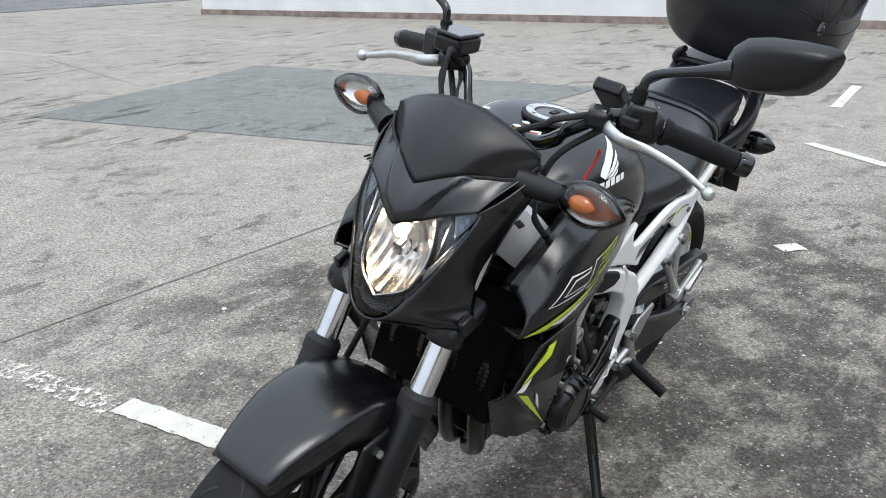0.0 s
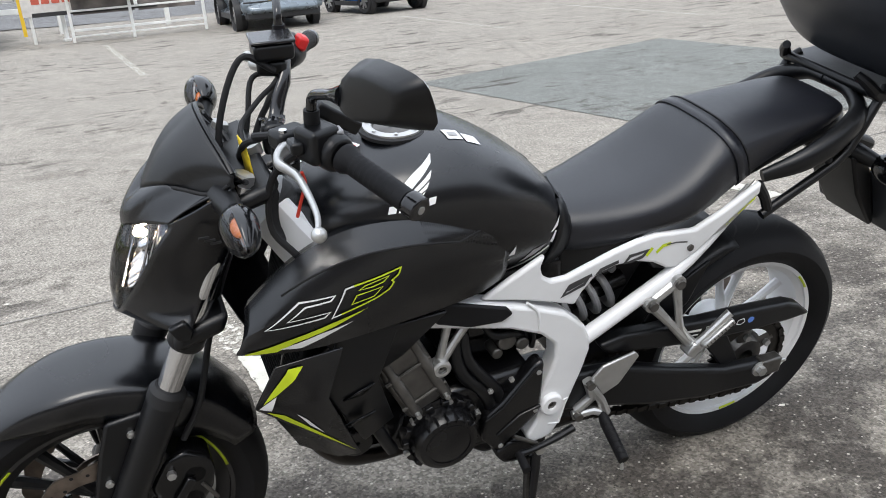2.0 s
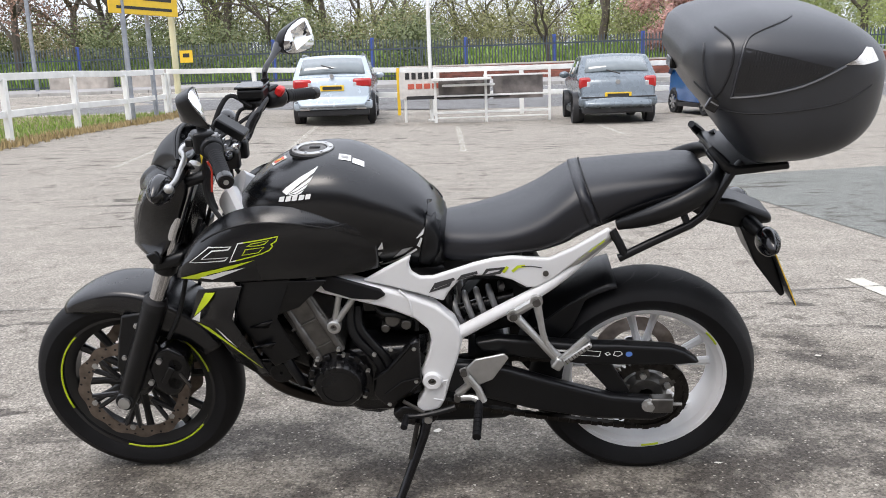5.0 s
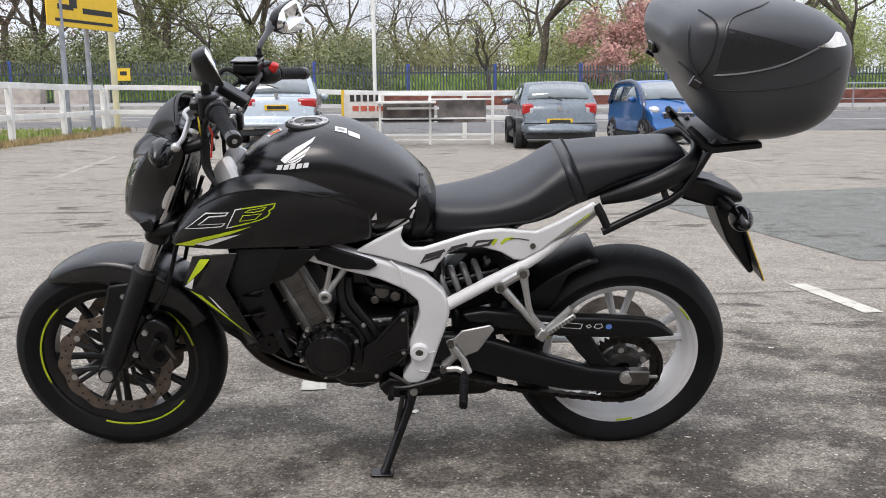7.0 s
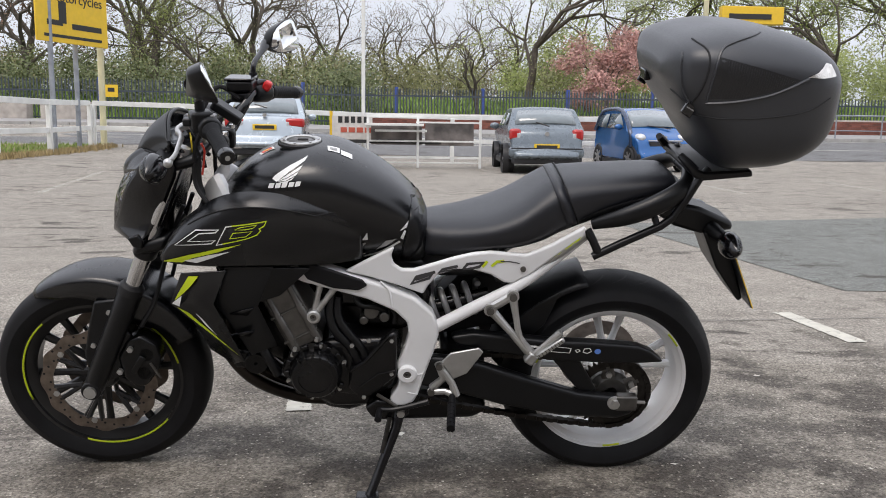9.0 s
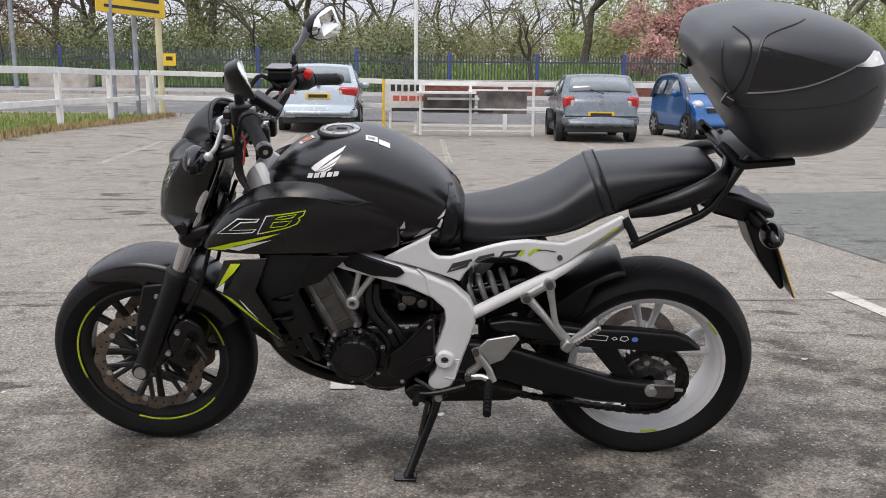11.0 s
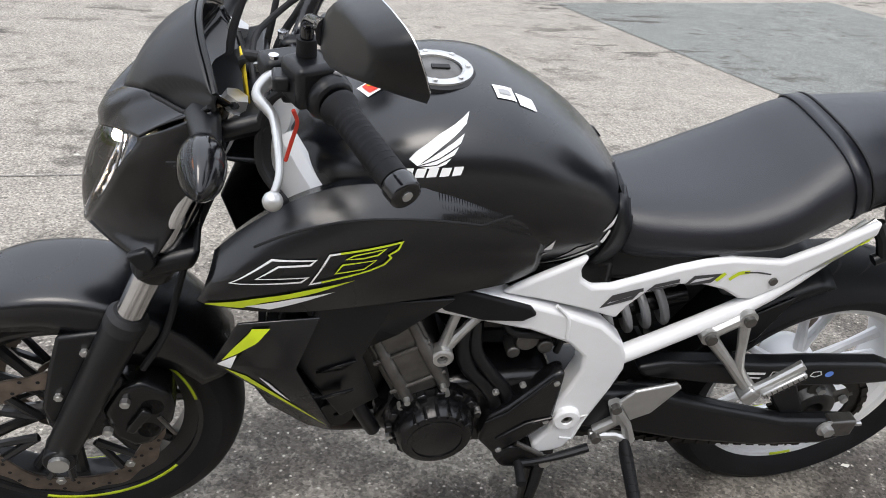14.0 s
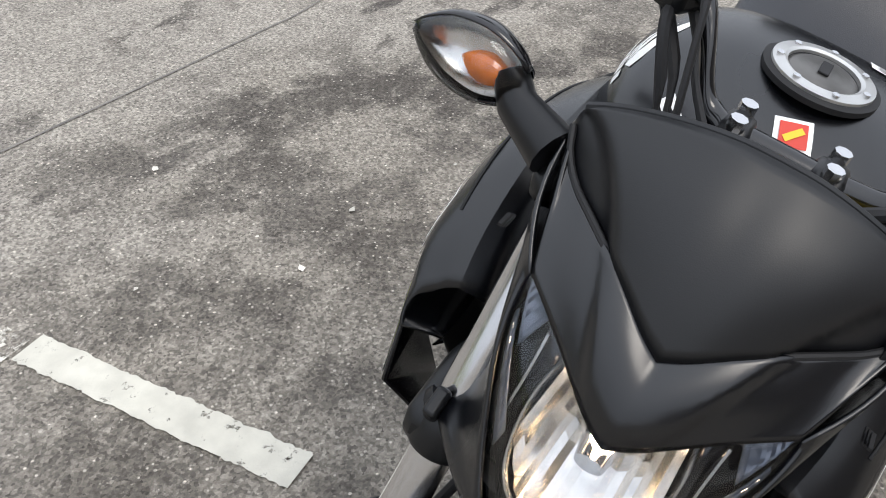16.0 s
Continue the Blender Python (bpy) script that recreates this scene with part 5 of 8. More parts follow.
head = part("headlight", lens_grid(-0.99, 0.99, 0.0, 1.0, 0.05, -0.02, 24, 8), GLOSS_BLACK, bike, "lit headlight with clear lens and bright reflector", sharp=60, solid=0.003)
part("lens", lens_grid(-1.0, 1.0, 0.0, 1.0, 0.0, 0.012, 32, 12), LENS, head, "clear plastic lens", sharp=70)
refl = lens_grid(-0.46, 0.46, 0.2, 0.96, 0.018, -0.05, 18, 8, 0.003)
part("reflector", refl, REFLECTOR, head, "bright facetted reflector", sharp=12)
for s in (-1, 1):
    rim = [lens_at(s * u, v) + Vector((0.012, 0, 0)) for u, v in ((0.0, 0.18), (0.3, 0.17), (0.44, 0.22), (0.5, 0.5), (0.5, 0.82), (0.48, 0.95))]
    part("reflector_rim", tube(rim, 0.0022, 8, 3), CHROME, head, "thin bright reflector rim")
    part("side_reflector", lens_grid(s * 0.52, s * 0.97, 0.06, 0.94, 0.016, -0.004, 10, 4), GLOSS_BLACK, head, "dark glossy lamp side", solid=0.002)
    part("position_lamp", lens_grid(s * 0.72, s * 0.97, 0.3, 0.96, 0.008, -0.006, 10, 8, 0.0012), POSITION, head, "bluish clear position lamp", sharp=20, solid=0.002)
    part("light_strip", lens_grid(s * 0.5, s * 0.86, 0.03, 0.2, 0.006, -0.002, 16, 2, 0.001), POSITION, head, "clear strip along the lamp's lower edge", sharp=15, solid=0.001)
    part("side_rib", tube([lens_at(s * u, v) + Vector((0.012, 0, 0)) for u, v in ((0.56, 0.1), (0.6, 0.45), (0.66, 0.8))], 0.002, 6, 4), CHROME, head)
part("lower_insert", lens_grid(-0.5, 0.5, 0.02, 0.17, 0.014, -0.004, 22, 2, 0.002), ENGINE, head, "ribbed dark lower insert", sharp=10)
part("bulb_shield", tube([(-0.574, 0, 0.842), (-0.557, 0, 0.846)], [0.012, 0.015], 14), CHROME, head, "bright bulb shield")
part("bulb", tube([(-0.574, 0.0, 0.866), (-0.572, 0.0, 0.872), (-0.558, 0.0, 0.876)], [0.006, 0.011, 0.008], 12, 2), BULB, head, "lit warm bulb")

# nose panel between the lens and the fly screen, with a raised middle
bm, g = bmesh.new(), []
for i in range(-26, 27):
    u, row = i / 26, []
    a, b = along(LENS_TOP, u * 0.103), along(SCREEN_LOW, u * 0.137)
    for j in range(13):
        v = j / 12
        p = a.lerp(b, v)
        p += Vector((-0.006, 0, 0.006)) * math.sin(math.pi * v) * (1 - 0.5 * abs(u))
        edge = (0.3 + 0.24 * v) - abs(u)
        p += Vector((-0.004, 0, 0.005)) * min(1.0, max(0.0, edge / 0.07)) * min(1.0, v / 0.2)
        row.append(bm.verts.new(p))
    g.append(row)
for a, b in zip(g, g[1:]):
    for j in range(12):
        bm.faces.new((a[j], a[j + 1], b[j + 1], b[j]))
part("nose_panel", bm, PAINT, bike, "satin black nose panel over the headlight", sharp=40, solid=0.004)

# cowl sides: one smooth panel each, from the lens edge back past the fork
for s in (-1, 1):
    fore = [Vector(p) for p in ((-0.531, 0.104, 0.933), (-0.533, 0.106, 0.926), (-0.548, 0.104, 0.905), (-0.565, 0.097, 0.878), (-0.582, 0.083, 0.843), (-0.598, 0.068, 0.811), (-0.613, 0.052, 0.783), (-0.623, 0.04, 0.763), (-0.631, 0.022, 0.747), (-0.636, 0.0, 0.742))]
    aft = [Vector(p) for p in ((-0.438, 0.14, 0.994), (-0.428, 0.138, 0.965), (-0.424, 0.128, 0.932), (-0.446, 0.116, 0.885), (-0.472, 0.109, 0.833), (-0.494, 0.111, 0.795), (-0.513, 0.12, 0.768), (-0.535, 0.132, 0.748), (-0.56, 0.075, 0.73), (-0.57, 0.0, 0.718))]
    fore, aft = spline([tuple(p) for p in fore], 4), spline([tuple(p) for p in aft], 4)
    bm, g = bmesh.new(), []
    for p, q in zip(fore, aft):
        p, q, row = Vector(p), Vector(q), []
        for j in range(11):
            v = j / 10
            r = p.lerp(q, v) + Vector((-0.004, 0.008, 0)) * math.sin(math.pi * v) * min(1, p.y / 0.06)
            row.append(bm.verts.new((r.x, s * r.y, r.z)))
        g.append(row)
    for a, b in zip(g, g[1:]):
        for j in range(10):
            bm.faces.new((a[j], a[j + 1], b[j + 1], b[j]))
    cowl = part("headlight_cowl", bm, PAINT, bike, "satin black headlight cowl side", sharp=50, solid=0.004)
    part("chin_hook", prism([(-0.562, 0.762), (-0.535, 0.772), (-0.522, 0.752), (-0.53, 0.733), (-0.55, 0.738)], s * 0.122, s * 0.136), PLASTIC, cowl, bevel=0.004)
    for k in range(3):
        part("vent_slot", box((-0.487 + 0.008 * k, s * 0.149, 0.925 - 0.006 * k), (0.016, 0.003, 0.003)), SEAM, cowl)

# fly screen with a crease on each flank
bm, g = bmesh.new(), []
for i in range(-26, 27):
    e = i / 26
    p, q, row = along(SCREEN_LOW, e * 0.139), along(SCREEN_TOP, e * 0.137), []
    for j in range(15):
        v = j / 14
        r = p.lerp(q, v) + Vector((-0.009, 0, 0.0085)) * math.sin(math.pi * v) * (1 - 0.8 * e * e)
        flank = max(0.0, min(1.0, (abs(e) - 0.42 - 0.55 * v) / 0.06))
        r += Vector((0.011, 0, -0.009)) * flank * (1 - 0.5 * v) + Vector((-0.005, 0, 0.005))
        row.append(bm.verts.new(r))
    g.append(row)
for a, b in zip(g, g[1:]):
    for j in range(14):
        bm.faces.new((a[j], a[j + 1], b[j + 1], b[j]))
screen = part("fly_screen", bm, SCREEN, bike, "matt black fly screen", sharp=40, solid=0.004)
part("screen_edge", tube([tuple(along(SCREEN_LOW, e * 0.139) + Vector((-0.002, 0, 0.001))) for e in (k / 20 for k in range(-20, 21))], 0.003, 8), SEAM, screen, "dark rubber edge")

# instrument pod: an open bowl behind the screen
def bowl_at(u, v, out=0.0):
    """A place in the bowl: u from side to side, v from the screen's edge to the rear lip."""
    a, b = along(SCREEN_TOP, u * 0.135) + Vector((0.0, 0, 0.003)), Vector((-0.392 - 0.02 * u * u, u * 0.112, 0.952 + 0.034 * u * u))
    deep = math.sin(math.pi * v) ** 0.7 * (1 - abs(u) ** 3.5)
    return a.lerp(b, v) + Vector((-0.058, 0, -0.03)) * deep + Vector((out * 0.87, 0, out * 0.5))


def bowl_grid(u0, u1, v0, v1, out, nu, nv, oval=False):
    bm, g = bmesh.new(), []
    for i in range(nu + 1):
        k, row = i / nu, []
        h = math.sqrt(max(0.02, 1 - (2 * k - 1) ** 4)) if oval else 1.0
        for j in range(nv + 1):
            row.append(bm.verts.new(bowl_at(u0 + (u1 - u0) * k, (v0 + v1) / 2 + (v1 - v0) * h * (j / nv - 0.5), out)))
        g.append(row)
    for a, b in zip(g, g[1:]):
        for j in range(nv):
            bm.faces.new((a[j], a[j + 1], b[j + 1], b[j]))
    return bm


dash = part("instrument_panel", bowl_grid(-1, 1, 0, 1, 0, 40, 16), GLOSS_BLACK, bike, "dark open instrument bowl", sharp=50, solid=0.004)
part("bowl_rim", tube([tuple(bowl_at(u / 16, 0)) for u in range(-16, 17)], 0.0045, 8), PLASTIC, dash, "matt black rim")
part("bowl_lip", tube([tuple(bowl_at(u / 16, 1)) for u in range(-16, 17)], 0.005, 8), PLASTIC, dash)
DISPLAY = mat("display_glass", (0.2, 0.21, 0.22), 0.1, vary=0.1, coat=0.6)
for u0, u1, v0, v1 in ((-0.72, -0.06, 0.34, 0.74), (0.06, 0.66, 0.3, 0.66)):
    part("display_rim", bowl_grid(u0 - 0.05, u1 + 0.05, v0 - 0.04, v1 + 0.04, 0.002, 20, 8, True), PLASTIC, dash, "matt black display surround", solid=0.003)
    part("display", bowl_grid(u0, u1, v0, v1, 0.0065, 20, 8, True), DISPLAY, dash, "grey display window", solid=0.002)
for k in range(2):
    part("panel_button", ball(tuple(bowl_at(-0.3 + 0.6 * k, 0.2, 0.004)), (0.006, 0.01, 0.006)), PLASTIC, dash)
part("headlight_bracket", prism([(-0.56, 0.75), (-0.47, 0.76), (-0.43, 0.915), (-0.51, 0.93)], -0.08, 0.08), ENGINE, bike, "black bracket behind the headlight", bevel=0.01)
for ob in set(bpy.data.objects) - front_before:
    for v in ob.data.vertices:
        v.co.y -= 0.013


def pod(p, s, f, scale, arc):
    """A teardrop shape along the bike's width; arc: the angles of its section, front at 0."""
    rings = []
    for dy, rx, rz in spline([(-0.046, 0.012, 0.013), (-0.03, 0.022, 0.026), (-0.004, 0.028, 0.034), (0.026, 0.024, 0.029), (0.048, 0.013, 0.015), (0.06, 0.002, 0.003)], 4):
        rings.append([p + Vector((f * rx * scale * math.cos(a), s * dy * scale, rz * scale * math.sin(a))) for a in (radians(arc[0] + (arc[1] - arc[0]) * k / 16) for k in range(17))])
    return loft(rings, False, None, False)


def indicator(p, stalk, s, back=False, parent=bike):
    p = Vector(p)
    f = -1 if not back else 1
    ob = part("indicator", pod(p, s, f, 1.0, (75, 285)), GLOSS_BLACK, parent, "pointed indicator with clear lens over amber", sharp=60, solid=0.002)
    part("lens", pod(p, s, f, 1.0, (-76, 76)), LENS, ob, "clear faceted lens", sharp=60)
    part("reflector", pod(p + Vector((f * 0.002, 0, 0)), s, f, 0.9, (100, 260)), REFLECTOR, ob, "bright reflector behind the lens", sharp=60)
    part("amber_insert", pod(p + Vector((0, -s * 0.012, -0.003)), s, f, 0.4, (-180, 180)), AMBER, ob, "amber insert", sharp=20)
    q = Vector(stalk)
    part("stalk", tube([p + Vector((0.006, -s * 0.03, 0)), p.lerp(q, 0.5) + Vector((0.006, 0, -0.002)), q], [0.015, 0.017, 0.023], 12), PLASTIC, ob)
    return ob


indicator((-0.446, -0.247, 0.977), (-0.45, -0.13, 0.972), -1)
indicator((-0.42, 0.224, 0.995), (-0.445, 0.13, 0.972), 1)

# ---- handlebar and controls ----
before = set(bpy.data.objects)
bar = [(-0.232, -0.378, 1.043), (-0.27, -0.30, 1.062), (-0.315, -0.2, 1.078), (-0.332, -0.14, 1.043), (-0.335, -0.095, 1.005), (-0.332, -0.06, 0.995), (-0.332, 0, 0.994), (-0.332, 0.06, 0.995), (-0.335, 0.095, 1.005), (-0.332, 0.14, 1.043), (-0.315, 0.2, 1.078), (-0.27, 0.30, 1.062), (-0.232, 0.378, 1.043)]
part("handlebar", tube(bar, 0.0125, 14, 5), GLOSS_BLACK, bike, "black tapered handlebar")
for s in (-1, 1):
    cl = part("bar_clamp", prism([(-0.352, 0.955), (-0.312, 0.955), (-0.31, 0.998), (-0.318, 1.009), (-0.346, 1.009), (-0.354, 0.998)], s * 0.026, s * 0.054), PLASTIC, bike, bevel=0.006)
    for x in (-0.347, -0.317):
        part("bolt", cyl((x, s * 0.04, 1.007), (x, s * 0.04, 1.017), 0.0075, 8), CHROME, cl)
    ga, gb = Vector((-0.286, s * 0.262, 1.068)), Vector((-0.236, s * 0.37, 1.046))
    gr = part("grip", tube([ga, ga.lerp(gb, 0.06), ga.lerp(gb, 0.12), gb], [0.0215, 0.0215, 0.0168, 0.0165], 20), RUBBER, bike, "ribbed black rubber grip")
    for i in range(9):
        q = ga.lerp(gb, 0.2 + 0.08 * i)
        d = (gb - ga).normalized()
        part("rib", tube([q - d * 0.0018, q + d * 0.0018], [0.0169, 0.0169], 18), RUBBER, gr)
    part("bar_end", tube([gb, gb + (gb - ga) * 0.04, gb + (gb - ga) * 0.2], [0.016, 0.0185, 0.0175], 18), GLOSS_BLACK, gr, bevel=0.003)
    part("bar_end_screw", tube([gb + (gb - ga) * 0.2, gb + (gb - ga) * 0.212], [0.006, 0.006], 8), ALLOY, gr)
    sw = part("switch_housing", tube([(-0.318, s * 0.2, 1.077), (-0.314, s * 0.212, 1.076), (-0.292, s * 0.25, 1.07), (-0.288, s * 0.258, 1.069)], [0.02, 0.027, 0.028, 0.023], 16), PLASTIC, bike, "black switch housing", bevel=0.003)
    part("switch_block", box((-0.315, s * 0.232, 1.083), (0.05, 0.046, 0.05), None, Matrix.Rotation(s * radians(-25), 4, "Z")), PLASTIC, sw, bevel=0.008, seg=3)
    if s < 0:
        part("rocker_switch", box((-0.286, -0.236, 1.094), (0.012, 0.022, 0.014)), SPRING, sw, bevel=0.003)
        part("push_button", cyl((-0.288, -0.224, 1.07), (-0.28, -0.222, 1.07), 0.007, 10), SEAM, sw)
        part("flash_button", box((-0.345, -0.232, 1.082), (0.02, 0.028, 0.018)), PLASTIC, sw, bevel=0.004)
    else:
        part("kill_switch", box((-0.281, 0.222, 1.093), (0.022, 0.03, 0.026), None, Matrix.Rotation(0.5, 4, "Y")), RED, sw, "red stop switch", bevel=0.006)
    # levers
    lv = [(-0.345, s * 0.19, 1.068), (-0.364, s * 0.212, 1.064), (-0.37, s * 0.232, 1.06), (-0.36, s * 0.25, 1.056), (-0.353, s * 0.268, 1.053), (-0.35, s * 0.31, 1.045), (-0.35, s * 0.345, 1.034), (-0.357, s * 0.372, 1.026)]
    lever = part("lever", tube(lv, [0.011, 0.0105, 0.0095, 0.0085, 0.008, 0.007, 0.006, 0.0055], 12, 5, flat=0.7), ALLOY, bike, "bright alloy hand lever")
    part("lever_ball", ball((-0.357, s * 0.376, 1.025), (0.0105, 0.0105, 0.0105)), ALLOY, lever)
    part("lever_perch", box((-0.342, s * 0.178, 1.072), (0.052, 0.036, 0.03), None, Matrix.Rotation(s * -0.35, 4, "Z")), PLASTIC, lever, bevel=0.008)
    part("pivot_bolt", cyl((-0.352, s * 0.19, 1.083), (-0.352, s * 0.19, 1.09), 0.006, 8), CHROME, lever)
    # mirrors
    q = [(-0.318, s * 0.222, 1.085), (-0.318, s * 0.225, 1.13), (-0.316, s * 0.236, 1.152), (-0.308, s * 0.29, 1.172), (-0.302, s * 0.34, 1.188)]
    stem = part("mirror", tube(q, [0.0075, 0.0075, 0.0075, 0.008, 0.016], 12, 4), GLOSS_BLACK, bike, "black mirror on a bent stalk")
    part("boot", tube([q[0], (-0.318, s * 0.224, 1.128)], [0.012, 0.011], 14), RUBBER, stem)
    rim = [(-0.29, 0.325, 1.18), (-0.276, 0.34, 1.232), (-0.256, 0.447, 1.247), (-0.243, 0.466, 1.225), (-0.227, 0.433, 1.17), (-0.266, 0.36, 1.16)]
    nose = [(-0.313, 0.338, 1.182), (-0.303, 0.352, 1.222), (-0.283, 0.438, 1.235), (-0.277, 0.452, 1.218), (-0.279, 0.425, 1.186), (-0.306, 0.37, 1.17)]
    rim, nose = ([Vector((x, s * y, z)) for x, y, z in spline([q[-1]] + q + q[:2], 3)[3:21]] for q in (rim, nose))
    mid, face = sum(rim, Vector()) / 18, sum(nose, Vector()) / 18
    rings = [[mid.lerp(p, 0.95) for p in rim], rim, [p.lerp(q, 0.3) + (p - mid) * 0.03 for p, q in zip(rim, nose)], [p.lerp(q, 0.75) + (p - mid) * 0.02 for p, q in zip(rim, nose)], nose, [face.lerp(p, 0.8) + (face - mid) * 0.06 for p in nose]]
    part("housing", loft(rings), PLASTIC, stem, "black mirror housing", sharp=50)
    bm = bmesh.new()
    bm.faces.new([bm.verts.new(mid.lerp(p, 0.94) + (mid - face) * 0.06) for p in rim])
    part("glass", bm, MIRROR, stem, "mirror glass", solid=0.002)
res = part("brake_reservoir", prism([(-0.375, 1.088), (-0.305, 1.088), (-0.305, 1.118), (-0.375, 1.118)], 0.148, 0.208), PLASTIC, bike, "black brake fluid reservoir", bevel=0.008, seg=3)
part("lid", prism([(-0.378, 1.118), (-0.302, 1.118), (-0.302, 1.125), (-0.378, 1.125)], 0.145, 0.211), GLOSS_BLACK, res, bevel=0.003)
part("tracker_pod", box((-0.27, -0.163, 1.091), (0.075, 0.05, 0.022), None, Matrix.Rotation(0.6, 4, "Y")), PLASTIC, bike, "small black accessory box on the bar", bevel=0.005, seg=3)
for pts, r in (([(-0.342, 0.16, 1.07), (-0.40, 0.15, 1.10), (-0.43, 0.09, 1.0), (-0.42, 0.05, 0.9)], 0.006), ([(-0.34, 0.18, 1.06), (-0.385, 0.17, 1.05), (-0.40, 0.12, 0.94), (-0.39, 0.09, 0.84)], 0.005),
               ([(-0.345, -0.16, 1.07), (-0.395, -0.10, 1.045), (-0.40, -0.02, 0.99), (-0.39, 0.06, 0.93)], 0.0055), ([(-0.32, -0.19, 1.06), (-0.36, -0.13, 0.99), (-0.37, -0.12, 0.9), (-0.33, -0.14, 0.84)], 0.006),
               ([(-0.32, 0.2, 1.06), (-0.37, 0.14, 1.0), (-0.38, 0.1, 0.92), (-0.34, 0.11, 0.85)], 0.006), ([(-0.33, 0.17, 1.06), (-0.37, 0.12, 1.03), (-0.39, 0.0, 0.985), (-0.37, -0.06, 0.93)], 0.005)):
    part("control_cable", tube(pts, r, 8, 6), SEAM, bike)
part("cable_tie_wire", tube([(-0.33, -0.19, 1.02), (-0.325, -0.185, 1.0), (-0.331, -0.178, 0.97), (-0.338, -0.172, 0.938)], 0.0026, 6, 4), DECAL_RED, bike, "thin red wire")
for ob in set(bpy.data.objects) - before:
    # the bars are turned a touch: their right half stands further back and nearer
    for v in ob.data.vertices:
        if v.co.y > 0.05:
            k = min(1.0, (v.co.y - 0.05) / 0.1)
            v.co.x += 0.036 * k + 0.04 * max(0.0, v.co.y - 0.15)
            v.co.y -= 0.048 * k
        v.co += Vector((-0.012, -0.012, 0.006)) if v.co.y < -0.12 else Vector((0, -0.012, 0))
key = part("ignition_barrel", cyl((-0.375, 0.0, 0.97), (-0.38, 0.0, 0.99), 0.018, 16), ALLOY, bike)
part("key_tag", shell([(-0.404, -0.05, 1.03), (-0.398, -0.084, 1.024), (-0.392, -0.1, 0.966), (-0.398, -0.07, 0.958)], [(0, 1, 2, 3)]), YELLOW, key, "yellow key tag", solid=0.002)
part("fork_reflector", cyl((-0.388, -0.105, 0.944), (-0.383, -0.105, 0.956), 0.019, 18), ALLOY, bike, "round alloy fork top cover")

# ---- tank, covers and seat ----
tank_line = [(-0.335, 0.868, 0.8, 0.06), (-0.305, 0.903, 0.765, 0.105), (-0.26, 0.938, 0.73, 0.142), (-0.205, 0.966, 0.7, 0.166), (-0.13, 0.985, 0.68, 0.176), (-0.05, 0.982, 0.665, 0.176), (0.02, 0.953, 0.655, 0.168), (0.08, 0.918, 0.65, 0.152), (0.135, 0.876, 0.645, 0.133), (0.175, 0.832, 0.645, 0.114), (0.197, 0.785, 0.66, 0.09), (0.203, 0.733, 0.68, 0.06)]
tank = part("fuel_tank", body(tank_line, 2.75, 48, 6, 0.6, 1.9), PAINT, bike, "satin black fuel tank with white wing emblem", sharp=70)
tt = surface(tank)
for s in (-1, 1):
    part("tank_trim", decal(tt, [[(0.104, 0.957), (0.135, 0.915), (0.152, 0.877), (0.152, 0.837), (0.142, 0.77), (0.124, 0.70), (0.15, 0.692), (0.18, 0.74), (0.192, 0.80), (0.188, 0.845), (0.165, 0.897)]], s, 0.003, 0.02), PLASTIC, tank, "black tank edge cover", solid=0.006)

cap = part("filler_ring", lathe([(0.041, -0.004), (0.041, 0.006), (0.045, 0.008), (0.058, 0.006), (0.059, -0.004)], (0, 0, 0), 48), ALLOY, bike, "bright alloy filler ring")
cap.matrix_basis = Matrix.Translation((-0.134, -0.01, 0.984)) @ Matrix.Rotation(radians(90), 4, "X") @ Matrix.Scale(0.9, 4)
part("filler_cap", lathe([(0.0005, 0.002), (0.0005, 0.005), (0.034, 0.005), (0.0405, 0.001), (0.0405, -0.003)], (0, 0, 0), 40), ENGINE_GREY, cap, "grey filler cap")
part("key_flap", box((0.006, 0.0065, 0.0), (0.03, 0.003, 0.012)), SEAM, cap, bevel=0.001)
for i in range(7):
    a = 2 * math.pi * i / 7
    part("cap_screw", cyl((0.05 * math.cos(a), 0.007, 0.05 * math.sin(a)), (0.05 * math.cos(a), 0.0095, 0.05 * math.sin(a)), 0.0042, 8), CHROME, cap)
part("filler_gasket", lathe([(0.056, -0.003), (0.066, -0.006), (0.066, 0.0005), (0.058, 0.003)], (0, 0, 0), 40), SEAM, cap)

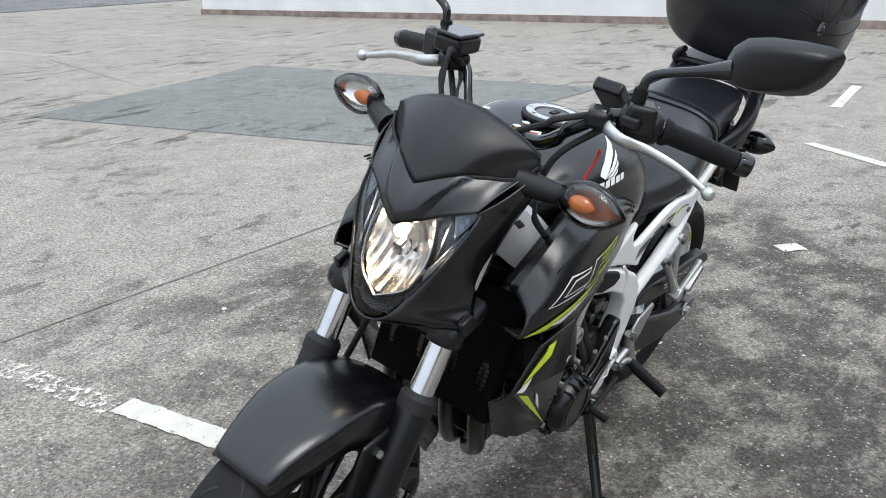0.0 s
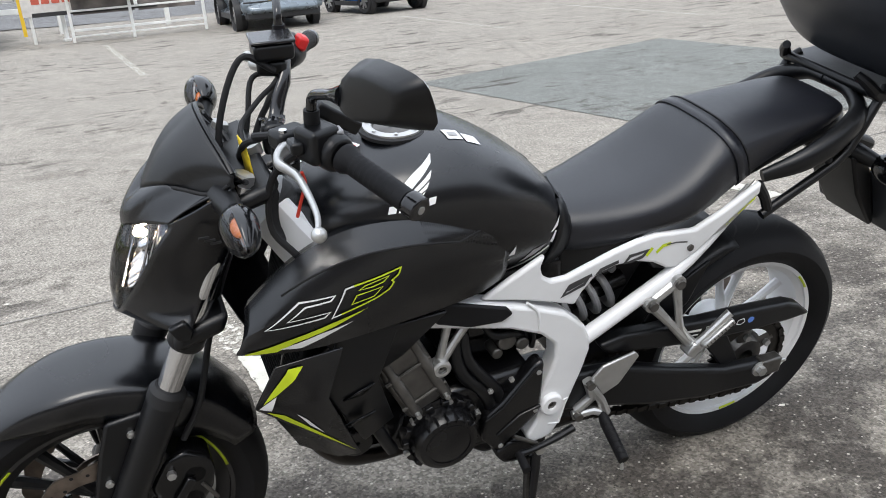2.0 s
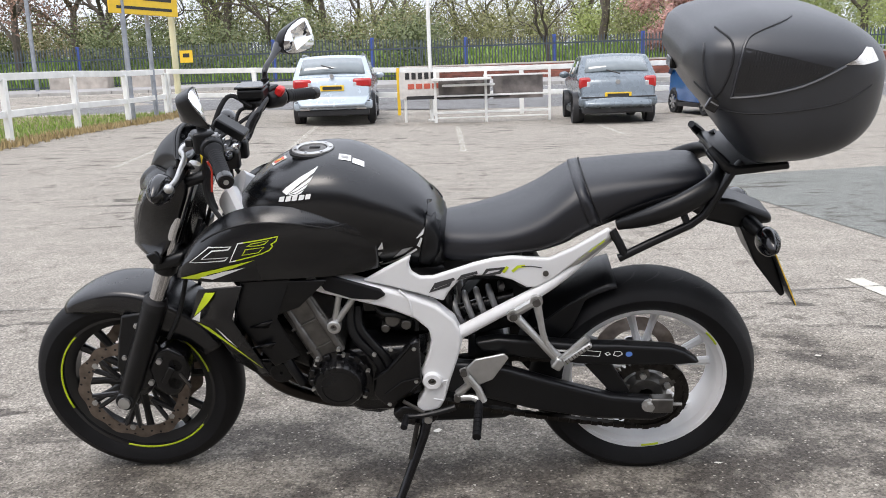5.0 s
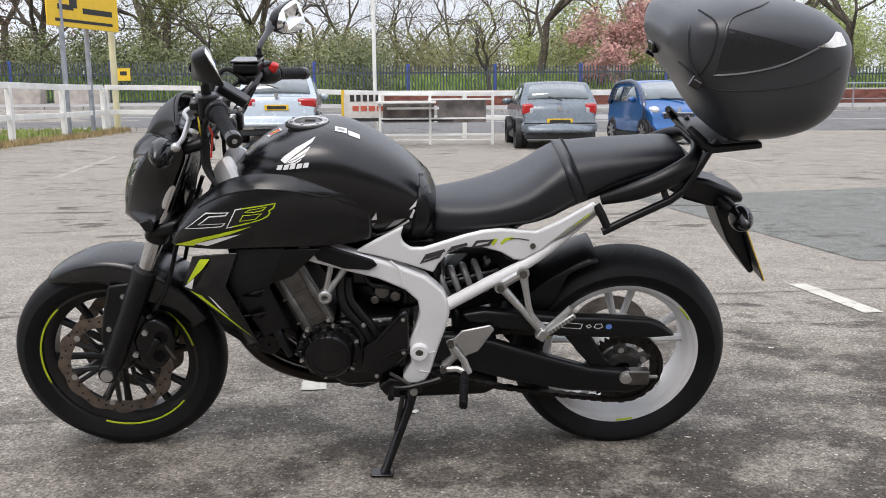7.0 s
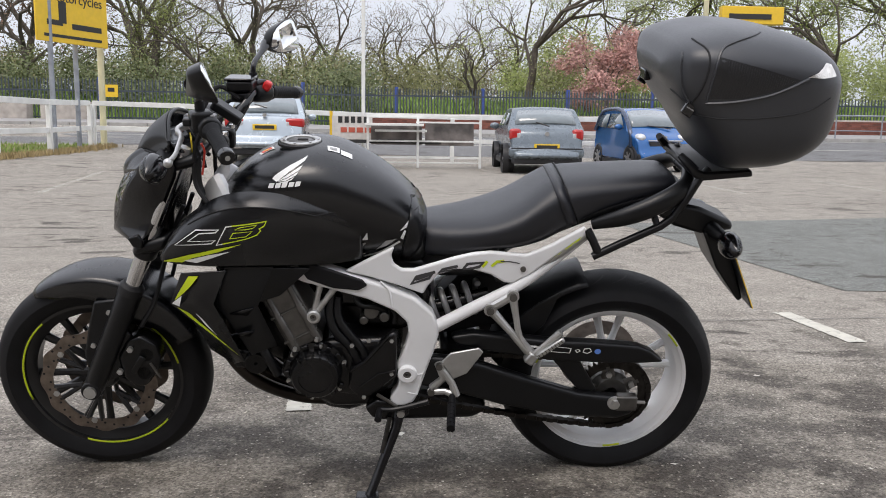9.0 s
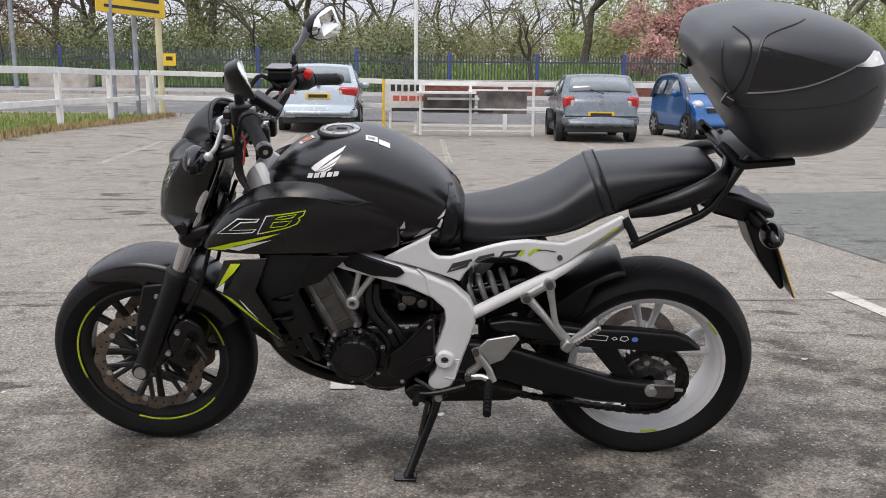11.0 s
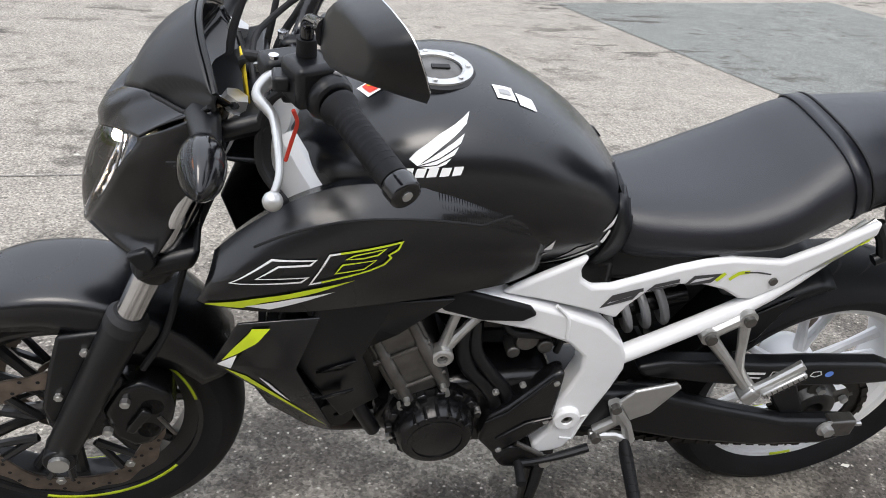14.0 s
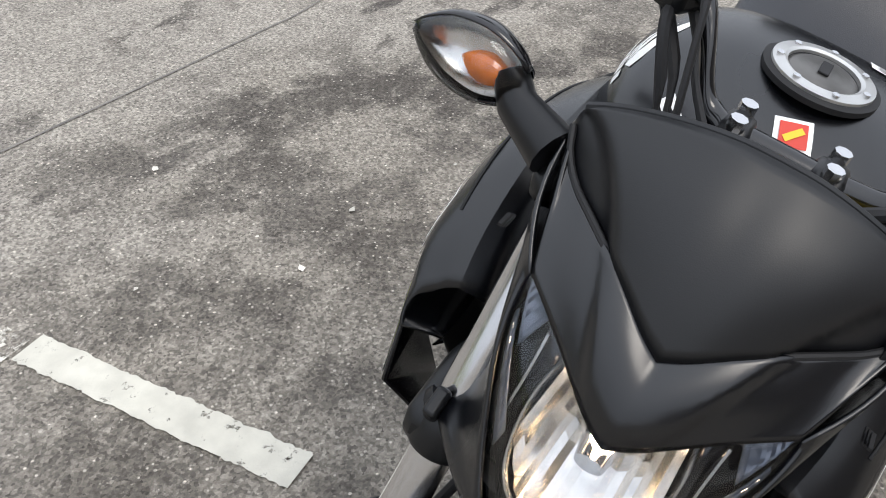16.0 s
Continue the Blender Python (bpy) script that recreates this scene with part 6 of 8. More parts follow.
# wing emblem and bars of lettering on both sides of the tank
for s in (-1, 1):
    feathers = [[(-0.167, 0.932), (-0.179, 0.939), (-0.168, 0.949), (-0.133, 0.97), (-0.085, 0.99), (-0.092, 0.981), (-0.132, 0.957)], [(-0.167, 0.932), (-0.132, 0.953), (-0.096, 0.973), (-0.103, 0.963), (-0.136, 0.944)], [(-0.164, 0.932), (-0.137, 0.942), (-0.106, 0.959), (-0.113, 0.95), (-0.14, 0.936)], [(-0.161, 0.931), (-0.139, 0.935), (-0.117, 0.946), (-0.125, 0.938), (-0.144, 0.93)]]
    feathers = [[(-0.178 + (x + 0.167) * 0.9, 0.921 + (z - 0.932) * 0.92) for x, z in f] for f in feathers]
    for f in feathers:
        part("wing_feather", decal(tt, [f], s, cut=0.02), DECAL_WHITE, tank, "white feather of the wing emblem")
    for f in [[(-0.187, 0.917), (-0.174, 0.918), (-0.17, 0.93), (-0.183, 0.928)], [(-0.17, 0.918), (-0.157, 0.92), (-0.153, 0.932), (-0.166, 0.93)], [(-0.154, 0.92), (-0.141, 0.922), (-0.137, 0.934), (-0.15, 0.932)], [(-0.137, 0.922), (-0.124, 0.924), (-0.12, 0.935), (-0.133, 0.934)], [(-0.12, 0.924), (-0.108, 0.926), (-0.104, 0.937), (-0.117, 0.936)]]:
        part("name_bar", decal(tt, [[(x - 0.012, z - 0.012) for x, z in f]], s), DECAL_WHITE, tank, "white block where a name stands")
    flags = [[(-0.061, 0.711), (-0.03, 0.733), (0.004, 0.733), (-0.032, 0.709)], [(0.008, 0.729), (0.029, 0.757), (0.04, 0.757), (0.016, 0.726)], [(0.029, 0.766), (0.043, 0.789), (0.044, 0.767)],
             [(0.063, 0.733), (0.089, 0.761), (0.117, 0.765), (0.091, 0.745)], [(-0.005, 0.695), (0.074, 0.727), (0.124, 0.759), (0.127, 0.754), (0.079, 0.723), (0.006, 0.693)], [(-0.007, 0.71), (0.038, 0.721), (0.032, 0.715), (-0.005, 0.707)],
             [(0.125, 0.787), (0.148, 0.812), (0.143, 0.794), (0.13, 0.788)], [(0.126, 0.766), (0.137, 0.788), (0.141, 0.784), (0.133, 0.761)]]
    for k, f in enumerate(flags):
        part("check_graphic", decal(tt, [f], s), DECAL_GREY if k in (1, 3) else DECAL_WHITE, tank, "chequer graphic")


def top_sticker(cx, cy, w, h, turn, material, lift, parent, label):
    """A small label on the tank's top."""
    bm = bmesh.new()
    vs = []
    for a, b in ((-1, -1), (0, -1), (1, -1), (1, 0), (1, 1), (0, 1), (-1, 1), (-1, 0)):
        x = cx + (a * w * math.cos(turn) - b * h * math.sin(turn)) / 2
        y = cy + (a * w * math.sin(turn) + b * h * math.cos(turn)) / 2
        hit = tt.ray_cast(Vector((x, y, 2)), Vector((0, 0, -1)))[0]
        vs.append(bm.verts.new(hit + Vector((0, 0, lift))))
    bm.faces.new(vs)
    return part("sticker", bm, material, parent, label)


st = top_sticker(-0.222, -0.016, 0.036, 0.036, 0.35, DECAL_WHITE, 0.0015, tank, "small white diamond warning label")
top_sticker(-0.222, -0.016, 0.026, 0.026, 0.35, DECAL_RED, 0.0025, tank, "red warning mark")
top_sticker(-0.222, -0.016, 0.007, 0.02, 0.9, YELLOW, 0.0032, tank, "yellow slash of the warning mark")
top_sticker(-0.045, -0.062, 0.03, 0.03, 0.1, DECAL_WHITE, 0.0015, tank, "small white label")
top_sticker(-0.012, -0.066, 0.028, 0.026, 0.1, DECAL_WHITE, 0.0015, tank, "small white label")
top_sticker(-0.045, -0.062, 0.018, 0.012, 0.1, DECAL_GREY, 0.0022, tank, "grey print on the label")
for s in (1,):
    top_sticker(-0.262, s * 0.075, 0.075, 0.014, s * 0.75, DECAL_WHITE, 0.0015, tank, "curved white flash on the tank's nose")

seat_line = [(0.168, 0.788, 0.7, 0.073), (0.2, 0.788, 0.69, 0.102), (0.28, 0.798, 0.697, 0.128), (0.36, 0.816, 0.722, 0.147), (0.43, 0.848, 0.728, 0.153), (0.49, 0.89, 0.74, 0.145), (0.53, 0.91, 0.758, 0.137), (0.61, 0.919, 0.8, 0.124), (0.7, 0.924, 0.835, 0.116), (0.78, 0.927, 0.865, 0.109), (0.83, 0.925, 0.885, 0.095), (0.85, 0.905, 0.895, 0.068)]
seat = part("seat", body(seat_line, 3.0, 40, 5, 0.42), VINYL, bike, "black vinyl dual seat with a strap", sharp=70)
ts = surface(seat)
for off in (0.0, 0.03):
    bm, g = bmesh.new(), []
    for i in range(33):
        a = math.pi * (-0.02 + 1.04 * i / 32)
        d = Vector((0, math.cos(a), math.sin(a)))
        row = []
        for e in (0.0, 0.027 if off == 0 else 0.003):
            base = 0.502 + off + e
            x = base
            for _ in range(4):
                hit = ts.ray_cast(Vector((x, 0, 0.80)) + d * 0.5, -d)[0]
                z = hit.z if hit else 0.8
                x = base + (0.93 - z) * 0.42
            p = hit or Vector((x, 0, 0.8))
            row.append(bm.verts.new(p + d * (0.003 if off == 0 else 0.004)))
        g.append(row)
    for a, b in zip(g, g[1:]):
        bm.faces.new((a[0], a[1], b[1], b[0]))
    part("seat_strap" if off == 0 else "seat_piping", bm, SEAM if off else VINYL, seat, solid=0.004)

# ---- side shrouds ----
for s in (-1, 1):
    lines = [[(-0.43, 0.13, 0.775), (-0.39, 0.14, 0.82), (-0.334, 0.145, 0.862), (-0.27, 0.14, 0.882), (-0.2, 0.14, 0.885), (-0.13, 0.145, 0.875), (-0.07, 0.15, 0.855), (-0.02, 0.15, 0.835), (0.03, 0.14, 0.815)],
             [(-0.442, 0.165, 0.785), (-0.40, 0.172, 0.83), (-0.334, 0.174, 0.876), (-0.27, 0.170, 0.894), (-0.2, 0.170, 0.895), (-0.13, 0.172, 0.883), (-0.07, 0.172, 0.862), (-0.02, 0.168, 0.84), (0.03, 0.15, 0.81)],
             [(-0.448, 0.185, 0.768), (-0.405, 0.2, 0.812), (-0.34, 0.208, 0.85), (-0.27, 0.209, 0.868), (-0.2, 0.206, 0.868), (-0.13, 0.197, 0.856), (-0.07, 0.184, 0.837), (-0.02, 0.172, 0.815), (0.03, 0.152, 0.79)],
             [(-0.456, 0.2, 0.753), (-0.41, 0.219, 0.785), (-0.34, 0.227, 0.803), (-0.27, 0.226, 0.808), (-0.2, 0.216, 0.807), (-0.13, 0.2, 0.797), (-0.07, 0.185, 0.782), (-0.02, 0.17, 0.767), (0.03, 0.15, 0.755)],
             [(-0.469, 0.198, 0.726), (-0.41, 0.213, 0.722), (-0.34, 0.221, 0.722), (-0.27, 0.216, 0.722), (-0.2, 0.203, 0.718), (-0.13, 0.188, 0.713), (-0.07, 0.173, 0.71), (-0.02, 0.16, 0.71), (0.03, 0.14, 0.715)],
             [(-0.45, 0.16, 0.722), (-0.40, 0.165, 0.705), (-0.34, 0.17, 0.70), (-0.27, 0.17, 0.70), (-0.2, 0.165, 0.70), (-0.13, 0.155, 0.7), (-0.07, 0.145, 0.7), (-0.02, 0.13, 0.7), (0.03, 0.12, 0.7)]]
    lines = [[Vector((x, s * y, z)) for x, y, z in spline(q, 4)] for q in lines]
    grid = []
    for p, q, k in zip(lines, lines[1:], (2, 3, 5, 6, 3)):
        grid += [[a.lerp(b, j / k) + Vector((0, s * 0.003, 0)) * math.sin(math.pi * j / k) for a, b in zip(p, q)] for j in range(k)]
    sh = part("tank_shroud", loft(grid + [lines[-1]], False, None, False), PAINT, bike, "satin black side shroud with lime and white graphics", solid=0.004, sharp=21)
    for k in range(44):
        i, f = 19 + k // 4, (k % 4) / 4
        a, b = lines[1][i].lerp(lines[1][i + 1], f), lines[2][i].lerp(lines[2][i + 1], f)
        part("strip_rib", tube([a + Vector((0, s * 0.002, 0.001)), a.lerp(b, 0.5) + Vector((0, s * 0.0042, 0.0005)), b + Vector((0, s * 0.002, 0))], 0.0009, 4), PLASTIC, sh)
    td = surface(sh)
    part("lime_stripe", decal(td, [[(-0.465, 0.725), (-0.392, 0.751), (-0.319, 0.77), (-0.259, 0.782), (-0.315, 0.762), (-0.38, 0.744), (-0.409, 0.729)]], s, 0.0046), LIME, sh, "lime stripe")
    part("white_stripe", decal(td, [[(-0.405, 0.734), (-0.372, 0.73), (-0.285, 0.763), (-0.341, 0.753)]], s, 0.0048), DECAL_WHITE, sh, "white stripe")
    part("outline_mark", decal(td, band([(-0.312, 0.819), (-0.368, 0.816), (-0.423, 0.775), (-0.331, 0.784), (-0.322, 0.792), (-0.389, 0.787), (-0.36, 0.808), (-0.319, 0.812)], 0.0028, True), s, 0.0046), DECAL_WHITE, sh, "letter C outlined in white")
    part("outline_mark", decal(td, band([(-0.28, 0.828), (-0.234, 0.833), (-0.198, 0.838), (-0.203, 0.827), (-0.215, 0.82), (-0.212, 0.815), (-0.221, 0.805), (-0.241, 0.797), (-0.262, 0.792), (-0.304, 0.783)], 0.003), s, 0.0046), LIME, sh, "letter B outlined in lime")
    part("outline_mark", decal(td, band([(-0.28, 0.828), (-0.294, 0.826), (-0.319, 0.78), (-0.304, 0.783)], 0.0028), s, 0.0046), DECAL_WHITE, sh, "white edge of the letter B")
    part("outline_mark", decal(td, band([(-0.272, 0.819), (-0.262, 0.824), (-0.22, 0.83), (-0.23, 0.822), (-0.249, 0.819)], 0.0022, True), s, 0.0046), LIME, sh, "upper eye of the letter B")
    part("outline_mark", decal(td, band([(-0.286, 0.797), (-0.277, 0.811), (-0.232, 0.814), (-0.248, 0.801)], 0.0022, True), s, 0.0046), LIME, sh, "lower eye of the letter B")
    part("panel_gap", tube([q + Vector((0, s * 0.0025, 0.001)) for q in lines[2][5:24]] + [lines[1][27] + Vector((0, s * 0.002, 0.002))], 0.0018, 6), SEAM, sh)
    # lower wing beside the radiator
    w = [(-0.453, s * 0.205, 0.612), (-0.415, s * 0.219, 0.7), (-0.302, s * 0.222, 0.71), (-0.336, s * 0.24, 0.625), (-0.276, s * 0.205, 0.445), (-0.31, s * 0.175, 0.42), (-0.375, s * 0.15, 0.45), (-0.415, s * 0.15, 0.54)]
    wg = part("radiator_wing", shell(w, [(0, 1, 2, 3), (0, 3, 4), (0, 4, 5, 6, 7)]), PAINT, bike, "satin black radiator wing edged in lime", solid=0.006, bevel=0.003, sharp=18)
    iw = [(-0.31, s * 0.203, 0.712), (-0.19, s * 0.188, 0.708), (-0.235, s * 0.196, 0.60), (-0.197, s * 0.165, 0.47), (-0.262, s * 0.185, 0.452), (-0.335, s * 0.215, 0.61)]
    inner = part("inner_wing", shell(iw, [(0, 1, 2, 5), (5, 2, 3, 4)]), PLASTIC, bike, "matt black panel behind the radiator wing", solid=0.006, bevel=0.003, sharp=18)
    for z0, z1 in ((0.585, 0.6), (0.525, 0.535)):
        part("panel_fin", shell([(-0.305, s * 0.212, z0), (-0.245, s * 0.204, z1), (-0.262, s * 0.196, z0 - 0.012)], [(0, 1, 2)]), PAINT, inner, solid=0.004)
    tw = surface(wg)
    part("lime_stripe", decal(tw, [[(-0.396, 0.694), (-0.371, 0.695), (-0.392, 0.668), (-0.418, 0.641), (-0.44, 0.622), (-0.425, 0.648)]], s, 0.0046), LIME, wg, "lime stripe")
    part("lime_stripe", decal(tw, [[(-0.436, 0.603), (-0.406, 0.589), (-0.361, 0.541), (-0.285, 0.46), (-0.352, 0.523), (-0.40, 0.568)]], s, 0.0046), LIME, wg, "lime stripe")
    part("white_stripe", decal(tw, [[(-0.447, 0.613), (-0.441, 0.619), (-0.418, 0.639), (-0.428, 0.606)]], s, 0.005), DECAL_WHITE, wg, "white tip of the stripe")
    part("white_stripe", decal(tw, [[(-0.388, 0.591), (-0.374, 0.577), (-0.341, 0.526), (-0.366, 0.554)]], s, 0.005), DECAL_WHITE, wg, "white sliver beside the stripe")
    part("inner_panel", shell([(-0.33, s * 0.2, 0.71), (-0.1, s * 0.18, 0.70), (-0.18, s * 0.17, 0.62), (-0.255, s * 0.19, 0.60)], [(0, 1, 2, 3)]), PLASTIC, bike, solid=0.01, bevel=0.003)

CORE = mat("radiator_core", (0.0025, 0.0025, 0.0028), 0.85, vary=0.1, spec=0.1)
rad = part("radiator", box((-0.348, 0, 0.585), (0.03, 0.28, 0.25), None, Matrix.Rotation(radians(12), 4, "Y")), CORE, bike, "black radiator", bevel=0.006)
for i in range(24):
    part("fin", box((-0.364 + 0.21 * (-0.113 + 0.0098 * i), 0, 0.472 + 0.0098 * i), (0.003, 0.24, 0.002)), CORE, rad)
part("horn", lathe([(0.004, -0.012), (0.03, -0.012), (0.033, 0.0), (0.03, 0.012), (0.004, 0.012)], (-0.262, -0.13, 0.40), 24), ENGINE, bike, bevel=0.002)
part("belly_bracket", box((-0.3, 0, 0.40), (0.06, 0.24, 0.06)), ENGINE, bike, bevel=0.012)

# ---- frame ----
DECAL_DARK = mat("dark_decal", (0.05, 0.05, 0.052), 0.4, vary=0.1)
spar_out = [(-0.186, 0.685), (-0.143, 0.713), (-0.06, 0.69), (0.02, 0.664), (0.09, 0.64), (0.165, 0.607), (0.212, 0.563), (0.226, 0.53), (0.23, 0.5), (0.218, 0.451), (0.197, 0.385), (0.178, 0.32), (0.164, 0.292), (0.14, 0.282), (0.106, 0.28), (0.1, 0.305), (0.123, 0.345), (0.125, 0.375), (0.117, 0.41), (0.138, 0.455), (0.15, 0.5), (0.145, 0.537), (0.112, 0.57), (0.04, 0.604), (-0.03, 0.624), (-0.12, 0.65), (-0.18, 0.673)]
for s in (-1, 1):
    sp = part("frame_spar", prism(spar_out, s * 0.118, s * 0.162), WHITE, bike, "white painted twin-spar frame", bevel=0.014, seg=3)
    part("head_beam", tube([(-0.36, s * 0.035, 0.87), (-0.30, s * 0.10, 0.80), (-0.17, s * 0.13, 0.695)], [0.05, 0.05, 0.036], 12, 4, flat=0.55), WHITE, bike, "white frame beam to the steering head")
    part("knee_pad", prism([(-0.135, 0.703), (-0.1, 0.706), (0.03, 0.661), (0.042, 0.645), (0.02, 0.632), (-0.045, 0.637), (-0.112, 0.662)], s * 0.158, s * 0.169), RUBBER, sp, "black rubber frame pad", bevel=0.004)
    part("pivot_boss", lathe([(0.011, 0), (0.026, 0), (0.026, s * 0.01), (0.022, s * 0.014), (0.011, s * 0.014)], (0.147, s * 0.16, 0.385), 28), WHITE, sp)
    part("pivot_nut", lathe([(0.005, 0), (0.012, 0), (0.012, s * 0.006), (0.005, s * 0.006)], (0.147, s * 0.164, 0.385), 6), ENGINE_GREY, sp)
    for line in ([(0.152, 0.376), (0.188, 0.384), (0.174, 0.319), (0.148, 0.324)],):
        part("cast_rib", tube([(x, s * 0.162, z) for x, z in line], 0.0024, 8), WHITE, sp)
    part("weld_seam", tube([(0.075, s * 0.158, 0.655), (0.098, s * 0.163, 0.63), (0.105, s * 0.163, 0.585)], 0.003, 8, 3), WHITE, sp)
    part("seat_rail", tube([(0.205, s * 0.14, 0.505), (0.33, s * 0.145, 0.58), (0.455, s * 0.14, 0.652), (0.61, s * 0.115, 0.775)], [0.0175, 0.0165, 0.016, 0.014], 14, 4), WHITE, bike, "white tubular seat rail")
    part("upper_rail", tube([(0.43, s * 0.135, 0.675), (0.52, s * 0.138, 0.722), (0.58, s * 0.135, 0.768), (0.608, s * 0.13, 0.79)], [0.014, 0.017, 0.016, 0.014], 12, 4, flat=0.7), ALLOY, bike, "bright alloy tail rail")
    cov = [(-0.017, 0.678), (0.045, 0.713), (0.112, 0.748), (0.103, 0.722), (0.11, 0.70), (0.13, 0.686), (0.162, 0.686), (0.218, 0.704), (0.266, 0.72), (0.314, 0.732), (0.36, 0.737), (0.407, 0.733), (0.453, 0.729), (0.513, 0.757), (0.598, 0.808), (0.6, 0.782), (0.53, 0.728), (0.468, 0.675), (0.421, 0.648), (0.397, 0.65), (0.361, 0.672), (0.314, 0.686), (0.27, 0.686), (0.225, 0.67), (0.2, 0.64), (0.187, 0.615), (0.12, 0.64), (0.05, 0.662)]
    sc = part("side_cover", prism(cov, s * 0.136, s * 0.152), WHITE, bike, "white side cover with grey figures", bevel=0.006, seg=3)
    tv = surface(sc)
    for line, shut in (([(0.217, 0.68), (0.169, 0.666), (0.156, 0.646), (0.201, 0.662), (0.207, 0.671), (0.166, 0.658)], False), ([(0.275, 0.697), (0.236, 0.687), (0.228, 0.679), (0.268, 0.688), (0.26, 0.68), (0.22, 0.67)], False), ([(0.288, 0.687), (0.3, 0.703), (0.34, 0.707), (0.33, 0.695)], True)):
        part("model_figure", decal(tv, band(line, 0.0078, shut), s, 0.0012), DECAL_DARK, sc, "dark angular figure")
    for line in ([(0.339, 0.695), (0.351, 0.711)], [(0.362, 0.697), (0.376, 0.71), (0.394, 0.712)]):
        part("model_figure", decal(tv, band(line, 0.0075), s, 0.0014), LIME, sc, "lime angular figure")
    part("model_figure", decal(tv, band([(0.385, 0.711), (0.408, 0.711), (0.435, 0.706)], 0.003), s, 0.0016), DECAL_DARK, sc, "dark tail of the figure")
    part("tail_stripe", decal(tv, [[(0.495, 0.70), (0.59, 0.782), (0.594, 0.777), (0.505, 0.70)]], s, 0.0012), LIME, sc, "thin lime stripe")
    part("cover_bolt", cyl((0.445, s * 0.152, 0.69), (0.445, s * 0.156, 0.69), 0.0075, 12), ENGINE_GREY, sc)
    part("under_panel", prism([(0.36, 0.675), (0.43, 0.655), (0.455, 0.66), (0.42, 0.63), (0.38, 0.64)], s * 0.11, s * 0.13), PLASTIC, bike, bevel=0.005)

# ---- engine ----
cyl_poly = [(-0.236, 0.601), (-0.15, 0.647), (-0.075, 0.488), (-0.163, 0.443)]
blk = part("cylinder_block", prism(cyl_poly, -0.16, 0.16), ENGINE_GREY, bike, "dark grey cylinder block", bevel=0.008)
TL, TR, BR, BL = (Vector((q[0], 0, q[1])) for q in cyl_poly)
for s in (-1, 1):
    for u in (0.2, 0.86):
        p, q = TL.lerp(TR, u), BL.lerp(BR, u)
        d = Vector((0, s * 0.158, 0))
        part("stud_column", tube([p + d, p.lerp(q, 0.3) + d, p.lerp(q, 0.32) + d, q + d], [0.009, 0.009, 0.0115, 0.0115], 12), ENGINE_GREY, blk)
        part("bolt", cyl(p.lerp(q, 0.93) + d, p.lerp(q, 0.93) + d * 1.14, 0.0055, 8), ALLOY, blk)
    for v in (0.36, 0.8):
        part("rib", tube([TL.lerp(BL, v) + Vector((0, s * 0.163, 0)), TR.lerp(BR, v) + Vector((0, s * 0.163, 0))], 0.0035, 8), ENGINE_GREY, blk)
part("header_cover", prism([(-0.285, 0.655), (-0.19, 0.64), (-0.15, 0.47), (-0.185, 0.375), (-0.25, 0.4), (-0.285, 0.5)], -0.1, 0.1), ENGINE, bike, "black heat shield before the cylinders", bevel=0.02)
part("cylinder_head", prism([(-0.255, 0.59), (-0.145, 0.66), (-0.165, 0.735), (-0.26, 0.72), (-0.285, 0.65)], -0.17, 0.17), ENGINE, bike, "black cylinder head", bevel=0.015)
part("crankcase", prism([(-0.20, 0.37), (-0.17, 0.44), (-0.06, 0.475), (0.1, 0.485), (0.135, 0.43), (0.12, 0.33), (0.05, 0.3), (-0.08, 0.31), (-0.16, 0.335)], -0.15, 0.15), ENGINE, bike, "black crankcase", bevel=0.02, seg=3)
part("lower_case", prism([(-0.17, 0.36), (0.12, 0.36), (0.11, 0.28), (0.05, 0.24), (-0.06, 0.235), (-0.14, 0.28)], -0.1, 0.12), ENGINE, bike, "black lower engine case", bevel=0.02, seg=3)
part("sump", prism([(-0.13, 0.28), (0.06, 0.26), (0.04, 0.21), (-0.02, 0.19), (-0.09, 0.2)], -0.05, 0.08), ENGINE, bike, bevel=0.02)
EC = (-0.097, 0.0, 0.392)
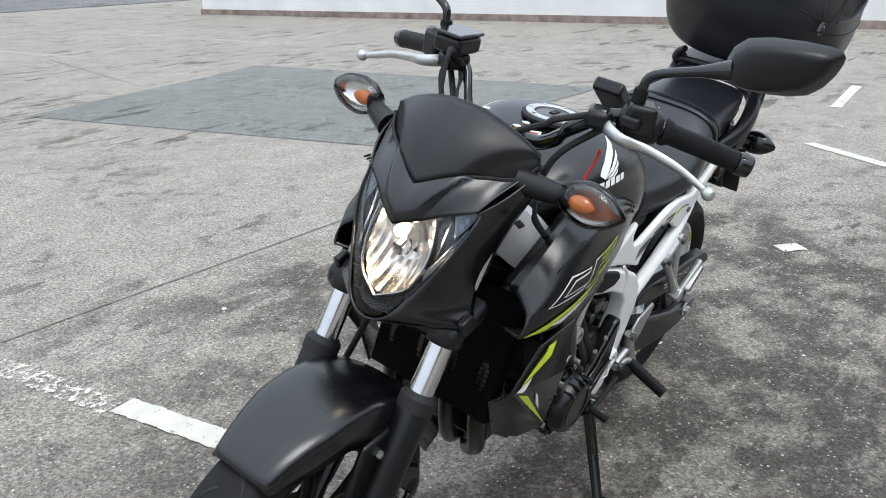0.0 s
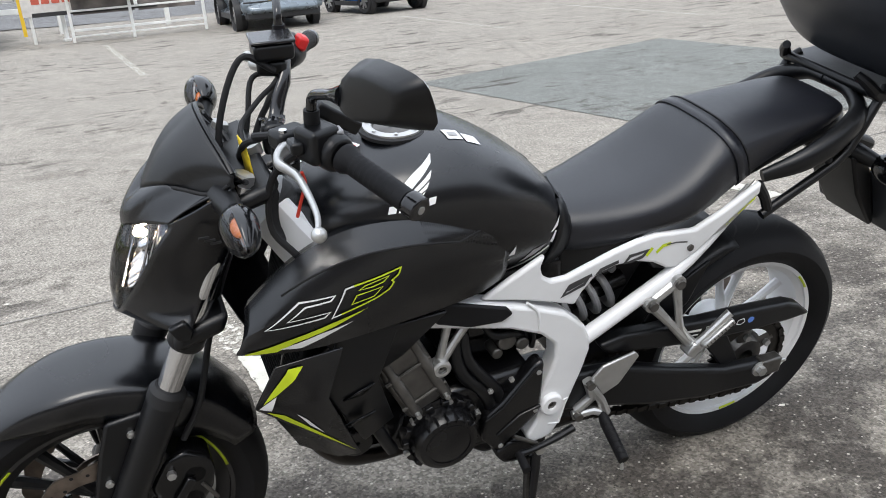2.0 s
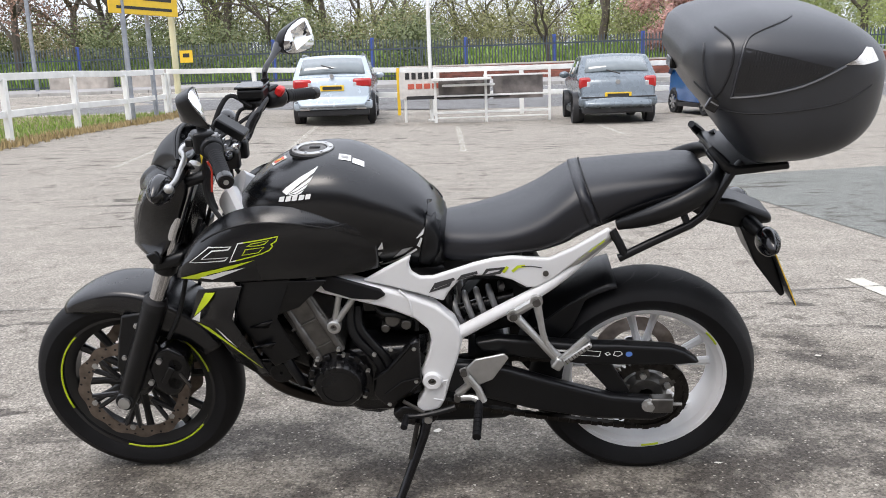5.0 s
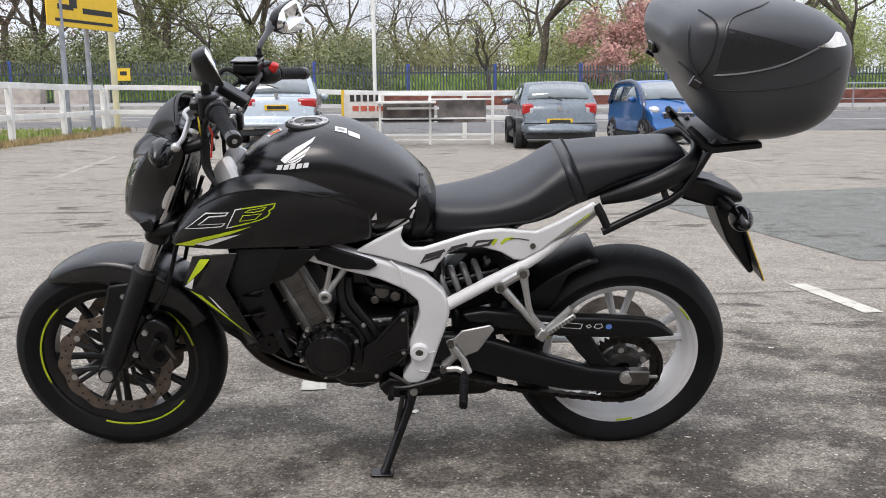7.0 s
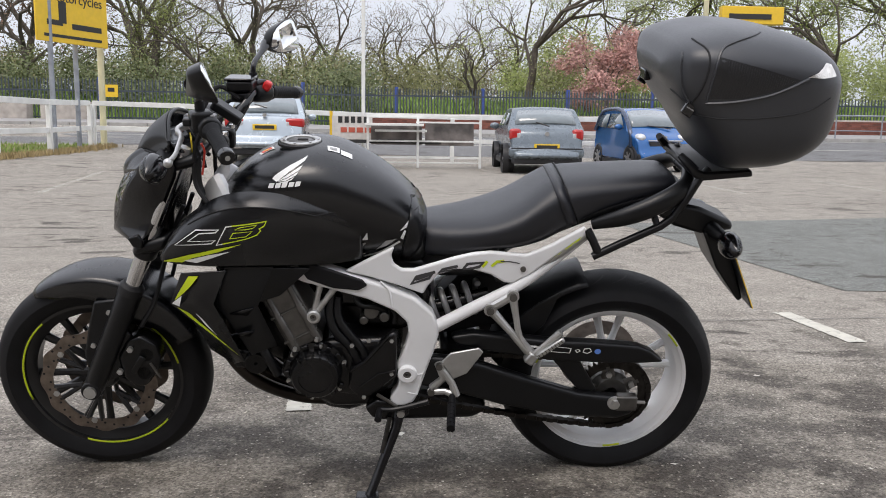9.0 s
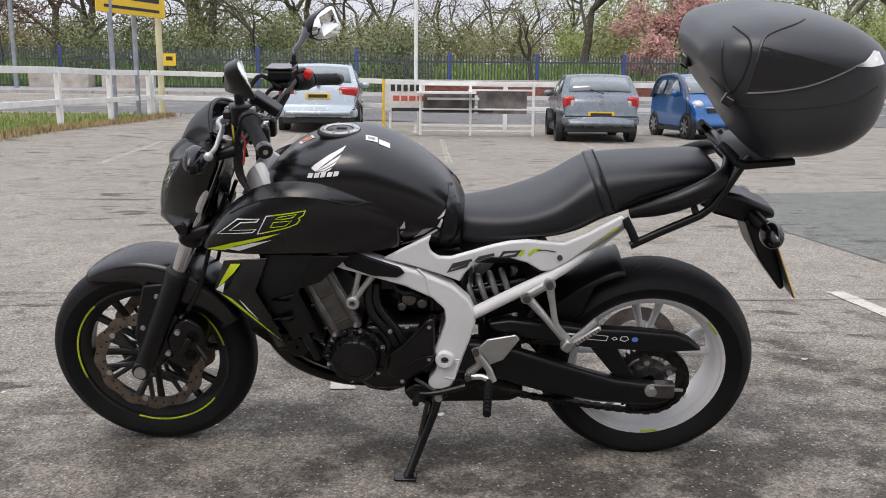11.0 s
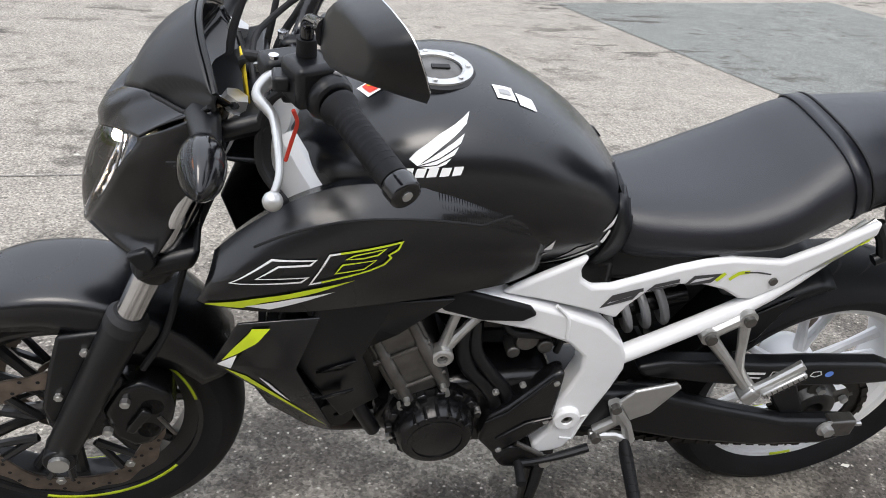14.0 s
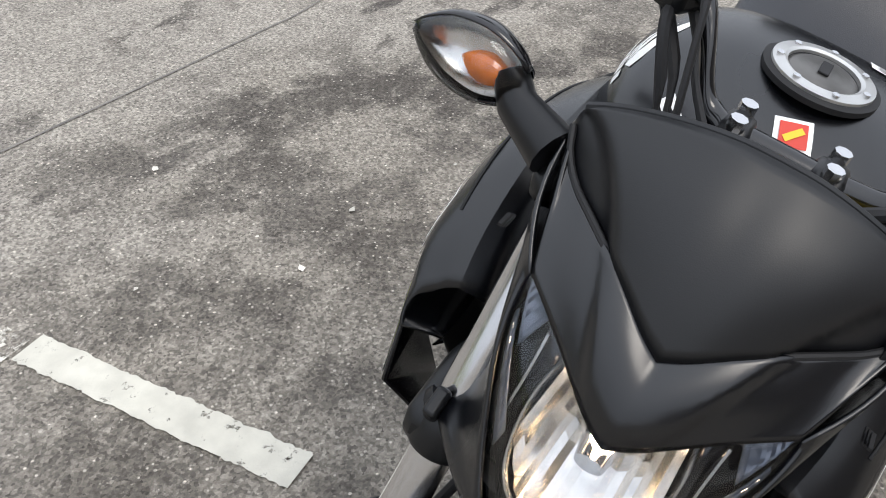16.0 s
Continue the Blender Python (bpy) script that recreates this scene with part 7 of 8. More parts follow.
for s in (-1, 1):
    cv = part("engine_cover", lathe([(0.001, s * 0.204), (0.052, s * 0.204), (0.06, s * 0.201), (0.0655, s * 0.193), (0.068, s * 0.18), (0.07, s * 0.166), (0.084, s * 0.162), (0.084, s * 0.145), (0.001, s * 0.145)], EC, 48), ENGINE, bike, "round black engine side cover", sharp=30)
    part("cover_ring", lathe([(0.044, s * 0.2035), (0.05, s * 0.2035), (0.05, s * 0.2055), (0.044, s * 0.2055)], EC, 48), ENGINE, cv)
    for i in range(6):
        a = 2 * math.pi * i / 6 + 0.35
        c = Vector((EC[0] + 0.08 * math.cos(a), s * 0.16, EC[2] + 0.08 * math.sin(a)))
        part("bolt", cyl(c, c + Vector((0, s * 0.012, 0)), 0.0058, 8), ALLOY, cv)
    for i in range(6):
        a = radians(40 + 18 * i)
        c = Vector((EC[0] + 0.062 * math.cos(a), s * 0.194, EC[2] + 0.062 * math.sin(a)))
        part("web", box(c, (0.012, 0.03, 0.006), None, Matrix.Rotation(-a, 4, "Y")), ENGINE, cv, bevel=0.002)
    part("gearbox_cover", prism([(-0.008, 0.40), (0.031, 0.427), (0.1, 0.512), (0.118, 0.515), (0.12, 0.383), (0.081, 0.345), (0.024, 0.30), (-0.012, 0.345)], s * 0.14, s * 0.176), ENGINE, bike, "black sprocket cover", bevel=0.012)
    for x, z in ((0.0, 0.475), (0.045, 0.49), (0.105, 0.49), (0.105, 0.39), (0.03, 0.318)):
        bolt((x, s * 0.172, z), 0.006, s, ALLOY)
    part("cover_fin", tube([(-0.006, s * 0.177, 0.398), (0.031, s * 0.178, 0.423), (0.098, s * 0.177, 0.505)], 0.003, 8), ENGINE, bike)
    part("cover_fin", tube([(0.02, s * 0.177, 0.35), (0.07, s * 0.178, 0.39), (0.115, s * 0.177, 0.40)], 0.003, 8), ENGINE, bike)
    for i in range(14):
        a = radians(15 + 24 * i)
        c = Vector((EC[0] + 0.077 * math.cos(a), s * 0.163, EC[2] + 0.077 * math.sin(a)))
        part("lug", box(c, (0.014, 0.02, 0.016), None, Matrix.Rotation(-a, 4, "Y")), ENGINE, cv, bevel=0.003)
    # mount strut between engine and frame
    strut = part("engine_strut", tube([(-0.1, s * 0.15, 0.553), (-0.09, s * 0.146, 0.6), (-0.078, s * 0.142, 0.65)], [0.011, 0.008, 0.009], 10), ALLOY, bike, "forked alloy engine mount strut")
    part("strut_arm", tube([(-0.1, s * 0.15, 0.553), (-0.068, s * 0.146, 0.595), (-0.035, s * 0.142, 0.64)], [0.011, 0.008, 0.01], 10), ALLOY, strut)
    part("strut_eye", lathe([(0.009, s * 0.145), (0.019, s * 0.145), (0.019, s * 0.166), (0.015, s * 0.169), (0.009, s * 0.169)], (-0.1, 0, 0.553), 24), ALLOY, strut)
    part("strut_bolt", lathe([(0.003, s * 0.15), (0.009, s * 0.15), (0.009, s * 0.163), (0.003, s * 0.163)], (-0.1, 0, 0.553), 8), ENGINE_GREY, strut)
for pts, r in (([(-0.058, -0.12, 0.6), (-0.06, -0.135, 0.55), (-0.045, -0.145, 0.505), (-0.008, -0.148, 0.461), (0.012, -0.148, 0.42), (0.016, -0.145, 0.38)], 0.014), ([(-0.04, -0.12, 0.59), (-0.036, -0.14, 0.54), (-0.008, -0.148, 0.496), (0.026, -0.15, 0.45), (0.036, -0.148, 0.40)], 0.012), ([(0.0, -0.11, 0.61), (0.02, -0.13, 0.575), (0.06, -0.135, 0.57), (0.09, -0.12, 0.55)], 0.008), ([(0.03, -0.12, 0.60), (0.07, -0.135, 0.6), (0.11, -0.13, 0.555), (0.11, -0.13, 0.52)], 0.006), ([(-0.26, -0.14, 0.52), (-0.23, -0.165, 0.45), (-0.20, -0.16, 0.38)], 0.013)):
    part("coolant_hose", tube(pts, r, 12, 5), PLASTIC, bike, "black rubber coolant hose")
# dark filler added so bright ground doesn't show through the engine gaps
part("air_box", prism([(-0.16, 0.73), (0.20, 0.69), (0.215, 0.50), (0.12, 0.47), (-0.05, 0.49), (-0.12, 0.6)], -0.085, 0.11), ENGINE, bike, "dark filler block added behind the engine gaps", bevel=0.02)
# black block added behind the shock to keep that opening dark
part("inner_mudguard", prism([(0.22, 0.52), (0.33, 0.655), (0.43, 0.645), (0.47, 0.58), (0.40, 0.45), (0.25, 0.42)], 0.0, 0.1), SEAM, bike, "black filler block added behind the shock", bevel=0.01)
part("throttle_body", box((0.02, 0, 0.60), (0.13, 0.24, 0.09)), ENGINE, bike, "dark throttle bodies", bevel=0.02)
for x, z, r in ((0.05, 0.555, 0.02), (0.085, 0.54, 0.014), (0.03, 0.53, 0.012)):
    part("engine_fitting", cyl((x, -0.10, z), (x, -0.14, z), r, 14), ENGINE_GREY, bike, bevel=0.003)
part("battery_tray", box((0.28, 0, 0.68), (0.22, 0.16, 0.1)), PLASTIC, bike, bevel=0.02)
STEEL_PIPE = mat("header_pipe_steel", (0.05, 0.044, 0.04), 0.34, 1.0, vary=0.2, scale=12)
for i in range(4):
    y = -0.105 + 0.07 * i
    part("exhaust_header", tube([(-0.27, y, 0.63), (-0.345, y, 0.58), (-0.355, y, 0.46), (-0.29, y + 0.02, 0.33), (-0.18, y * 0.6 + 0.05, 0.225), (-0.06, 0.06 + y * 0.35, 0.19)], 0.019, 14, 5), STEEL_PIPE, bike, "heat-tinted steel exhaust header")
part("silencer", prism([(0.02, 0.19), (0.06, 0.255), (0.30, 0.255), (0.37, 0.23), (0.38, 0.19), (0.34, 0.165), (0.06, 0.155)], -0.05, 0.15), PLASTIC, bike, "black underslung silencer", bevel=0.02, seg=3)

# ---- rear end ----
for s in (-1, 1):
    arm = part("swingarm", prism([(0.12, 0.42), (0.20, 0.432), (0.28, 0.424), (0.35, 0.408), (0.482, 0.362), (0.622, 0.318), (0.69, 0.31), (0.77, 0.304), (0.785, 0.28), (0.775, 0.25), (0.73, 0.236), (0.571, 0.246), (0.407, 0.28), (0.285, 0.318), (0.16, 0.345)], s * 0.122, s * 0.158), PLASTIC, bike, "black alloy swingarm", bevel=0.012, seg=3)
    part("axle_nut", cyl((RW[0], s * 0.158, 0.292), (RW[0], s * 0.174, 0.292), 0.0125, 6), ALLOY, arm)
    part("axle_washer", cyl((RW[0], s * 0.158, 0.292), (RW[0], s * 0.163, 0.292), 0.02, 20), ALLOY, arm)
    part("chain_adjuster", box((0.755, s * 0.15, 0.29), (0.06, 0.03, 0.045)), ENGINE_GREY, arm, bevel=0.005)
    part("adjuster_bolt", cyl((0.78, s * 0.15, 0.288), (0.81, s * 0.15, 0.287), 0.005, 8), ALLOY, arm)
part("swingarm_bridge", box((0.30, 0, 0.38), (0.12, 0.26, 0.07)), PLASTIC, bike, bevel=0.02)
guard = part("chain_guard", prism([(0.262, 0.49), (0.322, 0.5), (0.43, 0.49), (0.525, 0.478), (0.646, 0.474), (0.772, 0.464), (0.81, 0.448), (0.85, 0.414), (0.78, 0.41), (0.70, 0.41), (0.536, 0.418), (0.406, 0.438), (0.279, 0.464)], -0.152, -0.115), PLASTIC, bike, "black chain guard with small white pictograms", bevel=0.009, seg=3)
tg = surface(guard)
part("guard_bracket", prism([(0.535, 0.425), (0.615, 0.418), (0.675, 0.316), (0.625, 0.312)], -0.135, -0.118), PLASTIC, guard, bevel=0.004)
part("pictogram", decal(tg, stroke([(0.535, 0.448), (0.585, 0.444), (0.589, 0.458), (0.537, 0.464), (0.535, 0.448)], 0.002) + stroke([(0.6, 0.452), (0.608, 0.456), (0.614, 0.45), (0.606, 0.446), (0.6, 0.452)], 0.002) + stroke([(0.625, 0.457), (0.64, 0.458), (0.645, 0.449), (0.634, 0.443), (0.622, 0.447), (0.625, 0.457)], 0.002) + stroke([(0.46, 0.466), (0.52, 0.46)], 0.006) + stroke([(0.465, 0.454), (0.515, 0.449)], 0.004), -1), DECAL_WHITE, guard, "white pictograms")
part("pictogram", decal(tg, [[(0.662 + 0.009 * math.cos(k * 0.628), 0.449 + 0.008 * math.sin(k * 0.628)) for k in range(10)]], -1), BLUE_DOT, guard, "round blue pictogram")
# sprocket and chain
bm, rr = bmesh.new(), []
n = 168
SPR = (RW[0], -0.104, 0.292)
for i in range(n):
    a = 2 * math.pi * i / n
    ro = 0.105 + 0.005 * (1 if (i % 4) in (0, 1) else -1)
    rr.append([bm.verts.new((SPR[0] + r * math.cos(a), y, SPR[2] + r * math.sin(a))) for r, y in ((0.078, -0.107), (ro, -0.107), (ro, -0.101), (0.078, -0.101))])
for i in range(n):
    p, q = rr[i], rr[(i + 1) % n]
    for k in range(4):
        bm.faces.new((p[k], p[(k + 1) % 4], q[(k + 1) % 4], q[k]))
sprk = part("sprocket", bm, CHAIN, rear_wheel, "oily steel rear sprocket")
for i in range(5):
    a = 2 * math.pi * i / 5 + 0.5
    c = Vector((SPR[0] + 0.062 * math.cos(a), -0.108, SPR[2] + 0.062 * math.sin(a)))
    part("sprocket_bolt", cyl(c, c + Vector((0, -0.01, 0)), 0.009, 6), ALLOY, rear_wheel)
    part("sprocket_arm", tube([(SPR[0] + 0.03 * math.cos(a), -0.1, SPR[2] + 0.03 * math.sin(a)), (SPR[0] + 0.085 * math.cos(a), -0.103, SPR[2] + 0.085 * math.sin(a))], [0.022, 0.016], 8, 0, None, 0.3), ENGINE_GREY, rear_wheel)
part("sprocket_carrier", lathe([(0.02, -0.112), (0.045, -0.11), (0.06, -0.09), (0.06, -0.06), (0.02, -0.06)], (RW[0], 0, 0.292), 32), ENGINE_GREY, rear_wheel)
bm = lathe([(0.075, 0.085), (0.118, 0.085), (0.118, 0.09), (0.075, 0.09)], RW, 60)
part("rear_brake_disc", bm, DISC, rear_wheel, "steel rear brake disc")
vs, fs = [], []
path = [(0.06, 0.425), (0.70, 0.398)]
run = [Vector((0.06 + (0.70 - 0.06) * i / 42, -0.104, 0.425 + (0.40 - 0.425) * i / 42)) for i in range(43)]
run += [Vector((SPR[0] + 0.108 * math.cos(a), -0.104, SPR[2] + 0.108 * math.sin(a))) for a in (radians(100 - 200 * i / 24) for i in range(25))]
run += [Vector((0.70 - 0.64 * i / 42, -0.104, 0.184 + 0.12 * i / 42 - 0.012 * math.sin(math.pi * i / 42))) for i in range(43)]
bm = bmesh.new()
for i, (p, q) in enumerate(zip(run, run[1:])):
    d = (q - p)
    ang = math.atan2(d.z, d.x)
    w = 0.0185 if i % 2 else 0.012
    box((p + q) / 2, (d.length * 1.15, w, 0.013), bm, Matrix.Rotation(-ang, 4, "Y"))
tagged(part("chain", bm, CHAIN, bike, "oily drive chain"), kind="stuff")

# rear mudguard over the wheel
bm, g = bmesh.new(), []
for i in range(15):
    a = radians(106 + 62 * i / 14)
    g.append([bm.verts.new((RW[0] + (0.352 - 0.028 * abs(u) ** 2.5 + 0.006 * math.sin(i / 14 * 3.14)) * math.cos(a), u * 0.098, RW[2] + (0.352 - 0.028 * abs(u) ** 2.5) * math.sin(a))) for u in (k / 6 for k in range(-6, 7))])
for p, q in zip(g, g[1:]):
    for k in range(12):
        bm.faces.new((p[k], p[k + 1], q[k + 1], q[k]))
part("rear_hugger", bm, PLASTIC, bike, "matt black rear mudguard", sharp=60, solid=0.005)
for s in (-1, 1):
    part("hugger_side", prism([(0.42, 0.50), (0.50, 0.565), (0.56, 0.60), (0.52, 0.50), (0.46, 0.44), (0.38, 0.42)], s * 0.092, s * 0.10), PLASTIC, bike, bevel=0.003)

# shock absorber
coil = []
for i in range(90):
    t = i / 89
    a = t * 4.3 * 2 * math.pi
    c = Vector((0.205, -0.045, 0.525)).lerp(Vector((0.345, -0.045, 0.565)), t)
    coil.append((c.x - 0.009 * math.sin(a), c.y + 0.041 * math.cos(a), c.z + 0.041 * math.sin(a)))
part("shock_spring", tube(coil, 0.0085, 10), SPRING, bike, "grey coil spring")
part("shock_body", tube([(0.19, -0.045, 0.52), (0.37, -0.045, 0.57)], [0.018, 0.02], 14), ENGINE, bike)

# pegs, hangers and controls
for s in (-1, 1):
    h = part("peg_hanger", tube([(0.363, s * 0.158, 0.578), (0.42, s * 0.168, 0.515), (0.478, s * 0.175, 0.452)], [0.013, 0.0095, 0.014], 10), ALLOY, bike, "bright cast passenger peg hanger")
    part("strut", tube([(0.421, s * 0.158, 0.618), (0.432, s * 0.166, 0.56), (0.445, s * 0.172, 0.50), (0.478, s * 0.175, 0.455)], [0.013, 0.009, 0.009, 0.013], 10, 2), ALLOY, h)
    part("top_bar", tube([(0.362, s * 0.158, 0.579), (0.421, s * 0.158, 0.618)], [0.013, 0.013], 10), ALLOY, h)
    for x, z in ((0.363, 0.578), (0.421, 0.618)):
        part("bolt", cyl((x, s * 0.165, z), (x, s * 0.178, z), 0.0105, 12), ENGINE_GREY, h)
        part("boss", cyl((x, s * 0.15, z), (x, s * 0.17, z), 0.0165, 16), ALLOY, h)
    part("clevis", box((0.476, s * 0.182, 0.447), (0.028, 0.034, 0.034), None, Matrix.Rotation(0.6, 4, "Y")), ALLOY, h, bevel=0.006)
    pg = part("passenger_peg", tube([(0.478, s * 0.186, 0.45), (0.51, s * 0.192, 0.488), (0.548, s * 0.197, 0.53)], [0.010, 0.0085, 0.010], 10), ALLOY, bike, "folded alloy passenger footpeg")
    part("peg_tread", box((0.523, s * 0.2, 0.487), (0.085, 0.02, 0.014), None, Matrix.Rotation(radians(-38), 4, "Y")), ALLOY, pg, bevel=0.004)
    for i in range(8):
        part("peg_groove", box((0.495 + 0.008 * i, s * 0.211, 0.465 + 0.0062 * i), (0.002, 0.002, 0.012), None, Matrix.Rotation(radians(-38), 4, "Y")), ENGINE_GREY, pg)
    hp = part("heel_plate", prism([(0.238, 0.425), (0.262, 0.452), (0.338, 0.468), (0.35, 0.455), (0.308, 0.39), (0.27, 0.372)], s * 0.165, s * 0.173), ALLOY, bike, "brushed alloy heel guard", bevel=0.003)
    br = part("peg_bracket", tube([(0.215, s * 0.162, 0.34), (0.245, s * 0.17, 0.375), (0.232, s * 0.168, 0.42)], [0.012, 0.011, 0.013], 10), ALLOY, bike, "cast alloy footpeg bracket")
    part("arm", tube([(0.24, s * 0.17, 0.40), (0.268, s * 0.172, 0.36), (0.28, s * 0.178, 0.325)], [0.011, 0.010, 0.012], 10), ALLOY, br)
    part("arm", tube([(0.205, s * 0.165, 0.33), (0.25, s * 0.172, 0.335), (0.278, s * 0.178, 0.325)], [0.010, 0.009, 0.011], 10), ALLOY, br)
    for x, z in ((0.232, 0.415), (0.212, 0.335)):
        part("bolt", cyl((x, s * 0.172, z), (x, s * 0.184, z), 0.0095, 12), ENGINE_GREY, br)
    pg = part("footpeg", tube([(0.27, s * 0.18, 0.325), (0.268, s * 0.20, 0.317), (0.262, s * 0.285, 0.29)], [0.012, 0.016, 0.015], 12, 0, None, 0.75), RUBBER, bike, "rider footpeg with ribbed rubber")
    for i in range(6):
        part("rib", tube([(0.2675 - 0.0009 * i, s * (0.208 + 0.0125 * i), 0.3155 - 0.004 * i), (0.2672 - 0.0009 * i, s * (0.212 + 0.0125 * i), 0.3142 - 0.004 * i)], [0.0165, 0.0165], 12, 0, None, 0.7), RUBBER, pg)
    part("feeler", cyl((0.262, s * 0.275, 0.288), (0.263, s * 0.283, 0.262), 0.004, 8), ALLOY, pg)
gl = part("gear_lever", tube([(0.205, -0.175, 0.305), (0.16, -0.178, 0.292), (0.11, -0.18, 0.282), (0.075, -0.182, 0.282)], [0.009, 0.008, 0.0065, 0.008], 10, 3), PLASTIC, bike, "black gear lever")
part("toe_peg", tube([(0.073, -0.18, 0.282), (0.069, -0.225, 0.278)], [0.0085, 0.0095], 12), RUBBER, gl)
part("link_rod", tube([(0.12, -0.17, 0.285), (0.065, -0.165, 0.32)], 0.005, 8), ENGINE_GREY, gl)
part("stand_mount", prism([(0.06, 0.30), (0.15, 0.29), (0.155, 0.25), (0.12, 0.225), (0.05, 0.24), (0.03, 0.27)], -0.16, -0.11), ENGINE, bike, bevel=0.01)
stand = part("side_stand", tube([(0.128, -0.148, 0.262), (0.115, -0.175, 0.215), (0.055, -0.262, 0.083), (0.046, -0.274, 0.066)], [0.017, 0.0145, 0.012, 0.014], 14), ENGINE, bike, "black side stand, down")
part("stand_foot", box((0.042, -0.277, 0.071), (0.062, 0.045, 0.008), None, Matrix.Rotation(radians(-13.5), 4, "X")), ENGINE, stand, bevel=0.003)
part("stand_spring", tube([(0.10, -0.17, 0.25), (0.08, -0.215, 0.165)], 0.007, 8), CHAIN, stand)
part("stand_pivot", cyl((0.13, -0.14, 0.262), (0.13, -0.175, 0.262), 0.011, 12), ALLOY, stand)

# tail, light and plate
part("tail_cowl", body([(0.50, 0.80, 0.74, 0.10), (0.60, 0.855, 0.79, 0.118), (0.72, 0.885, 0.835, 0.115), (0.82, 0.90, 0.845, 0.1), (0.868, 0.895, 0.85, 0.07)], 3.0, 28, 4), PLASTIC, bike, "matt black tail cowl", sharp=60)
for s in (-1, 1):
    part("grab_handle", tube([(0.62, s * 0.125, 0.805), (0.70, s * 0.145, 0.835), (0.78, s * 0.142, 0.868), (0.85, s * 0.118, 0.905), (0.873, s * 0.06, 0.93), (0.868, 0, 0.935)], [0.014, 0.024, 0.027, 0.025, 0.019, 0.016], 14, 4, flat=0.75), PLASTIC, bike, "moulded black grab handle")
part("tail_light", body([(0.835, 0.888, 0.842, 0.07), (0.868, 0.884, 0.84, 0.062), (0.885, 0.872, 0.848, 0.04)], 3, 20, 3), TAIL_RED, bike, "red tail light")
arm = part("plate_arm", prism([(0.79, 0.82), (0.872, 0.84), (0.922, 0.83), (1.017, 0.79), (1.022, 0.766), (0.975, 0.76), (0.94, 0.752), (0.86, 0.775)], -0.055, 0.055), PLASTIC, bike, "black tail mudguard arm", bevel=0.012)
part("plate_hanger", prism([(0.935, 0.765), (0.985, 0.76), (1.025, 0.69), (1.072, 0.57), (1.06, 0.562), (0.985, 0.66)], -0.07, 0.07), PLASTIC, bike, "black plate hanger", bevel=0.006)
pl = part("number_plate", box((1.049, 0, 0.64), (0.003, 0.225, 0.175), None, Matrix.Rotation(radians(-25), 4, "Y")), PLATE_YELLOW, bike, "yellow rear number plate", bevel=0.001)
part("plate_backing", box((1.046, 0, 0.6395), (0.003, 0.222, 0.172), None, Matrix.Rotation(radians(-25), 4, "Y")), BOX_SHELL, pl, "dark grey plate back")
for z in (0.045, -0.045):
    part("plate_bar", box((1.0515 - z * 0.46, 0, 0.643 + z * 0.9), (0.001, 0.17, 0.05), None, Matrix.Rotation(radians(-25), 4, "Y")), SIGN_BLACK, pl)
for s in (-1, 1):
    indicator((0.985, s * 0.135, 0.755), (0.96, s * 0.05, 0.77), s, True)

# ---- rack and top box ----
for s in (-1, 1):
    rk = part("rack_tube", tube([(0.625, s * 0.142, 0.722), (0.70, s * 0.142, 0.762), (0.795, s * 0.14, 0.808), (0.825, s * 0.138, 0.832), (0.85, s * 0.136, 0.875), (0.885, s * 0.13, 0.94), (0.905, s * 0.12, 0.955)], 0.0105, 12), PLASTIC, bike, "black tubular luggage rack")
    part("rack_bracket", tube([(0.606, s * 0.13, 0.792), (0.622, s * 0.14, 0.768), (0.638, s * 0.142, 0.735)], [0.013, 0.011, 0.011], 10), PLASTIC, rk)
    part("rack_stay", tube([(0.79, s * 0.14, 0.80), (0.775, s * 0.12, 0.84)], 0.009, 10), PLASTIC, rk)
part("rack_plate", prism([(0.86, 0.962), (0.892, 0.952), (1.01, 0.96), (1.015, 0.942), (0.88, 0.928), (0.855, 0.945)], -0.14, 0.14), PLASTIC, bike, "black box mounting plate", bevel=0.006)
for s in (-1, 1):
    part("plate_lip", tube([(0.835, s * 0.1, 0.985), (0.85, s * 0.118, 0.97), (0.868, s * 0.13, 0.952)], [0.009, 0.012, 0.013], 10, 3), PLASTIC, bike, "curved front lip of the plate")

box_line = [(0.728, 1.225, 1.19, 0.113), (0.745, 1.268, 1.165, 0.169), (0.765, 1.286, 1.125, 0.206), (0.79, 1.298, 1.09, 0.224), (0.83, 1.308, 1.045, 0.237), (0.875, 1.316, 0.985, 0.245), (0.92, 1.319, 0.942, 0.250), (1.0, 1.314, 0.94, 0.251), (1.06, 1.304, 0.946, 0.247),
            (1.12, 1.287, 0.962, 0.235), (1.17, 1.262, 0.99, 0.210), (1.205, 1.234, 1.025, 0.172), (1.228, 1.195, 1.07, 0.119), (1.238, 1.16, 1.12, 0.056)]
tb = part("top_box", body(box_line, 3.4, 56, 6, 0.56), BOX_SHELL, bike, "large matt black luggage box with ribbed side panels", sharp=70)
tb.location, tb.scale = (0.103, -0.03, 0.112), (0.88, 1.0, 0.91)
tx = surface(tb)


def laid_line(pts, r, material, side, name, label=""):
    """A thin bead along a line in x, z on the box's side."""
    out = []
    for x, z in spline(pts, 5):
        hit = tx.ray_cast(Vector((x, side * 1.0, z)), Vector((0, -side, 0)))[0]
        if hit:
            out.append(hit + Vector((0, side * r * 0.2, 0)))
    return part(name, tube(out, r, 6), material, tb, label)


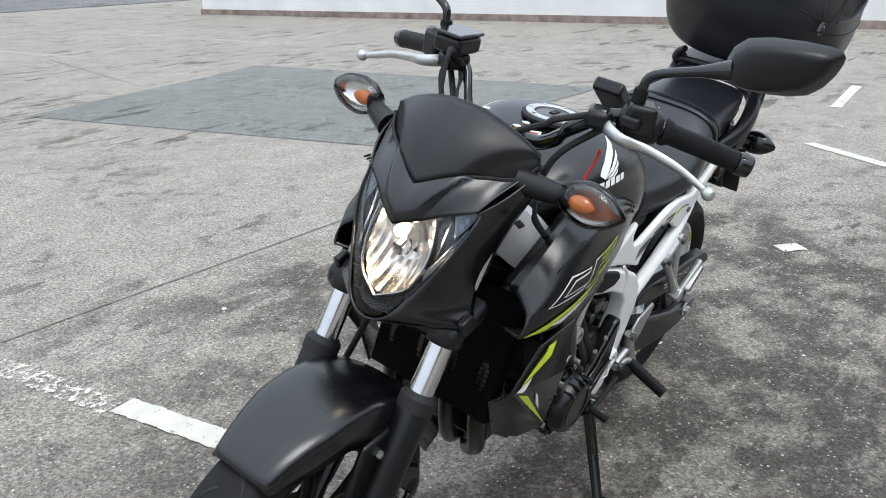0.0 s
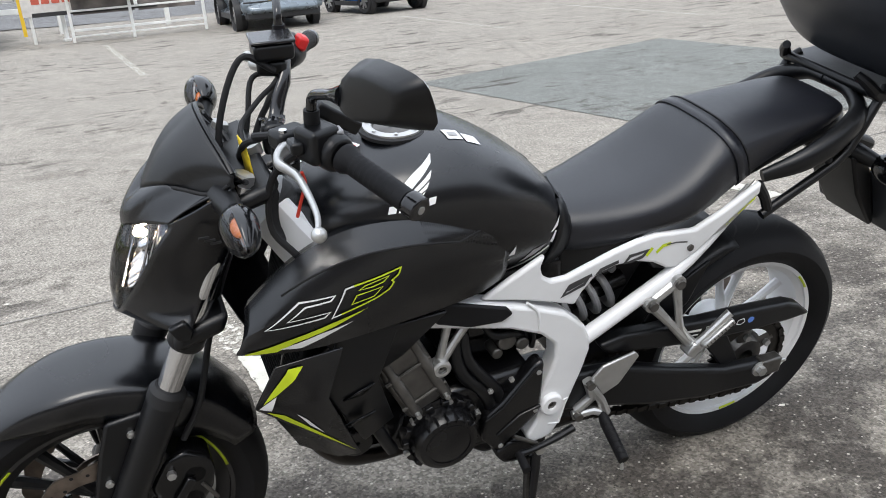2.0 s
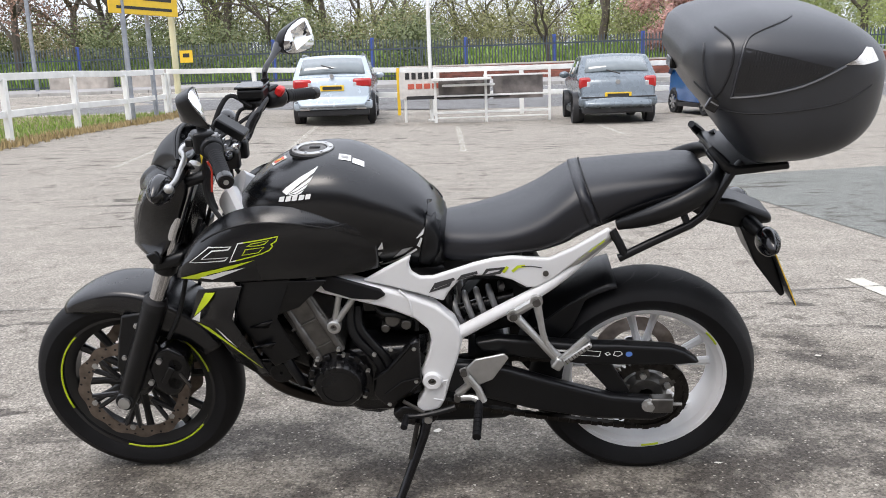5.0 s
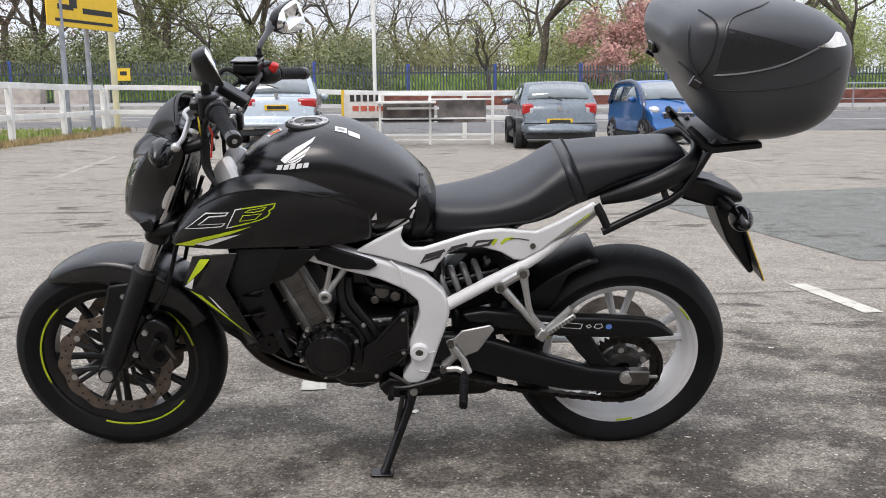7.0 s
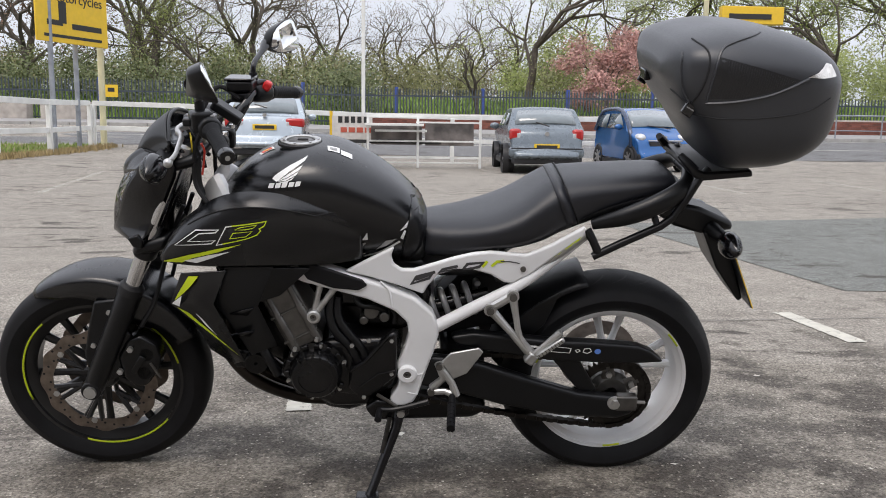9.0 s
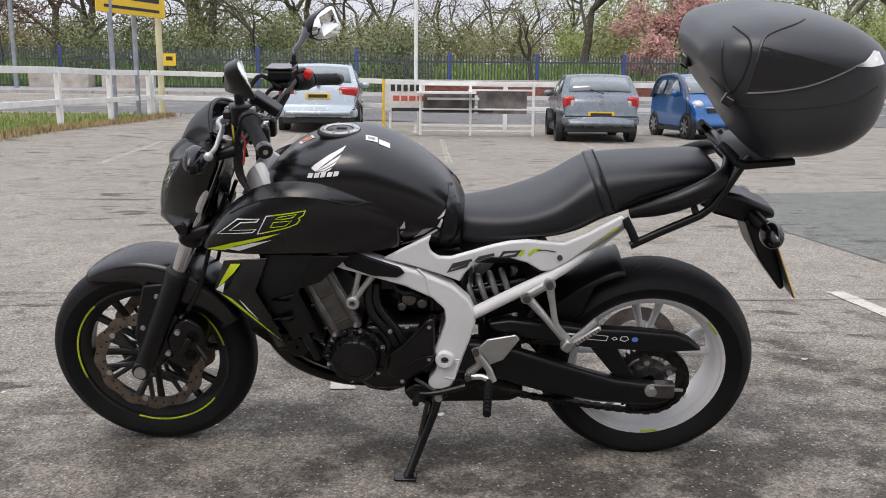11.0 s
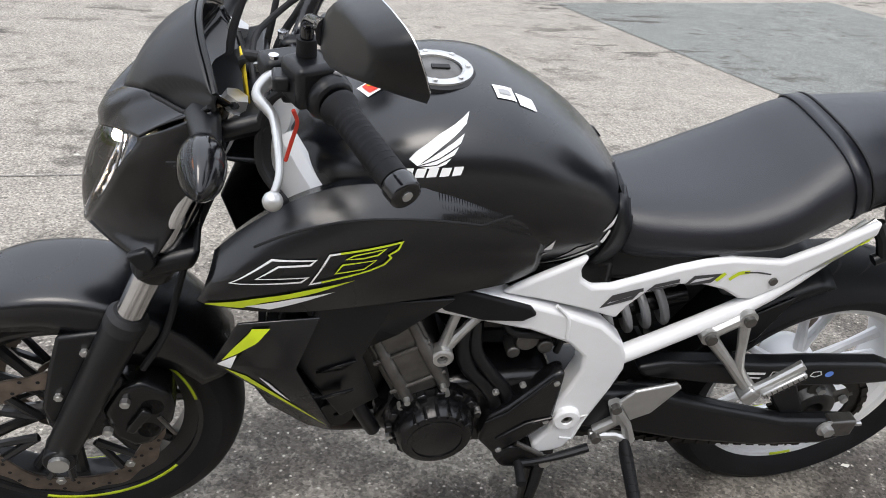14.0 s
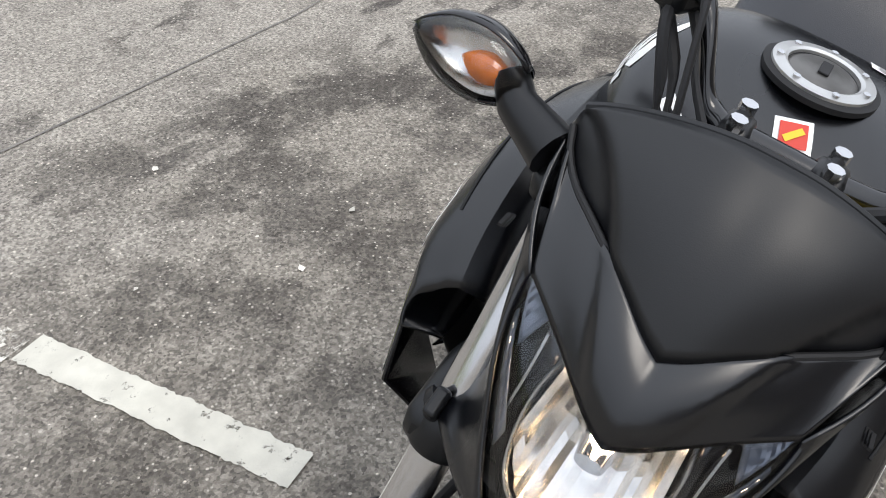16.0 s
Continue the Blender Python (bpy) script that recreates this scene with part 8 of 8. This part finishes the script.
for s in (-1, 1):
    part("side_panel", decal(tx, [[(0.827, 1.155), (0.829, 1.195), (0.842, 1.258), (0.942, 1.236), (1.051, 1.208), (0.999, 1.183), (0.906, 1.16)]], s, 0.001, 0.03), CARBON, tb, "dark finely ribbed side panel")
    for k in range(34):
        x = 0.832 + 0.0068 * k
        zt, zb = (1.155 + (x - 0.827) * 6 if x < 0.842 else 1.256 - (x - 0.842) * 0.235), 1.157 + max(0, x - 0.9) * 0.33
        if zt - zb > 0.008:
            laid_line([(x, zb + 0.003), (x + 0.12 * (zt - zb), (zt + zb) / 2), (x + 0.2 * (zt - zb), zt - 0.004)], 0.0013, CARBON, s, "panel_rib")
    laid_line([(0.818, 1.143), (0.85, 1.146), (0.9, 1.153), (0.98, 1.171), (1.075, 1.211)], 0.004, BOX_SHELL, s, "panel_edge")
    laid_line([(0.82, 1.145), (0.828, 1.21), (0.844, 1.268), (0.885, 1.29), (0.97, 1.308)], 0.0035, BOX_SHELL, s, "panel_edge")
    laid_line([(0.787, 1.134), (0.81, 1.20), (0.815, 1.265), (0.79, 1.29)], 0.0028, SEAM, s, "lid_groove")
    laid_line([(0.753, 1.16), (0.77, 1.145), (0.787, 1.134)], 0.0028, SEAM, s, "lid_groove")
    laid_line([(0.757, 1.26), (0.756, 1.22), (0.765, 1.17), (0.786, 1.136)], 0.004, BOX_SHELL, s, "moulded_edge")
    laid_line([(0.79, 1.108), (0.88, 1.107), (1.0, 1.116), (1.087, 1.131), (1.15, 1.16)], 0.0018, SEAM, s, "lid_seam")
    part("rear_reflector", decal(tx, [[(1.07, 1.214), (1.10, 1.224), (1.13, 1.245), (1.15, 1.24), (1.165, 1.212), (1.12, 1.21)]], s, 0.003, 0.02), REFLECTOR, tb, "clear rear reflector")
    hit = tx.ray_cast(Vector((0.79, s, 1.128)), Vector((0, -s, 0)))[0]
    lt = part("latch", box(hit, (0.03, 0.012, 0.05), None, Matrix.Rotation(0.5, 4, "Y")), GLOSS_BLACK, tb, "small black latch", bevel=0.003)
    for k in range(4):
        part("latch_rib", box(hit + Vector((0.004 * k - 0.006, s * 0.007, 0.008 * k - 0.012)), (0.022, 0.003, 0.003), None, Matrix.Rotation(0.5, 4, "Y")), SPRING if k == 1 else GLOSS_BLACK, tb)
part("front_hinge", box((0.745, 0.06, 1.16), (0.02, 0.05, 0.03)), GLOSS_BLACK, tb, bevel=0.004)
